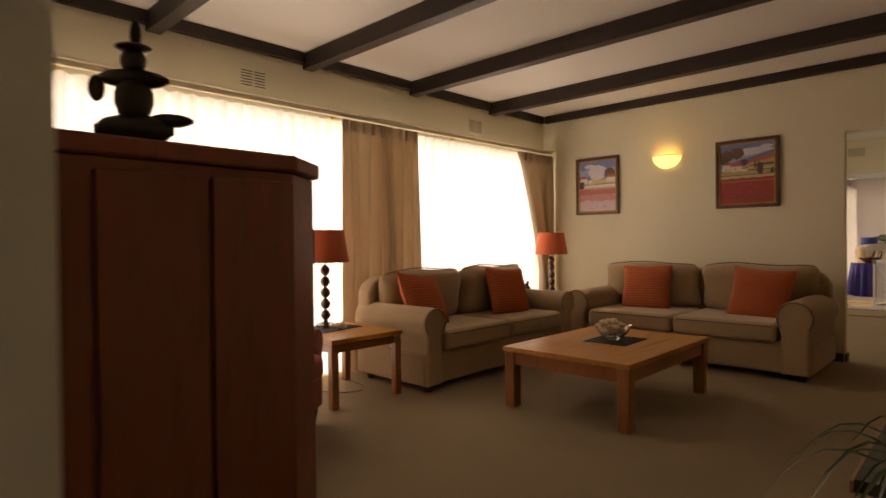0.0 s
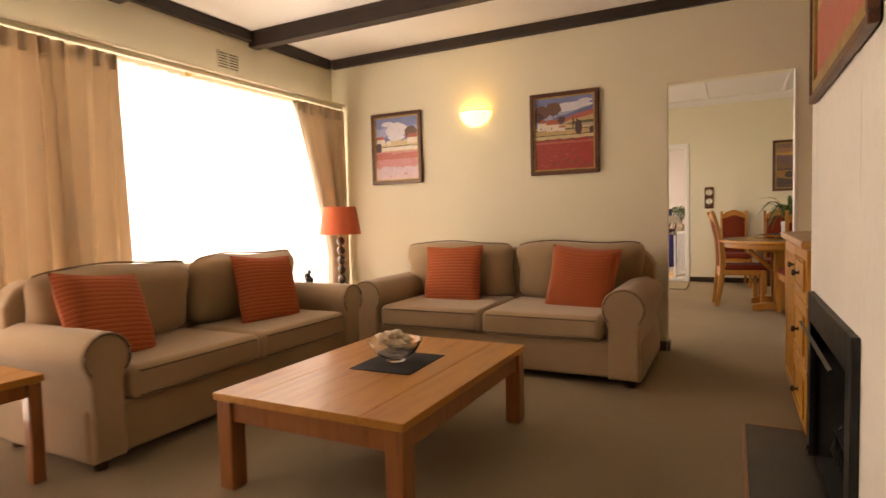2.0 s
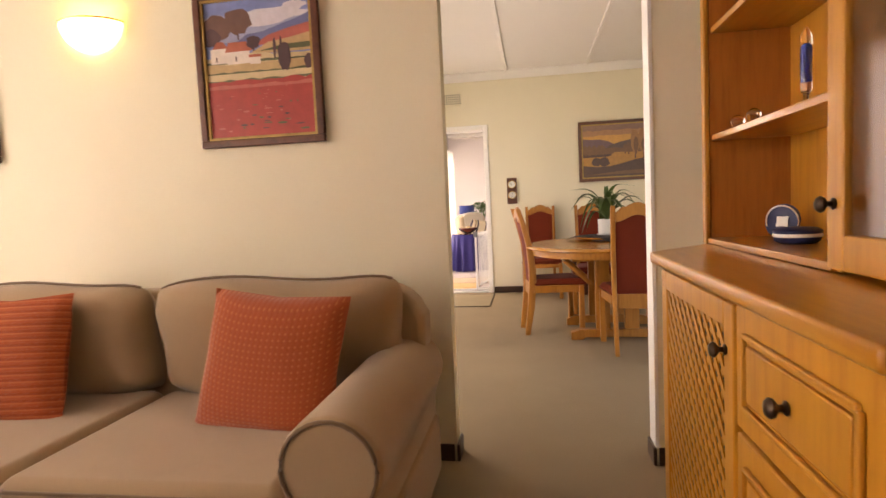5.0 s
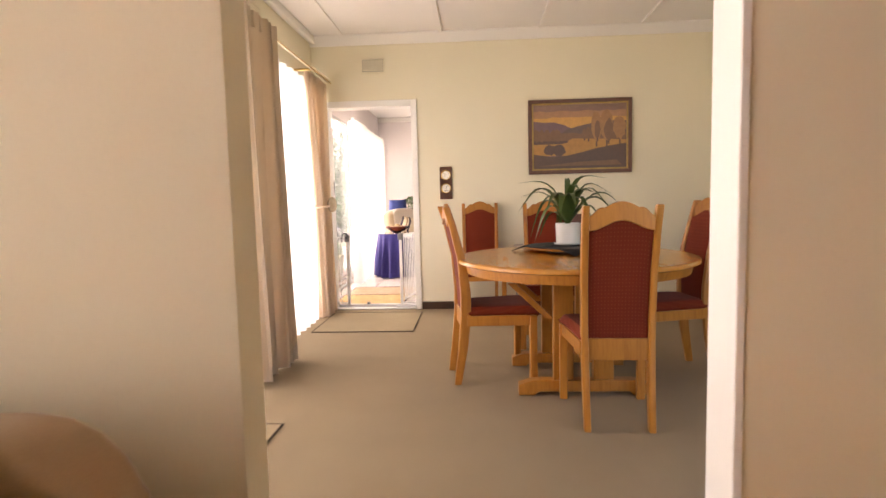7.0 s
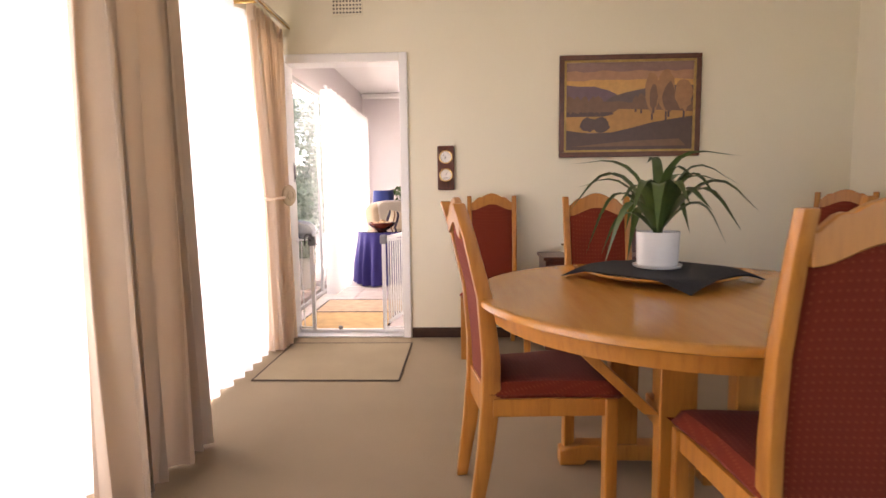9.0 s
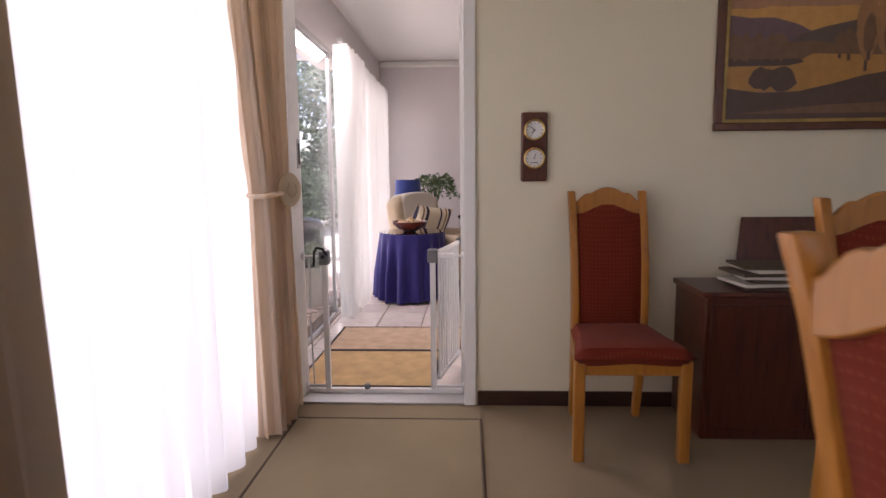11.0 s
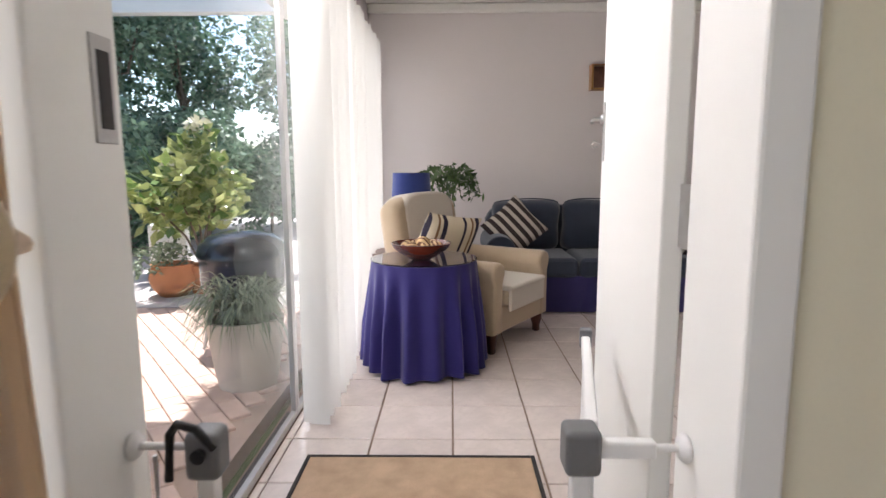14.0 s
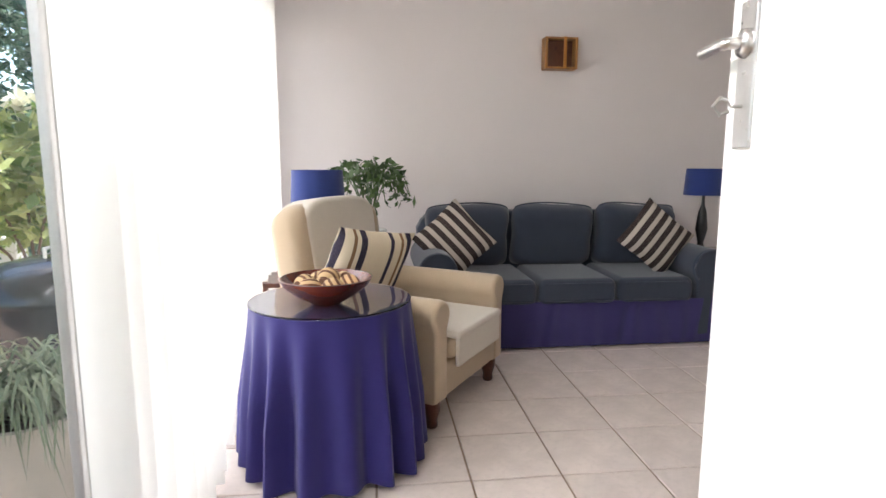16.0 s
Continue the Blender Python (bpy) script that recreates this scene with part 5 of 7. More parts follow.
# built-in dresser beside the opening
dr = thing("dresser", "built-in golden pine dresser with drawers and glazed top", "dresser", (0, 0, 0))
base = [(4.40, -0.34), (5.80, -0.34), (5.80, -0.02), (5.56, 0.205), (4.40, 0.205)]
part("carcass", prism(base, 0.05, 0.90, 0.002), "pine", dr)
part("plinth", prism([(4.40, -0.34), (5.77, -0.34), (5.77, -0.04), (5.54, 0.180), (4.40, 0.180)], 0.0, 0.05), "pine_dark", dr)
part("counter_top", prism([(4.40, -0.34), (5.85, -0.34), (5.85, 0.0), (5.59, 0.250), (4.40, 0.250)], 0.90, 0.935, 0.009), "pine_top", dr)


def panel_front(name, x0, x1, z0, z1, parent, material="pine", inset=0.055):
    """A framed front with a raised field, lying on the dresser's face."""
    f = part(name, box(x0, x1, 0.206, 0.226, z0, z1, 0.005), material, parent)
    part("raised_panel", box(x0 + inset + 0.012, x1 - inset - 0.012, 0.2265, 0.233, z0 + inset + 0.012, z1 - inset - 0.012, 0.006), material, f)
    bm = bmesh.new()
    a, b, c, d = x0 + inset, x1 - inset, z0 + inset, z1 - inset
    for q in ((a, b, c - 0.008, c + 0.003), (a, b, d - 0.003, d + 0.008), (a - 0.008, a + 0.003, c, d), (b - 0.003, b + 0.008, c, d)):
        box(q[0], q[1], 0.2262, 0.236, q[2], q[3], 0.003, bm=bm)
    part("moulding", bm, material, f)
    return f


def turned_knob(parent, x, y, z, ax=-90, turn=0, material="knob", k=1.0):
    return part("knob", lathe([(0.011 * k, 0), (0.012 * k, 0.003), (0.006 * k, 0.006), (0.006 * k, 0.014 * k), (0.015 * k, 0.020 * k), (0.017 * k, 0.026 * k), (0.012 * k, 0.032 * k), (0.003, 0.034 * k)], 14), material, parent, "dark antique-bronze knob", True, pose(x, y, z, ax, 0, turn))


for z0, z1 in ((0.06, 0.345), (0.358, 0.638), (0.650, 0.893)):
    f = panel_front("drawer", 4.42, 4.905, z0, z1, dr)
    turned_knob(f, 4.6625, 0.233, (z0 + z1) / 2)
# lattice door
ld = part("lattice_door", box(4.925, 4.98, 0.206, 0.226, 0.06, 0.885, 0.004), "pine", dr)
bm = bmesh.new()
for b in ((5.485, 5.54, 0.06, 0.885), (4.98, 5.485, 0.06, 0.115), (4.98, 5.485, 0.83, 0.885)):
    part("door_rail", box(b[0], b[1], 0.206, 0.226, b[2], b[3], 0.004), "pine", ld)
# black sheet puts the shade behind the lattice slats into colour
part("door_back", box(4.975, 5.49, 0.2055, 0.2085, 0.11, 0.84), "black", ld, "black sheet standing in for shade behind the lattice", False)
LX0, LX1, LZ0, LZ1 = 4.977, 5.488, 0.112, 0.833
for side in (1, -1):
    yy = 0.2165 if side > 0 else 0.2192
    for i in range(-20, 36):
        c = i * 0.050
        # slat along x + side * z = const
        p = []
        for z in (LZ0, LZ1):
            p.append((LX0 + c - side * (z - LZ0) + (0 if side > 0 else -0.0), z))
        (xa, za), (xb, zb) = p
        t0, t1 = 0.0, 1.0
        dx = xb - xa
        ts = sorted(((LX0 - xa) / dx, (LX1 - xa) / dx))
        t0, t1 = max(t0, ts[0]), min(t1, ts[1])
        if t1 - t0 < 0.03:
            continue
        pa, pb = Vector((xa + dx * t0, yy, za + (zb - za) * t0)), Vector((xa + dx * t1, yy, za + (zb - za) * t1))
        d = (pb - pa).normalized()
        w = Vector((d.z, 0, -d.x)) * 0.0076
        bm = bmesh.new()
        vs = [bm.verts.new(q + Vector((0, o, 0))) for o in (-0.0016, 0.0016) for q in (pa - w, pa + w, pb + w, pb - w)]
        for f4 in ((0, 1, 2, 3), (7, 6, 5, 4), (0, 4, 5, 1), (1, 5, 6, 2), (2, 6, 7, 3), (3, 7, 4, 0)):
            bm.faces.new([vs[q] for q in f4])
        part("lattice_slat", bm, "pine", ld, "", False)
turned_knob(ld, 4.965, 0.226, 0.785)
cd = part("angled_door", box(-0.12, 0.12, 0.0, 0.018, 0.06, 0.885, 0.004), "pine", dr, "", True, pose(5.683, 0.094, 0, 0, 0, -43.2))
turned_knob(cd, -0.07, 0.018, 0.72)
# upper cabinet
part("side_panel", box(5.81, 5.835, -0.34, 0.005, 0.935, 2.35, 0.003), "pine_dark", dr)
part("side_edge", box(5.806, 5.84, 0.0055, 0.022, 0.935, 2.35, 0.004), "pine", dr)
part("back_panel", box(4.40, 5.81, -0.262, -0.250, 0.935, 2.35), "pine", dr, "", False)
part("divider", box(4.972, 4.995, -0.250, 0.004, 0.935, 2.35, 0.003), "pine", dr)
for z in (0.936, 1.285, 1.64, 1.97):
    part("shelf", box(4.995, 5.81, -0.250, -0.002 if z > 1 else 0.015, z, z + 0.02, 0.003), "pine_top", dr)
part("cornice", box(4.395, 5.87, -0.34, 0.045, 2.35, 2.42, 0.012), "pine", dr)
part("frieze", extruded([(0, 0.30), (0, 0.10)] + [(0.82 * k / 10, 0.10 + 0.10 * math.sin(math.pi * k / 10)) for k in range(1, 10)] + [(0.82, 0.10), (0.82, 0.30)], 0.018, m=Matrix.Translation((4.992, 0.003, 2.05))), "pine", dr)
for x0, x1 in ((4.42, 4.985),):
    gd = part("glazed_door", box(x0, x0 + 0.06, 0.006, 0.028, 0.945, 2.33, 0.005), "pine", dr)
    bm = bmesh.new()
    for b in ((x1 - 0.06, x1, 0.945, 2.33), (x0 + 0.06, x1 - 0.06, 0.945, 1.015), (x0 + 0.06, x1 - 0.06, 2.26, 2.33)):
        part("door_rail", box(b[0], b[1], 0.006, 0.028, b[2], b[3], 0.005), "pine", gd)
    part("pane", box(x0 + 0.055, x1 - 0.055, 0.014, 0.018, 1.01, 2.265), "cabinet_glass", gd, "reflecting glass pane", False)
    turned_knob(gd, 4.955, 0.028, 1.075)
for x, z in ((5.66, 1.64), (5.53, 1.64)):
    tagged(part("glass_ball", lathe([(0.004, 0)] + [(0.021 * math.sin(math.pi * k / 8), 0.021 - 0.021 * math.cos(math.pi * k / 8)) for k in range(1, 8)] + [(0.004, 0.042)], 16), "glass", None, "", True, Matrix.Translation((x, -0.035, 1.305))), "small clear glass ball on pine shelf", "ornament", "glass balls")
th = thing("glass_thermometer", "glass tube thermometer with blue liquid on pine shelf", "ornament", (5.36, -0.10, 1.305))
part("glass_foot", lathe([(0.02, 0), (0.02, 0.005), (0.006, 0.01), (0.006, 0.045), (0.013, 0.052)], 14), "glass", th)
part("glass_tube", lathe([(0.012, 0.05), (0.014, 0.06), (0.014, 0.19), (0.008, 0.205), (0.003, 0.215)], 14), "glass", th)
part("blue_liquid", lathe([(0.008, 0.075), (0.010, 0.08), (0.010, 0.165), (0.005, 0.172)], 12), "blue_liquid", th, "blue liquid column")
pl = thing("jasper_plate", "small navy and white plate standing on pine shelf", "plate", (5.655, -0.165, 0.956), 40)
pl.matrix_basis = pl.matrix_basis @ Matrix.Scale(0.82, 4)
part("plate_disc", lathe([(0.0, 0.0), (0.055, 0.0), (0.066, 0.008), (0.064, 0.011), (0.05, 0.005), (0.0, 0.004)], 28, m=pose(0, 0, 0.066, -78, 0, 0)), "navy_china", pl)
part("plate_rim", tube([(0.06 * math.cos(a), 0.012 + 0.02 * math.sin(a) * 0.2, 0.066 + 0.06 * math.sin(a)) for a in np.linspace(0, 2 * math.pi, 28)[:-1]], 0.003, 6, loop=True), "china", pl, "white beaded rim")
part("plate_relief", puffed(0.045, 0.04, 0.006, 2, 6, 0.5, m=pose(0, 0.011, 0.066, -78, 0, 0)), "china", pl, "white raised relief")
bx = thing("jasper_box", "round navy and white lidded box on pine shelf", "box", (5.47, -0.125, 0.956))
bx.matrix_basis = bx.matrix_basis @ Matrix.Scale(0.8, 4)
part("box_body", lathe([(0.055, 0.0), (0.07, 0.01), (0.075, 0.03), (0.070, 0.033), (0.0, 0.033)], 28), "navy_china", bx)
part("white_band", lathe([(0.0755, 0.024), (0.078, 0.030), (0.0755, 0.036)], 28), "china", bx)
part("lid", lathe([(0.074, 0.034), (0.077, 0.046), (0.06, 0.056), (0.0, 0.060)], 28), "navy_china", bx)

# ---------------------------------------------------------------- dining room
def dining_chair(at, turn, label):
    """High-backed chair facing +y, origin at the floor between its back legs."""
    c = thing("dining_chair", label, "chair", at, turn, "dining chairs")
    side = [(0.0, 0.0), (0.035, 0.22), (0.055, 0.42), (0.055, 0.55), (0.035, 0.75), (-0.015, 0.95), (-0.05, 1.06)]

    def at_z(z):
        for (y0, z0), (y1, z1) in zip(side, side[1:]):
            if z <= z1:
                return y0 + (y1 - y0) * (z - z0) / (z1 - z0)
        return side[-1][0]

    for sx in (-1, 1):
        bm = bmesh.new()
        rings = []
        for y, z in side:
            x = sx * (0.148 + 0.012 * z)
            d = 0.021 + 0.010 * math.sin(math.pi * min(1, z / 0.9))
            rings.append([bm.verts.new((x + a * 0.016, y + b * d, z)) for a, b in ((-1, -1), (1, -1), (1, 1), (-1, 1))])
        for a, b in zip(rings, rings[1:]):
            for i in range(4):
                bm.faces.new((a[i], a[(i + 1) % 4], b[(i + 1) % 4], b[i]))
        bm.faces.new(rings[0][::-1])
        bm.faces.new(rings[-1])
        bmesh.ops.bevel(bm, geom=bm.edges[:], offset=0.006, segments=2, profile=0.5, affect="EDGES")
        part("back_leg", bm, "honey", c)
        part("front_leg", box(sx * 0.205 - 0.021, sx * 0.205 + 0.021, 0.425, 0.467, 0, 0.415, 0.005), "honey", c)
        q = Matrix.Translation((sx * 0.163, 0.06, 0)) @ Matrix.Rotation(math.atan2(-sx * 0.042, 0.37), 4, "Z")
        part("side_rail", box(-0.011, 0.011, 0.0, 0.37, 0.355, 0.415, 0.003, bm=None), "honey", c, at=q)
    part("front_rail", box(-0.185, 0.185, 0.437, 0.459, 0.355, 0.415, 0.003), "honey", c)
    part("back_rail", box(-0.14, 0.14, 0.035, 0.062, 0.33, 0.435, 0.004), "honey", c)
    # arched top rail
    n = 20
    up, lo = [], []
    for i in range(n + 1):
        u = -1 + 2 * i / n
        hump = 0.5 + 0.5 * math.cos(math.pi * u)
        dip = 0.012 * math.cos(3 * math.pi * abs(u)) if abs(u) > 0.5 else 0
        up.append((u * 0.148, 1.022 + 0.055 * hump + dip))
        lo.append((u * 0.142, 0.945 + 0.045 * hump))
    part("top_rail", extruded(up + lo[::-1], 0.026, 0.005, m=pose(0, -0.046, 0.0, 0, 0, 0) @ Matrix.Shear("XY", 4, (0, 0))), "honey", c)
    # upholstered back, curved with the posts
    bm = bmesh.new()
    cols, rows = 10, 14
    sheets = []
    for face in (-1, 1):
        g = []
        for j in range(rows + 1):
            row = []
            for i in range(cols + 1):
                u = -1 + 2 * i / cols
                ztop = 0.955 + 0.045 * (0.5 + 0.5 * math.cos(math.pi * u))
                z = 0.43 + (ztop - 0.43) * j / rows
                k = (1 - abs(u) ** 6) * (1 - abs(2 * j / rows - 1) ** 8)
                row.append(bm.verts.new((u * (0.136 + 0.010 * z), at_z(z) + face * (0.010 + 0.012 * max(0, k)), z)))
            g.append(row)
        sheets.append(g)
    a, b = sheets
    for j in range(rows):
        for i in range(cols):
            bm.faces.new((a[j][i], a[j][i + 1], a[j + 1][i + 1], a[j + 1][i]))
            bm.faces.new((b[j][i], b[j + 1][i], b[j + 1][i + 1], b[j][i + 1]))
        bm.faces.new((a[j][0], a[j + 1][0], b[j + 1][0], b[j][0]))
        bm.faces.new((a[j][cols], b[j][cols], b[j + 1][cols], a[j + 1][cols]))
    for i in range(cols):
        bm.faces.new((a[0][i], b[0][i], b[0][i + 1], a[0][i + 1]))
        bm.faces.new((a[rows][i], a[rows][i + 1], b[rows][i + 1], b[rows][i]))
    part("back_pad", bm, "chaircloth", c, "maroon diamond-patterned upholstery")
    bm = puffed(2, 2, 0.085, 10, 16, 0.45)
    for v in bm.verts:
        wid = 0.172 + 0.063 * (v.co.y + 1) / 2
        v.co.x, v.co.y = v.co.x * wid, 0.045 + 0.445 * (v.co.y + 1) / 2
    part("seat_pad", bm, "chaircloth", c, "maroon diamond-patterned upholstery", at=Matrix.Translation((0, 0, 0.43)))
    return c


LBL = "honey-wood high-backed dining chair with maroon upholstery"
first = dining_chair((8.635, 0.70, 0), -171, LBL + " at the table's side")
for at, turn, lab in (((7.80, -0.10, 0), -92, LBL + " before the opening"), ((8.80, -0.86, 0), 8, LBL + " near the sideboard"), ((9.72, 0.0, 0), 88, LBL + " at the table's far end"),
                      ((10.75, 0.51, 0), 90, LBL + " standing against the wall"), ((10.52, -1.80, 0), 48, LBL + " in the room's corner")):
    tagged(copy_thing(first, pose(*at, 0, 0, turn)), lab)

dt = thing("dining_table", "oval honey-wood dining table on trestle feet", "table", (8.62, -0.03, 0))
bm = lathe([(0.97, 0.0), (1.0, 0.008), (1.0, 0.022), (0.985, 0.032)], 72)
for v in bm.verts:
    v.co.x *= 0.73
    v.co.y *= 0.70
part("tabletop", bm, "oak_table", dt, at=Matrix.Translation((0, 0, 0.72)))
bm = lathe([(0.93, 0.0), (0.945, 0.05)], 72)
for v in bm.verts:
    v.co.x *= 0.73
    v.co.y *= 0.70
part("table_apron", bm, "honey", dt, at=Matrix.Translation((0, 0, 0.67)))
for sx in (-0.29, 0.27):
    part("trestle_foot", extruded([(-0.36, 0.0), (-0.27, 0.0), (-0.25, 0.02), (0.25, 0.02), (0.27, 0.0), (0.36, 0.0), (0.36, 0.06), (0.28, 0.085), (-0.28, 0.085), (-0.36, 0.06)], 0.075, 0.006, m=Matrix.Translation((sx, 0, 0)) @ Matrix.Rotation(math.pi / 2, 4, "Z") @ Matrix.Translation((0, -0.037, 0))), "honey", dt)
    for sy in (-0.11, 0.11):
        part("trestle_post", box(sx - 0.03, sx + 0.03, sy - 0.055, sy + 0.055, 0.085, 0.67, 0.006), "honey", dt)
    part("trestle_head", box(sx - 0.035, sx + 0.035, -0.34, 0.34, 0.625, 0.67, 0.006), "honey", dt)
    for sy in (-1, 1):
        part("brace", extruded([(0, 0), (0.045, 0), (0.255, 0.20), (0.21, 0.20)], 0.035, 0.003, m=Matrix.Translation((sx + 0.0175, sy * 0.16, 0.43)) @ Matrix.Rotation(sy * math.pi / 2, 4, "Z") @ Matrix.Translation((0, -0.0, 0))), "honey", dt)
part("stretcher", box(-0.29, 0.27, -0.02, 0.02, 0.20, 0.29, 0.005), "honey", dt)

ls = thing("lazy_susan", "turned wooden turntable on the dining table", "turntable", (8.86, -0.045, 0.752))
part("turntable_base", lathe([(0.14, 0), (0.14, 0.012)], 28), "darkwood", ls)
part("turntable_disc", lathe([(0.19, 0.012), (0.262, 0.020), (0.282, 0.030), (0.277, 0.036), (0.25, 0.033), (0.0, 0.032)], 44), "oak_table", ls)
tm = thing("table_mat", "dark woven square mat with fringed edge", "placemat", (8.86, -0.045, 0.788), 38)
bm = bmesh.new()
n = 44
for i in range(n):
    y = -0.25 + 0.50 * i / n
    g = []
    for k in range(15):
        x = -0.275 + 0.55 * k / 14
        r = math.hypot(x, y + 0.005)
        z = -max(0, r - 0.285) * 0.40
        g.append((x, z))
    for (x0, z0), (x1, z1) in zip(g, g[1:]):
        q = [bm.verts.new(p) for p in ((x0, y, z0 + 0.004), (x1, y, z1 + 0.004), (x1, y + 0.0096, z1 + 0.004), (x0, y + 0.0096, z0 + 0.004), (x0, y, z0), (x1, y, z1), (x1, y + 0.0096, z1), (x0, y + 0.0096, z0))]
        for f in ((0, 1, 2, 3), (7, 6, 5, 4), (0, 4, 5, 1), (2, 6, 7, 3)):
            bm.faces.new([q[a] for a in f])
tagged(part("stick_weave", bm, "black_mat", tm, "", False), kind="stuff")

dp = thing("potted_plant", "arching green strap-leaved plant in white pot", "plant", (8.88, -0.04, 0.7935))
part("saucer", lathe([(0.075, 0), (0.088, 0.004), (0.092, 0.014), (0.084, 0.012), (0.0, 0.008)], 28), "china", dp)
part("pot", lathe([(0.070, 0.008), (0.076, 0.016), (0.080, 0.13), (0.081, 0.14), (0.076, 0.14), (0.073, 0.12), (0.0, 0.118)], 30), "china", dp, "white glazed cylinder pot")
part("soil", lathe([(0.072, 0.112), (0.072, 0.122), (0.0, 0.126)], 20), "soil", dp)
rnd = random.Random(7)
for i in range(26):
    a = i * 137.5 + rnd.uniform(-18, 18)
    t = rnd.random()
    L = rnd.uniform(0.26, 0.48)
    part("leaf", strap_leaf(L, rnd.uniform(0.038, 0.060), rnd.uniform(0.14, 0.25) * (1.25 - 0.5 * t), rnd.uniform(0.5, 1.15) * (0.45 + t)), "leaf_house", dp, "", True, pose(0, 0, 0.125, 0, 0, a) @ Matrix.Rotation(radians(rnd.uniform(-45, -5) * (1 - t)), 4, "Y"))

# barometer
ba = thing("barometer", "mahogany wall clock and barometer with two brass dials", "barometer", (10.857, 0.839, 1.265), -90)
bm = box(-0.062, 0.062, -0.022, -0.001, -0.16, 0.16, 0.010, 3)
part("back_board", bm, "mahogany", ba)
for z in (0.078, -0.052):
    d = part("dial", lathe([(0.001, 0), (0.043, 0.0), (0.043, 0.004), (0.0, 0.004)], 28, m=pose(0, -0.022, z, 90, 0, 0)), "dial", ba, "white round dial")
    part("bezel", tube([(0.045 * math.cos(a), -0.028, z + 0.045 * math.sin(a)) for a in np.linspace(0, 2 * math.pi, 33)[:-1]], 0.0055, 8, loop=True), "brass", d, "polished brass bezel")
    for k in range(12):
        a = k * math.pi / 6
        bmk = box(-0.0012, 0.0012, -0.0268, -0.0262, 0.030, 0.037)
        bmesh.ops.transform(bmk, matrix=Matrix.Translation((0, 0, z)) @ Matrix.Rotation(a, 4, "Y"), verts=bmk.verts)
        part("hour_mark", bmk, "black", d, "", False)
    for a, L in ((-2.4, 0.020), (-0.9, 0.028)) if z > 0 else ((0.3, 0.024),):
        bmk = box(-0.0014, 0.0014, -0.0275, -0.0269, -0.004, L)
        bmesh.ops.transform(bmk, matrix=Matrix.Translation((0, 0, z)) @ Matrix.Rotation(a, 4, "Y"), verts=bmk.verts)
        part("pointer", bmk, "black", d, "", False)
    if z < 0:
        part("printed_line", box(-0.018, 0.018, -0.0268, -0.0262, z - 0.022, z - 0.019), "black", d, "", False)

# sideboard with lamp
sb = thing("sideboard", "honey-wood sideboard with cupboard doors and drawers", "sideboard", (0, 0, 0))
SY = -1.66
part("carcass", box(8.30, 10.18, YDS + 0.005, SY, 0.06, 0.745, 0.004), "honey", sb)
part("plinth", box(8.28, 10.20, YDS + 0.004, SY + 0.018, 0.0, 0.065, 0.008), "honey", sb)
part("sideboard_top", box(8.26, 10.22, YDS + 0.004, SY + 0.03, 0.745, 0.78, 0.010, 3), "oak_table", sb)
for x0, x1 in ((9.72, 10.15), (9.27, 9.70)):
    d = part("cupboard_door", box(x0, x1, SY, SY + 0.018, 0.085, 0.73, 0.004), "honey", sb)
    part("raised_panel", box(x0 + 0.07, x1 - 0.07, SY + 0.0185, SY + 0.026, 0.155, 0.66, 0.008), "honey", d)
    xk = x0 + 0.03 if x0 > 9.5 else x1 - 0.03
    part("pull", box(xk - 0.022, xk + 0.022, SY + 0.018, SY + 0.036, 0.47, 0.485, 0.004), "knob", d, "dark bronze pull")
for x0, x1 in ((8.82, 9.25), (8.33, 8.80)):
    zz = 0.085
    for h in (0.155, 0.155, 0.135, 0.095, 0.095):
        d = part("drawer", box(x0, x1, SY, SY + 0.018, zz, zz + h - 0.008, 0.005), "honey", sb)
        part("pull", box((x0 + x1) / 2 - 0.022, (x0 + x1) / 2 + 0.022, SY + 0.018, SY + 0.036, zz + h / 2 - 0.010, zz + h / 2 + 0.004, 0.004), "knob", d, "dark bronze pull")
        zz += h
lt = thing("table_lamp", "lamp with dark ribbed base and alabaster shade", "lamp", (9.90, -1.86, 0.784))
prof = []
for k in range(25):
    z = 0.39 * k / 24
    r = 0.052 + 0.085 * (1 - z / 0.26) ** 2 if z < 0.26 else 0.052 + 0.035 * ((z - 0.26) / 0.13) ** 1.4
    prof.append((r + (0.0025 if k % 2 else 0), z))
part("lamp_base", lathe(prof, 28), "black_mat", lt, "dark ribbed hourglass base")
part("shade", lathe([(0.075, 0.39), (0.105, 0.46), (0.122, 0.56), (0.128, 0.74), (0.123, 0.74), (0.117, 0.56), (0.10, 0.47), (0.06, 0.40)], 32), "alabaster", lt, "cream alabaster glass shade")
tagged(part("table_runner", box(9.60, 10.16, -1.99, -1.72, 0.7805, 0.784), "black_mat", None, "", False), "thin dark mat under the sideboard lamp", "mat")
tagged(part("glass_jug", lathe([(0.04, 0), (0.05, 0.05), (0.035, 0.10), (0.04, 0.13), (0.035, 0.13), (0.03, 0.10), (0.04, 0.05), (0.0, 0.01)], 18), "glass", None, "", True, Matrix.Translation((8.95, -1.86, 0.78))), "small clear glass jug on the sideboard", "jug")

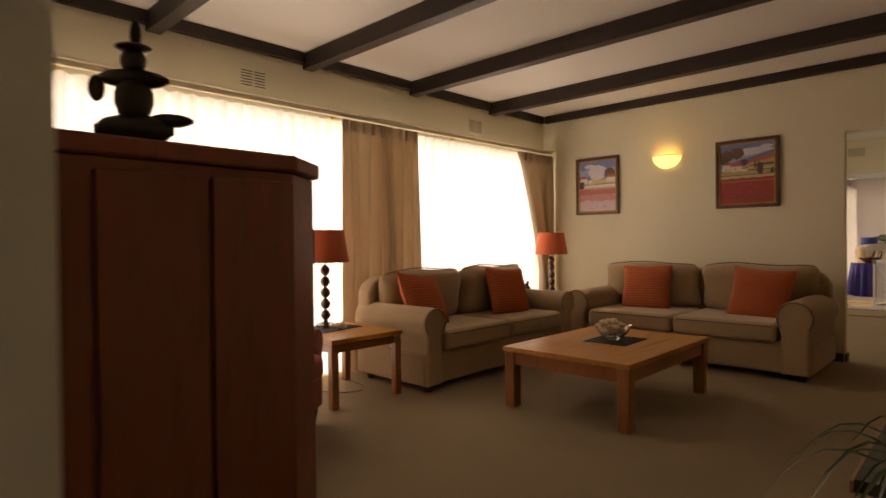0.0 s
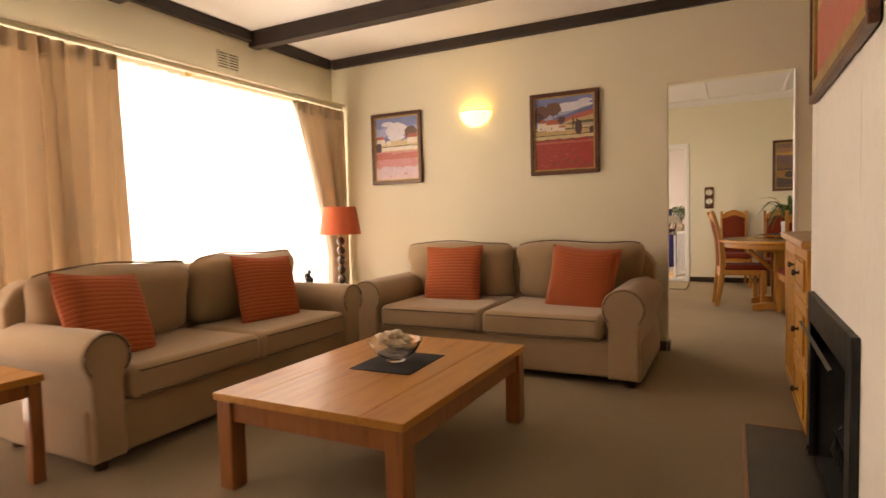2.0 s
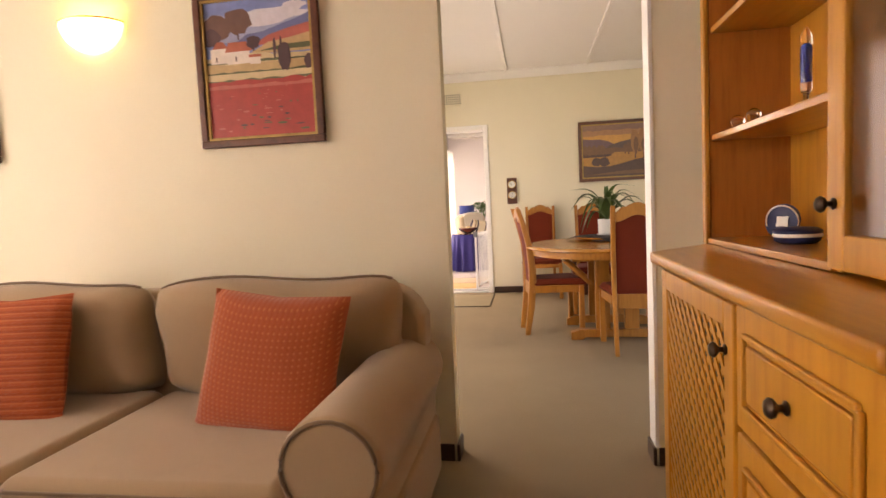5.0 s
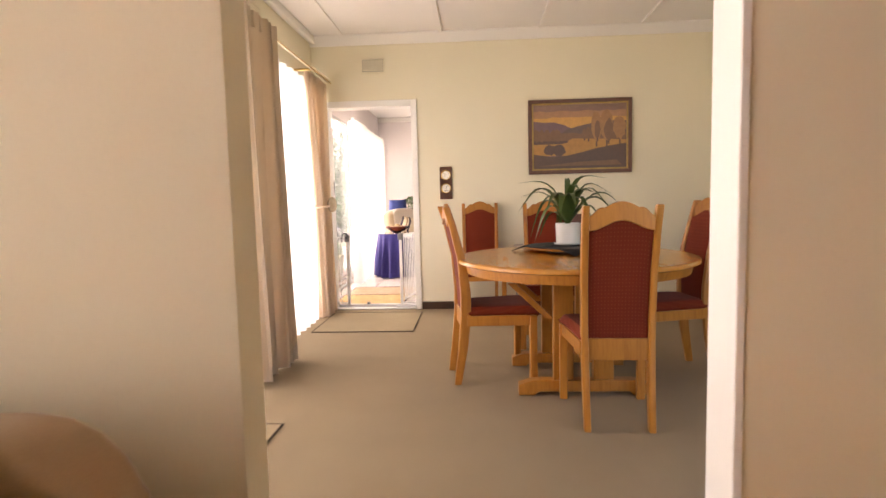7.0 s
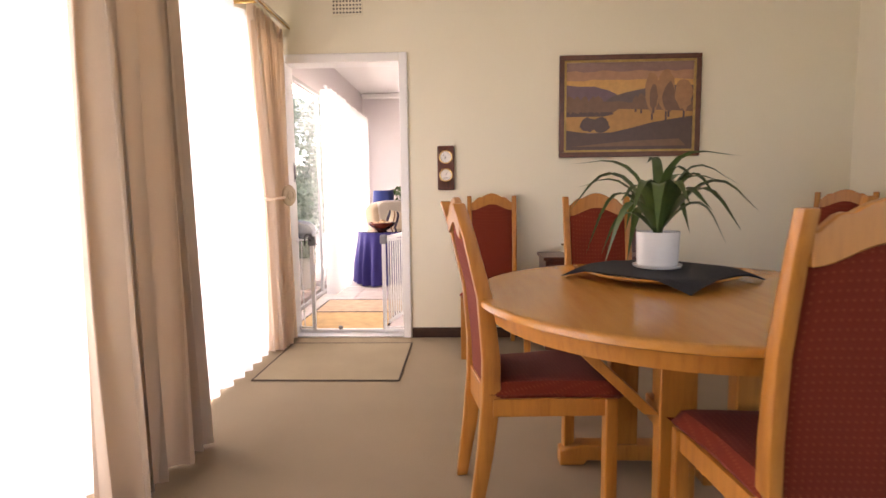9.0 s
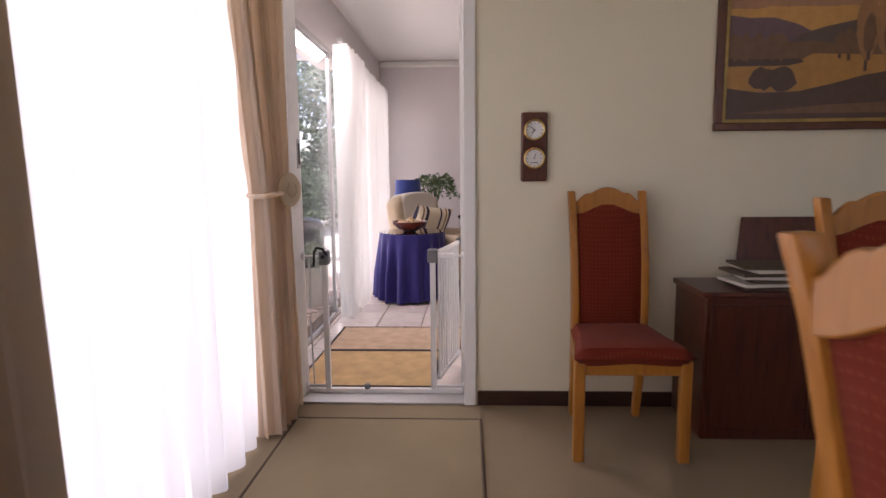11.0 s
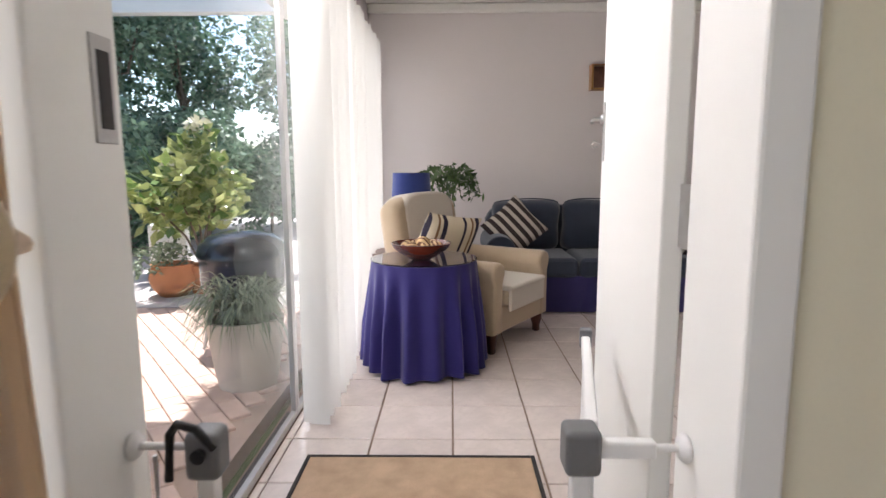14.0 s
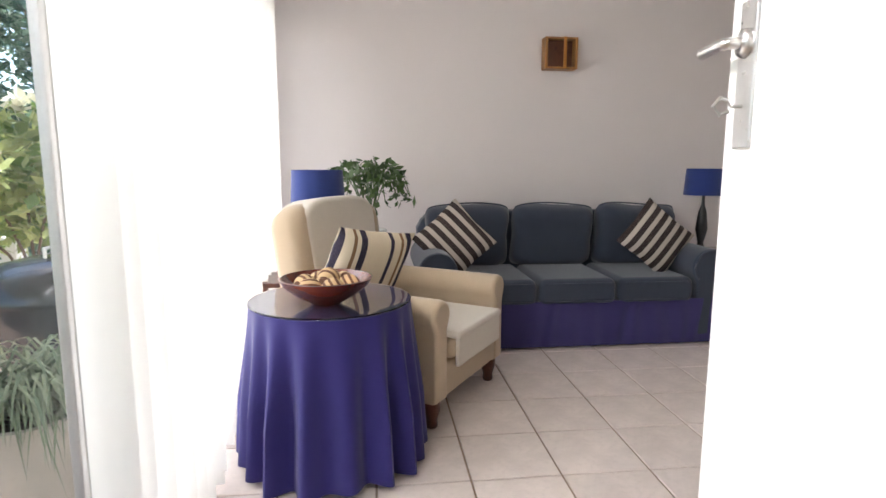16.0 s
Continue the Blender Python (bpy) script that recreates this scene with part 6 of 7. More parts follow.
# music cabinet with papers against the east wall
mc = thing("low_cabinet", "dark wooden cabinet with papers beside the wall chair", "cabinet", (0, 0, 0))
part("carcass", box(10.50, 10.85, -0.70, 0.16, 0.0, 0.62, 0.008), "mahogany", mc)
part("cabinet_top", box(10.485, 10.85, -0.715, 0.175, 0.62, 0.645, 0.006), "mahogany", mc)
part("cabinet_door", box(10.488, 10.50, -0.26, 0.14, 0.05, 0.59, 0.004), "mahogany", mc)
part("cabinet_door", box(10.488, 10.50, -0.68, -0.28, 0.05, 0.59, 0.004), "mahogany", mc)
part("music_rest", extruded([(0, 0), (0.50, 0), (0.44, 0.30), (0.06, 0.30)], 0.012, 0.002, m=pose(10.74, -0.06, 0.645, 0, 0, -90) @ pose(0, 0, 0, -16, 0, 0)), "mahogany", mc)
for i in range(7):
    tagged(part("paper_stack", box(-0.15, 0.15, -0.11, 0.11, 0, 0.013, 0.003), "paper" if i % 2 else "binding", None, "", False, pose(10.62, -0.16 + 0.03 * math.sin(i * 2.1), 0.646 + i * 0.0145, 0, 0, 90 + 7 * math.sin(i * 1.7))), "flat booklet in a pile on the cabinet", "booklet", "pile of booklets")

# small wall fittings
tagged(part("alarm_sensor", box(-0.03, 0.03, -0.045, 0.0, -0.05, 0.05, 0.012, 3), "china", None, "", True, pose(10.83, -1.99, 2.46, 0, 0, -45)), "small white corner alarm sensor", "sensor")


# curtains of the dining room
sheer("white floor-length sheer curtain glowing with daylight", Matrix.Translation((6.5, 2.06, 0.012)), 4.2, 2.2, 27, 0.05, 8)
curtain("curtain", "heavy beige pleated curtain hanging beside sheers", Matrix.Translation((8.42, 1.89, 0.012)), 0.62, 2.26, 6, 0.17, "curtain", seed=9)


def tied_far(z):
    tie = 1.05
    if z > tie:
        k = (z - tie) / (2.26 - tie)
        return (0.02 + 0.30 * (1 - k) ** 1.4, 0.98 - 0.05 * (1 - k))
    k = (tie - z) / tie
    return (0.32 + 0.02 * k, 0.93 + 0.05 * k)


tc = curtain("curtain", "pale beige curtain tied back beside the sunroom door", Matrix.Translation((10.23, 2.02, 0.012)), 0.61, 2.25, 10, 0.115, "curtain2", tied_far, 11)
part("tie_band", tube([(0.180, -0.045, 1.045), (0.21, -0.066, 1.05), (0.34, -0.070, 1.055), (0.52, -0.066, 1.058), (0.59, 0.0, 1.06), (0.52, 0.066, 1.06), (0.26, 0.062, 1.05), (0.180, 0.0, 1.045)], 0.010, 8, loop=True), "curtain2", tc, "fabric tie band")
hold = part("holdback_disc", lathe([(0.0, 0.0), (0.070, 0.0), (0.075, 0.009), (0.068, 0.017), (0.040, 0.021), (0.028, 0.019), (0.020, 0.024), (0.0, 0.025)], 36), "holdback", tc, "round cream wooden holdback", True, Matrix.Translation((0.385, -0.080, 1.068)) @ Matrix.Rotation(radians(-20), 4, "Z") @ Matrix.Rotation(radians(90), 4, "X"))
part("disc_ring", tube([(0.031 * math.cos(a), 0.031 * math.sin(a), 0.021) for a in np.linspace(0, 2 * math.pi, 25)[:-1]], 0.005, 6, loop=True), "holdback", hold)
rail = thing("curtain_rail", "thin cream curtain track above the dining window", "curtain rail", (0, 0, 0))
part("track", box(6.5, 10.84, 1.955, 1.985, 2.275, 2.30, 0.004), "wall", rail)
part("track_lip", tube([(6.5, 1.955, 2.272), (10.84, 1.955, 2.272)], 0.006, 6), "brass", rail)
for x in (7.2, 8.8, 10.3):
    part("bracket", box(x - 0.01, x + 0.01, 1.985, 2.148, 2.28, 2.30, 0.003), "brass", rail)


def rug(name, label, x0, x1, y0, y1, z, material, edge, bw, h=0.008):
    r = thing(name, label, "rug", (0, 0, 0))
    part("rug_field", box(x0 + bw, x1 - bw, y0 + bw, y1 - bw, z, z + h, 0.003), material, r)
    for b in ((x0, x1, y0, y0 + bw), (x0, x1, y1 - bw, y1), (x0, x0 + bw, y0 + bw, y1 - bw), (x1 - bw, x1, y0 + bw, y1 - bw)):
        part("edging", box(*b, z, z + h + 0.002, 0.003), edge, r)
    return r


rug("carpet_mat", "beige carpet mat with brown bound edge before the door", 9.85, 10.67, 1.09, 1.965, 0.001, "mat", "binding", 0.010)
rug("carpet_mat", "beige carpet mat with brown bound edge near the opening", 6.95, 7.88, 1.53, 2.0, 0.001, "mat", "binding", 0.010)

# ---------------------------------------------------------------- sunroom
rug("coir_mat", "tan coir doormat beside the sliding glass door", 11.06, 11.70, 1.33, 2.10, 0.001, "coir", "rug_edge", 0.012, 0.014)
rug("jute_rug", "woven jute rug with black edging on the tiles", 11.73, 12.32, 1.19, 2.10, 0.001, "jute", "rug_edge", 0.016, 0.008)

# pet gate standing open in the doorway
GX = 10.98
gt = thing("pet_gate", "white metal safety gate standing open in the doorway", "gate", (0, 0, 0))
part("floor_bar", box(GX - 0.015, GX + 0.015, 1.180, 1.992, 0.012, 0.038, 0.006), "whitemetal", gt)
for y in (1.885, 1.330):
    part("upright", box(GX - 0.014, GX + 0.014, y - 0.014, y + 0.014, 0.03, 0.765, 0.004), "whitemetal", gt)
for y0, reach, ax in ((1.9995, 0.10, 90), (1.1725, 0.145, -90)):
    for z in (0.735, 0.05):
        part("wall_cup", lathe([(0.020, 0), (0.022, 0.005), (0.017, 0.012), (0.006, 0.014), (0.006, reach)], 14, m=pose(GX, y0, z, ax, 0, 0)), "whitemetal", gt, "round wall cup on a threaded rod")
part("spacer_tube", box(GX - 0.012, GX + 0.012, 1.220, 1.317, 0.722, 0.748, 0.005), "whitemetal", gt)
part("latch", box(GX - 0.026, GX + 0.026, 1.859, 1.911, 0.690, 0.765, 0.012, 3), "greyplastic", gt, "grey plastic latch housing")
part("latch_pin", lathe([(0.010, 0), (0.011, 0.010), (0.004, 0.012)], 10, m=pose(GX - 0.026, 1.885, 0.735, 0, -90, 0)), "black", gt)
part("latch_lever", tube([(GX - 0.020, 1.867, 0.742), (GX - 0.030, 1.887, 0.776), (GX - 0.026, 1.915, 0.782), (GX - 0.014, 1.933, 0.760), (GX - 0.018, 1.937, 0.690)], 0.007, 8), "black", gt, "black latch lever")
part("hinge_cap", box(GX - 0.027, GX + 0.028, 1.303, 1.356, 0.700, 0.770, 0.010, 3), "greyplastic", gt, "grey plastic hinge cap")
part("foot_cap", lathe([(0.016, 0), (0.018, 0.02), (0.01, 0.026)], 12, m=Matrix.Translation((GX, 1.68, 0.034))), "greyplastic", gt)
part("tension_wire", tube([(GX, 1.965, 0.72), (GX + 0.006, 1.970, 0.4), (GX, 1.960, 0.05)], 0.004, 6), "whitemetal", gt)
gp = part("gate_panel", box(0.0, 0.47, -0.010, 0.010, 0.735, 0.760, 0.005), "whitemetal", gt, "swinging gate panel", True, pose(GX + 0.035, 1.305, 0, 0, 0, -12))
part("bottom_bar", box(0.0, 0.47, -0.010, 0.010, 0.07, 0.095, 0.005), "whitemetal", gp)
for i in range(9):
    part("gate_bar", tube([(0.015 + i * 0.054, 0, 0.085), (0.015 + i * 0.054, 0, 0.745)], 0.0065, 8), "whitemetal", gp)
part("end_cap", box(0.455, 0.485, -0.014, 0.014, 0.73, 0.775, 0.005), "greyplastic", gp, "grey plastic end cap")

# vertical blinds
def blind(label, x0, x1, step, y, z1, angles, seed):
    b = thing("vertical_blind", label, "blind", (0, 0, 0), 0, "vertical blinds")
    part("headrail", box(x0 - 0.03, x1 + 0.03, y - 0.02, y + 0.02, z1, z1 + 0.03, 0.004), "whitemetal", b)
    rnd = random.Random(seed)
    n = int((x1 - x0) / step)
    first_v = None
    for i in range(n + 1):
        a = angles + rnd.uniform(-11, 11)
        m = pose(x0 + i * step, y + rnd.uniform(-0.010, 0.010), 0.02, 0, 0, a)
        if first_v is None:
            bm = bmesh.new()
            k = 8
            rows = []
            for z in (0, z1 - 0.03):
                rows.append([bm.verts.new((-0.0635 + 0.127 * q / k, 0.010 * (1 - (2 * q / k - 1) ** 2), z)) for q in range(k + 1)])
            for q in range(k):
                bm.faces.new((rows[0][q], rows[0][q + 1], rows[1][q + 1], rows[1][q]))
            first_v = part("vane", bm, "vane", b, "", True, m)
        else:
            again(first_v, m)
    return b


blind("white fabric vertical blinds, vanes turned open", 12.58, 13.36, 0.090, 2.12, 2.16, 84, 3)
blind("white fabric vertical blinds by the far window", 13.52, 15.0, 0.090, 2.15, 2.16, 74, 4)

# round table with cloth and glass
rt = thing("round_table", "round occasional table under an indigo cloth", "table", (13.43, 1.68, 0))
part("table_column", lathe([(0.16, 0.0), (0.16, 0.02), (0.03, 0.05), (0.03, 0.58), (0.20, 0.60), (0.30, 0.605), (0.30, 0.62), (0.0, 0.62)], 24), "darkwood", rt)
cl = thing("tablecloth", "indigo floor-length cloth hanging in deep folds", "tablecloth", (13.43, 1.68, 0))
bm = bmesh.new()
n, rows = 216, 16
R = 0.305
rnd = random.Random(3)
ph = rnd.uniform(0, 6)
rings = []
for j in range(rows + 1):
    k = j / rows
    ring = []
    for i in range(n):
        a = 2 * math.pi * i / n
        f = math.sin(17 * a + ph + 0.8 * math.sin(3 * a)) * (0.75 + 0.3 * math.sin(5 * a + 1))
        r = R + 0.045 * k + (0.040 * min(1, k * 1.6)) * f
        ring.append(bm.verts.new((r * math.cos(a), r * math.sin(a), 0.628 - 0.608 * k + (0.008 * math.sin(4 * a) if j == rows else 0))))
    rings.append(ring)
for a, b in zip(rings, rings[1:]):
    for i in range(n):
        bm.faces.new((a[i], a[(i + 1) % n], b[(i + 1) % n], b[i]))
bm.faces.new(rings[0])
part("cloth", bm, "purple", cl)
tagged(part("glass_sheet", lathe([(0.300, 0.0), (0.308, 0.003), (0.306, 0.007), (0.0, 0.007)], 64), "glass", None, "", True, Matrix.Translation((13.43, 1.68, 0.6295))), "round glass sheet on the indigo cloth", "glass sheet")
tagged(part("wooden_bowl", lathe([(0.05, 0.0), (0.06, 0.008), (0.11, 0.035), (0.155, 0.072), (0.170, 0.098), (0.163, 0.100), (0.146, 0.074), (0.10, 0.042), (0.04, 0.018), (0.0, 0.016)], 40), "redbowl", None, "", True, Matrix.Translation((13.34, 1.69, 0.637))), "dark red turned wooden bowl on the glass top", "bowl")
for i, (dx, dy, dz) in enumerate(((-0.07, 0.05, 0.06), (0.0, 0.075, 0.062), (0.065, 0.03, 0.06), (-0.075, -0.03, 0.06), (0.0, -0.01, 0.085), (0.05, -0.06, 0.06), (-0.02, -0.085, 0.062))):
    tagged(part("wicker_ball", lathe([(0.003, -0.042)] + [(0.042 * math.sin(math.pi * k / 10), -0.042 * math.cos(math.pi * k / 10)) for k in range(1, 10)] + [(0.003, 0.042)], 18), "wicker_ball", None, "", True, Matrix.Translation((13.34 + dx, 1.69 + dy, 0.645 + dz)) @ Euler((i * 0.7, 0.5 + i, 0)).to_matrix().to_4x4()), "striped brown and cream decorative ball in the bowl", "ball", "balls in the wooden bowl")

# cream armchair
ca = thing("armchair", "cream wing-less armchair with white ribbed throws", "armchair", (14.02, 1.32, 0), 146)
part("base", box(-0.37, 0.37, -0.40, 0.32, 0.13, 0.30, 0.02, 3), "cream", ca)
part("seat_cushion", box(-0.262, 0.262, -0.34, 0.35, 0.295, 0.40, 0.04, 4), "cream", ca)
part("seat_throw", box(-0.245, 0.245, -0.30, 0.372, 0.390, 0.425, 0.016, 4), "throw", ca, "white ribbed seat cover")
part("throw_flap", box(-0.240, 0.240, 0.346, 0.366, 0.265, 0.412, 0.009, 3), "throw", ca, "white ribbed seat cover")


def chair_back(half, foot, shoulder, rise):
    arc = [(half * math.copysign(abs(math.cos(a)) ** 0.55, math.cos(a)), shoulder + rise * math.sin(a) ** 0.7) for a in np.linspace(0.05, math.pi - 0.05, 17)]
    return [(-half + 0.02, foot), (half - 0.02, foot)] + arc


part("backrest", extruded(chair_back(0.365, 0.15, 0.80, 0.155), 0.19, 0.06, m=pose(0, -0.50, 0, 8, 0, 0)), "cream", ca)
part("back_throw", extruded(chair_back(0.29, 0.43, 0.82, 0.147), 0.212, 0.03, m=pose(0, -0.511, 0, 8, 0, 0)), "throw", ca, "white ribbed throw over the back")
ap = [(-0.05, 0.13), (0.05, 0.13), (0.05, 0.44)] + [(0.078 * math.cos(a), 0.51 + 0.07 * math.sin(a)) for a in np.linspace(-0.5, math.pi + 0.5, 12)] + [(-0.05, 0.44)]
for sx in (-1, 1):
    part("arm", extruded(ap, 0.74, 0.022, m=Matrix.Translation((sx * 0.322, -0.41, 0))), "cream", ca)
    for sy in (-0.37, 0.27):
        part("foot", lathe([(0.022, 0.0), (0.028, 0.01), (0.026, 0.04), (0.040, 0.09), (0.042, 0.135)], 14, m=Matrix.Translation((sx * 0.317, sy, 0))), "mahogany", ca, "dark turned wooden foot")
tagged(part("throw_cushion", puffed(0.46, 0.38, 0.15, 3.2, 16, 0.5), "stripe1", None, "", True, pose(14.00, 1.555, 0.665, 0, 0, 124) @ pose(0, 0, 0, 66, 0, 0) @ pose(0, 0, 0, 0, 0, 9)), "cream cushion with dark stripes on the armchair", "cushion", "striped cushions")

sofa("sofa", "slate-blue three-seat sofa with indigo skirt", (15.0, 0.255, 0), 90, 2.0, 0.84, 3, "slate_sofa", "slate_sofa", 0.42, 0.86, 0.62, 0.24, "skirt_blue")
for y, roll, lab in ((1.0, 42, "dark and cream striped cushion on slate sofa"), (-0.38, -42, "dark and cream striped cushion leaning on sofa arm")):
    m = Matrix.Translation((14.88, y, 0.66)) @ Matrix.Rotation(radians(270), 4, "Z") @ Matrix.Rotation(radians(72), 4, "X") @ Matrix.Rotation(radians(roll), 4, "Z")
    tagged(part("throw_cushion", puffed(0.40, 0.40, 0.14, 3.2, 16, 0.5), "stripe2", None, "", True, m), lab, "cushion", "striped cushions")


def plain_lamp(label, x, y, z, r0, r1, h, stem):
    t = thing("table_lamp", label, "lamp", (x, y, z), 0, "blue lamps")
    part("lamp_base", lathe([(0.06, 0.0), (0.062, 0.01), (0.03, 0.03), (0.020, 0.06), (0.042, stem * 0.4), (0.030, stem * 0.7), (0.012, stem * 0.85), (0.010, stem + 0.05)], 20), "carving", t, "dark carved wooden base")
    lampshade(r0, r1, h, stem + 0.01, "shade_blue", t)


for x, y, lab in ((14.45, 1.93, "small dark side table behind the armchair"), (15.15, -0.945, "small dark side table beside the sofa")):
    t = thing("side_table", lab, "table", (x, y, 0), 0, "dark side tables")
    part("tabletop", box(-0.19, 0.19, -0.19, 0.19, 0.50, 0.525, 0.005), "mahogany", t)
    for sx in (-1, 1):
        for sy in (-1, 1):
            part("leg", box(sx * 0.165 - 0.018, sx * 0.165 + 0.018, sy * 0.165 - 0.018, sy * 0.165 + 0.018, 0, 0.50, 0.004), "mahogany", t)
plain_lamp("lamp with navy drum shade behind the armchair", 14.45, 1.82, 0.525, 0.150, 0.138, 0.22, 0.36)
plain_lamp("lamp with navy drum shade and carved base", 15.15, -0.87, 0.525, 0.140, 0.128, 0.19, 0.40)

ws = thing("wall_light", "square wooden wall light box, unlit", "wall light", (15.438, 0.17, 1.94), 0)
bm = bmesh.new()
for b in ((-0.10, -0.002, -0.12, -0.10, -0.11, 0.11), (-0.10, -0.002, 0.10, 0.12, -0.11, 0.11), (-0.10, -0.002, -0.10, 0.10, -0.11, -0.095), (-0.10, -0.002, -0.10, 0.10, 0.095, 0.11)):
    box(*b, 0.003, bm=bm)
part("wooden_box", bm, "amber_shade", ws)
part("front_bar", box(-0.112, -0.10, -0.035, -0.012, -0.11, 0.11, 0.003), "honey", ws, "pale wooden upright bar")
# dark panel gives the open box its shaded inside by colour
part("shade_panel", box(-0.03, -0.024, -0.10, 0.10, -0.095, 0.095), "frame_wood", ws, "dark panel standing in for the box's shaded inside", False)

# bushy plant behind the lamp
bp = thing("indoor_plant", "leafy green weeping plant in a pot", "plant", (14.85, 1.55, 0))
part("stand", lathe([(0.13, 0.0), (0.13, 0.02), (0.02, 0.04), (0.02, 0.52), (0.12, 0.54), (0.12, 0.56)], 16), "darkwood", bp)
part("pot", lathe([(0.08, 0.56), (0.10, 0.66), (0.115, 0.74), (0.105, 0.74), (0.09, 0.70), (0.0, 0.70)], 20), "china", bp)
rnd = random.Random(21)
for i in range(22):
    a = rnd.uniform(0, 2 * math.pi)
    L = rnd.uniform(0.18, 0.36)
    pts = [(L * s * math.cos(a), L * s * math.sin(a), 0.72 + 0.52 * math.sin(min(1, s * 1.1) * 1.9) * rnd.uniform(0.85, 1.0) - 0.22 * s ** 3) for s in np.linspace(0, 1, 8)]
    br = part("twig", tube(pts, 0.003, 5), "leaf_dark", bp)
    v, f = leaf_cloud([(pts[k], 0.045) for k in range(3, 8)], 15, 0.034, 100 + i, 1.9, 0.5)
    meshed("leaves", v, f, "leaf_dark", br)

# ---------------------------------------------------------------- garden
setting("ground", box(-300, 300, -300, 300, -0.22, -0.105), "lawn", "shaded dry lawn and soil under trees", "ground")
setting("paving", box(9.0, 19.5, 2.42, 5.9, -0.12, -0.028), "sand", "sandy bed under the clay pavers", "paving")
setting("paving_far", box(14.9, 24.0, 2.42, 7.6, -0.10, -0.022), "slab", "pale grey concrete garden paving", "paving")
setting("wall_outside", box(15.6, 24.0, 2.30, 2.42, 0, 3.9), "outer", "white plastered outer house wall", "wall")
setting("roof_overhang", box(9.0, 13.6, 2.42, 5.2, 2.46, 2.58), "outer", "white boarded patio roof", "roof")
# stands in for the roof's white edge, set far back to hide its shadow
setting("patio_beam", box(17.45, 17.62, 2.42, 8.3, 3.06, 3.75, 0.01), "outer", "deep white beam standing in for the patio roof's edge", "beam")
# added support for that beam, kept out of sight among the trees
setting("patio_pier", box(17.42, 17.65, 8.3, 8.52, -0.1, 3.75, 0.01), "outer", "added white pier under the stand-in beam, hidden by trees", "pier")
# eave out of view, its reach chosen to block sun from the windows
setting("roof_eave", box(13.6, 16.0, 2.42, 3.15, 2.60, 2.72), "outer", "unseen white boarded eave, sized to shade the windows", "roof")
setting("garden_wall", box(12.0, 26.0, 8.6, 8.8, -0.1, 2.2), "boundary", "plastered garden boundary wall behind trees", "wall")
pav = bpy.data.objects["paving"]


def tree(label, x, y, h, clumps, count, size, seed, material="leaf_tree", group="garden trees"):
    t = thing("tree", label, "tree", (x, y, -0.03), 0, group)
    rnd = random.Random(seed)
    top = (rnd.uniform(-0.2, 0.2), rnd.uniform(-0.2, 0.2), h * 0.7)
    part("trunk", tube([(0, 0, 0), (0.05, 0.03, h * 0.25), (top[0] * 0.6, top[1] * 0.6, h * 0.5), top], lambda s: 0.11 * (1 - 0.7 * s), 8), "bark", t)
    for i in range(6):
        (cx, cy, cz), r = clumps[i % len(clumps)]
        part("limb", tube([(0.02, 0.02, h * (0.22 + 0.06 * i)), (cx * 0.5, cy * 0.5, (h * 0.3 + cz) / 2), (cx * 0.9, cy * 0.9, cz)], lambda s: 0.04 * (1 - 0.75 * s), 6), "bark", t)
    v, f = leaf_cloud(clumps, count, size, seed)
    meshed("crown", v, f, material, t)
    return t


def clumps_of(seed, n, rx, ry, z0, z1, r0, r1):
    rnd = random.Random(seed)
    return [((rnd.uniform(-rx, rx), rnd.uniform(-ry, ry), rnd.uniform(z0, z1)), rnd.uniform(r0, r1)) for _ in range(n)]


for k, (x, y, h, z0) in enumerate(((15.2, 7.6, 4.6, 0.5), (17.2, 7.3, 5.2, 0.4), (19.2, 7.0, 5.0, 0.4), (21.4, 6.6, 4.8, 0.4), (13.2, 8.0, 4.6, 0.6), (18.4, 8.4, 6.0, 1.0), (22.5, 4.6, 4.8, 0.4))):
    tree("tall leafy garden tree with dense drooping foliage", x, y, h, clumps_of(k + 1, 22, 1.15, 0.8, z0, h, 0.35, 0.8), 10000, 0.085, k + 5)

for k, (x, y) in enumerate(((14.6, 6.5), (16.2, 6.2), (17.8, 5.9), (19.4, 5.5), (20.8, 4.9), (13.0, 7.0))):
    t = thing("shrub", "dense dark green garden shrub", "shrub", (x, y, -0.03), 0, "garden shrubs")
    part("stem", tube([(0, 0, 0), (0.05, 0.02, 0.5), (0.0, 0.05, 1.0)], 0.035, 6), "bark", t)
    v, f = leaf_cloud(clumps_of(k + 60, 14, 0.85, 0.5, 0.25, 1.7, 0.25, 0.5), 3600, 0.07, k + 70)
    meshed("crown", v, f, "leaf_tree", t)


def garden_pot(name, label, x, y, prof, material):
    t = thing(name, label, "plant", (x, y, -0.022))
    part("pot", lathe(prof, 26), material, t)
    part("soil", lathe([(prof[3][0] * 0.9, prof[3][1] - 0.03), (0.0, prof[3][1] - 0.02)], 18), "soil", t)
    return t


p1 = garden_pot("potted_plant", "round terracotta pot with trailing green plant", 15.38, 4.13, [(0.12, 0), (0.19, 0.09), (0.215, 0.17), (0.18, 0.28), (0.19, 0.30), (0.165, 0.30), (0.15, 0.26), (0.0, 0.25)], "terracotta")
v, f = leaf_cloud([((0.0, 0, 0.36), 0.16), ((-0.2, 0.12, 0.36), 0.13), ((-0.3, 0.25, 0.28), 0.10), ((0.1, 0.1, 0.40), 0.1)], 420, 0.035, 31)
meshed("foliage", v, f, "leaf_grey", p1)
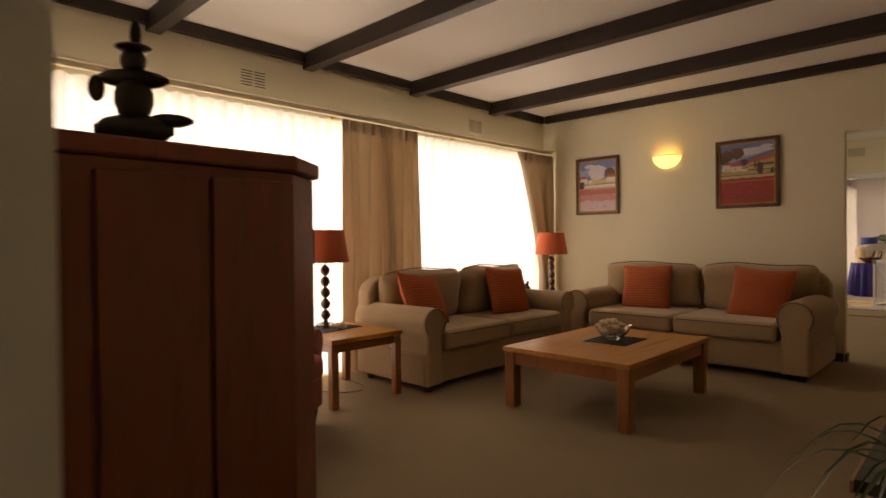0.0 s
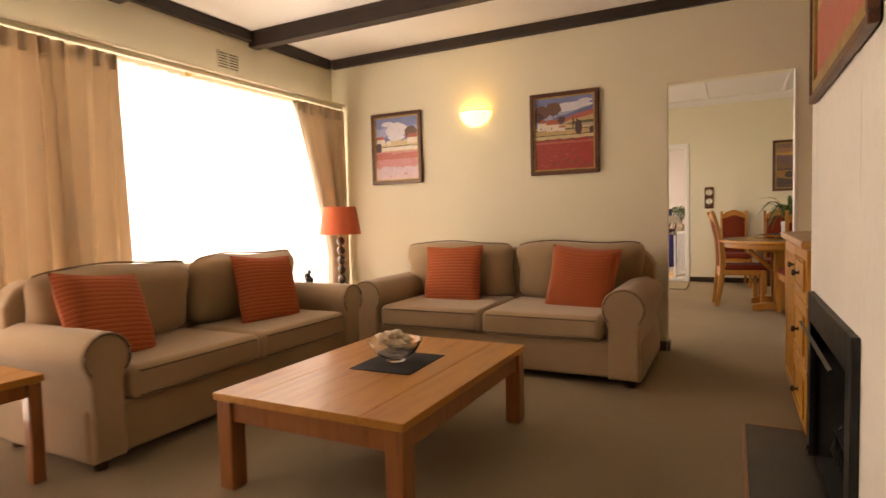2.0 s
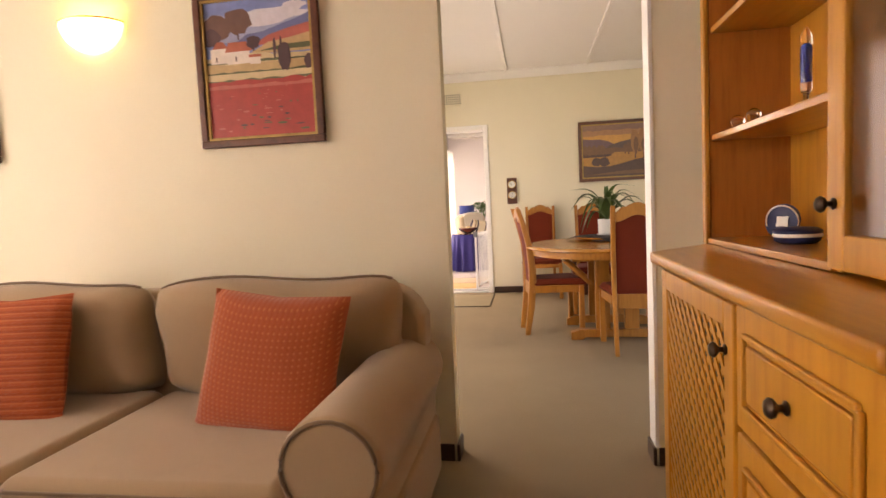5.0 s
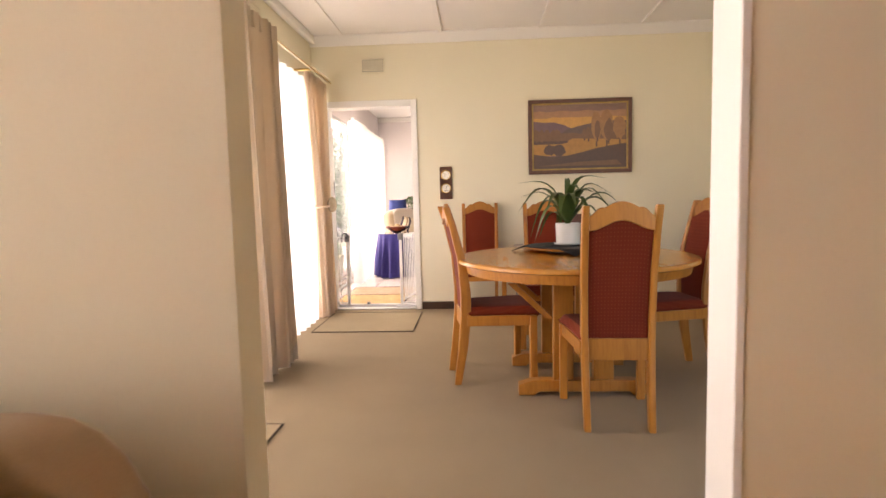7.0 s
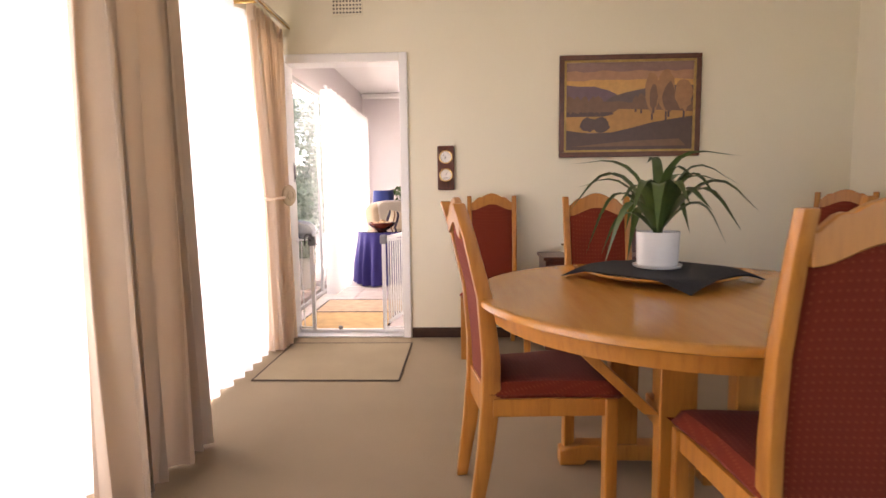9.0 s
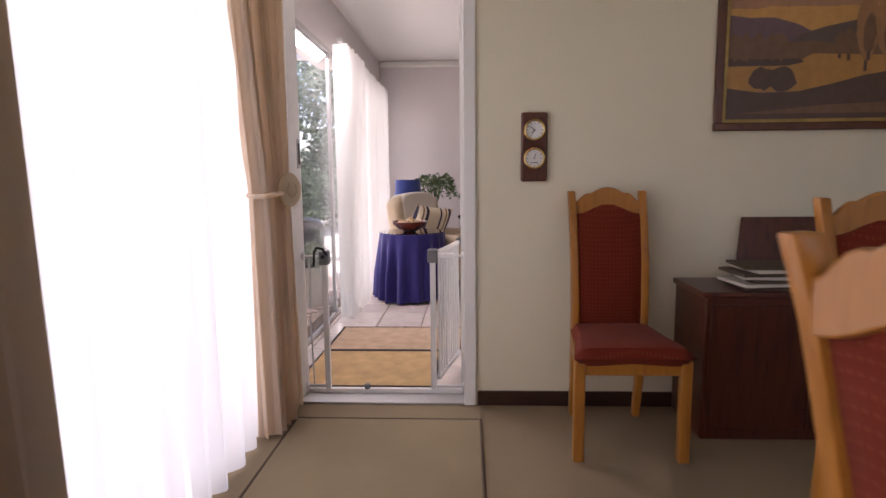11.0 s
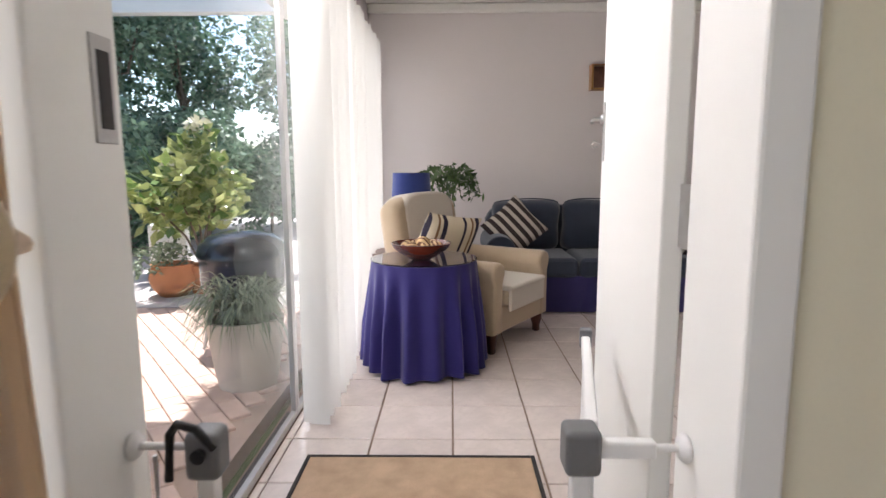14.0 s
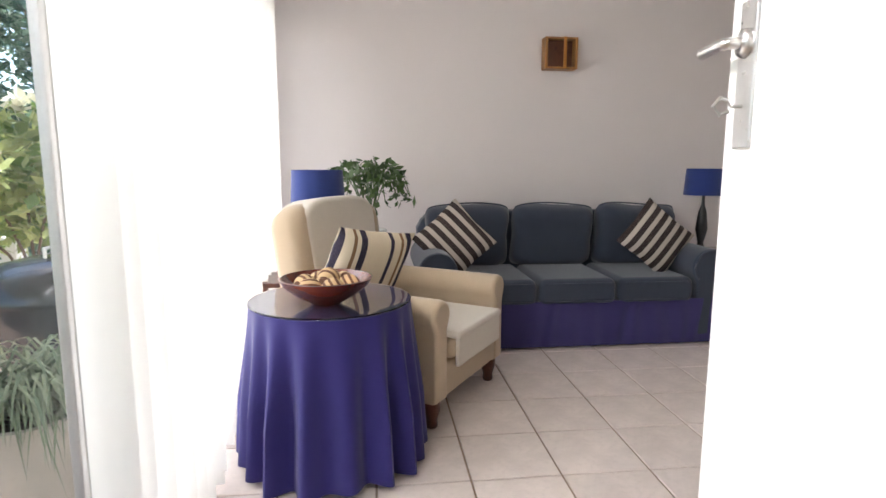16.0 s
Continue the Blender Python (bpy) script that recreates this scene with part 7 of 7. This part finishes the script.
p2 = garden_pot("potted_plant", "tall variegated shrub in terracotta pot", 15.52, 3.90, [(0.11, 0), (0.15, 0.14), (0.17, 0.24), (0.165, 0.27), (0.15, 0.27), (0.14, 0.24), (0.0, 0.23), (0.0, 0.22)], "terracotta")
for i, q in enumerate(((0.05, 0.05, 1.15), (-0.18, 0.12, 1.0), (0.22, -0.1, 0.95), (-0.05, -0.12, 0.8), (-0.35, 0.35, 0.95))):
    part("stem", tube([(0, 0, 0.22), (q[0] * 0.3, q[1] * 0.3, 0.55), q], 0.010, 6), "bark", p2)
v, f = leaf_cloud([((0.05, 0.05, 1.2), 0.24), ((-0.2, 0.12, 1.05), 0.22), ((0.25, -0.12, 1.0), 0.24), ((-0.05, -0.15, 0.82), 0.22), ((-0.45, 0.45, 1.0), 0.13), ((0.1, 0.2, 0.7), 0.2), ((0.0, 0.0, 1.45), 0.14), ((-0.35, 0.2, 0.8), 0.16), ((0.35, 0.1, 0.75), 0.16)], 900, 0.085, 32)
meshed("foliage", v, f, "leaf_var", p2)
v, f = leaf_cloud([((0.0, 0.0, 1.58), 0.07), ((0.2, -0.1, 1.28), 0.05), ((-0.25, 0.1, 1.22), 0.05)], 60, 0.06, 36)
meshed("flowers", v, f, "petal", p2, "clusters of creamy white petals")
p3 = garden_pot("potted_plant", "pale stone tub with bushy grey-green plant", 13.15, 2.635, [(0.15, 0), (0.17, 0.10), (0.20, 0.34), (0.205, 0.38), (0.18, 0.38), (0.17, 0.35), (0.0, 0.34), (0.0, 0.33)], "stonepot")
rnd = random.Random(33)
bm = bmesh.new()
for i in range(420):
    strap_leaf(rnd.uniform(0.20, 0.42), 0.011, rnd.uniform(0.05, 0.20), rnd.uniform(0.3, 1.2), bm=bm, m=pose(rnd.uniform(-0.1, 0.1), rnd.uniform(-0.1, 0.1), 0.36 + rnd.uniform(0, 0.10), 0, 0, rnd.uniform(0, 360)), steps=4)
part("foliage", bm, "leaf_grey", p3)
ck = thing("spiky_plant", "spiky green yucca behind the pots", "plant", (16.4, 4.7, -0.022))
part("trunk", tube([(0, 0, 0), (0.02, 0, 0.4), (0.0, 0.02, 0.8)], 0.05, 8), "bark", ck)
bm = bmesh.new()
for i in range(70):
    strap_leaf(rnd.uniform(0.45, 0.7), 0.035, 0.1, rnd.uniform(0.0, 0.35), bm=bm, m=pose(0, 0, 0.8 + rnd.uniform(-0.1, 0.1), 0, rnd.uniform(-75, 5), rnd.uniform(0, 360)), steps=4)
part("leaves", bm, "leaf_dark", ck)
tagged(part("white_box", box(-0.22, 0.22, -0.17, 0.17, 0, 0.62, 0.012), "outer", None, "", True, pose(16.0, 4.45, -0.022, 0, 0, 20)), "white painted garden box behind the pots", "box")
kt = thing("kettle_barbecue", "black kettle barbecue with domed lid on the patio", "barbecue", (13.86, 2.90, -0.022))
part("kettle_bowl", lathe([(0.10, 0.30), (0.22, 0.33), (0.265, 0.42), (0.27, 0.60), (0.26, 0.60), (0.0, 0.55)], 32), "kettle", kt)
part("lid", lathe([(0.280, 0.600), (0.285, 0.62), (0.265, 0.69), (0.20, 0.745), (0.10, 0.768), (0.0, 0.772)], 32), "kettle", kt)
part("lid_handle", tube([(-0.05, 0, 0.768), (-0.05, 0, 0.81), (0.05, 0, 0.81), (0.05, 0, 0.768)], 0.008, 6), "steel", kt)
for i in range(3):
    a = 2.1 * i
    part("leg", tube([(0.16 * math.cos(a), 0.16 * math.sin(a), 0.48), (0.27 * math.cos(a), 0.27 * math.sin(a), 0.0)], 0.011, 8), "alu", kt)

# ---------------------------------------------------------------- floor tiles and pavers
for i in range(-5, 8):
    for j in range(-9, 4):
        x, y = 12.82 + TILE * (i + 0.5), 1.17 + TILE * (j + 0.5)
        x0, x1, y0, y1 = x - TILE / 2, x + TILE / 2, y - TILE / 2, y + TILE / 2
        if x1 <= XD + 0.02 or x0 >= 15.44 or y1 <= -2.05 or y0 >= 2.24:
            continue
        x0, x1, y0, y1 = max(x0, XD + 0.02), min(x1, 15.44), max(y0, -2.05), min(y1, 2.235)
        o = new("tile", tile_mesh)
        o.parent = sun_floor
        o.matrix_basis = Matrix.Translation(((x0 + x1) / 2, (y0 + y1) / 2, 0.0)) @ Matrix.Diagonal(((x1 - x0) / TILE, (y1 - y0) / TILE, 1, 1))

paver = chamfered("paver", 0.214, 0.104, 0.05, 0.004, "patio")
rest_v, rest_f = [], []
made = 0
spots = []
ang = radians(38)
for i in range(-40, 40):
    for j in range(-60, 60):
        u, v = (i + 0.5 * (j % 2)) * 0.22, j * 0.11
        x, y = 12.6 + u * math.cos(ang) - v * math.sin(ang), 3.4 + u * math.sin(ang) + v * math.cos(ang)
        if 10.2 < x < 14.85 and 2.53 < y < 5.8:
            spots.append((math.hypot(x - 12.6, y - 2.6), x, y))
spots.sort()
for k, (_, x, y) in enumerate(spots):
    m = pose(x, y, -0.012, 0, 0, 38)
    if k < 300:
        o = new("paver", paver)
        o.parent, o.matrix_basis = pav, m
    else:
        i0 = len(rest_v)
        rest_v += [tuple(m @ q.co) for q in paver.vertices]
        rest_f += [tuple(i0 + q for q in p.vertices) for p in paver.polygons]
tagged(meshed("pavers", rest_v, rest_f, "patio", pav), "", "", "", "stuff")
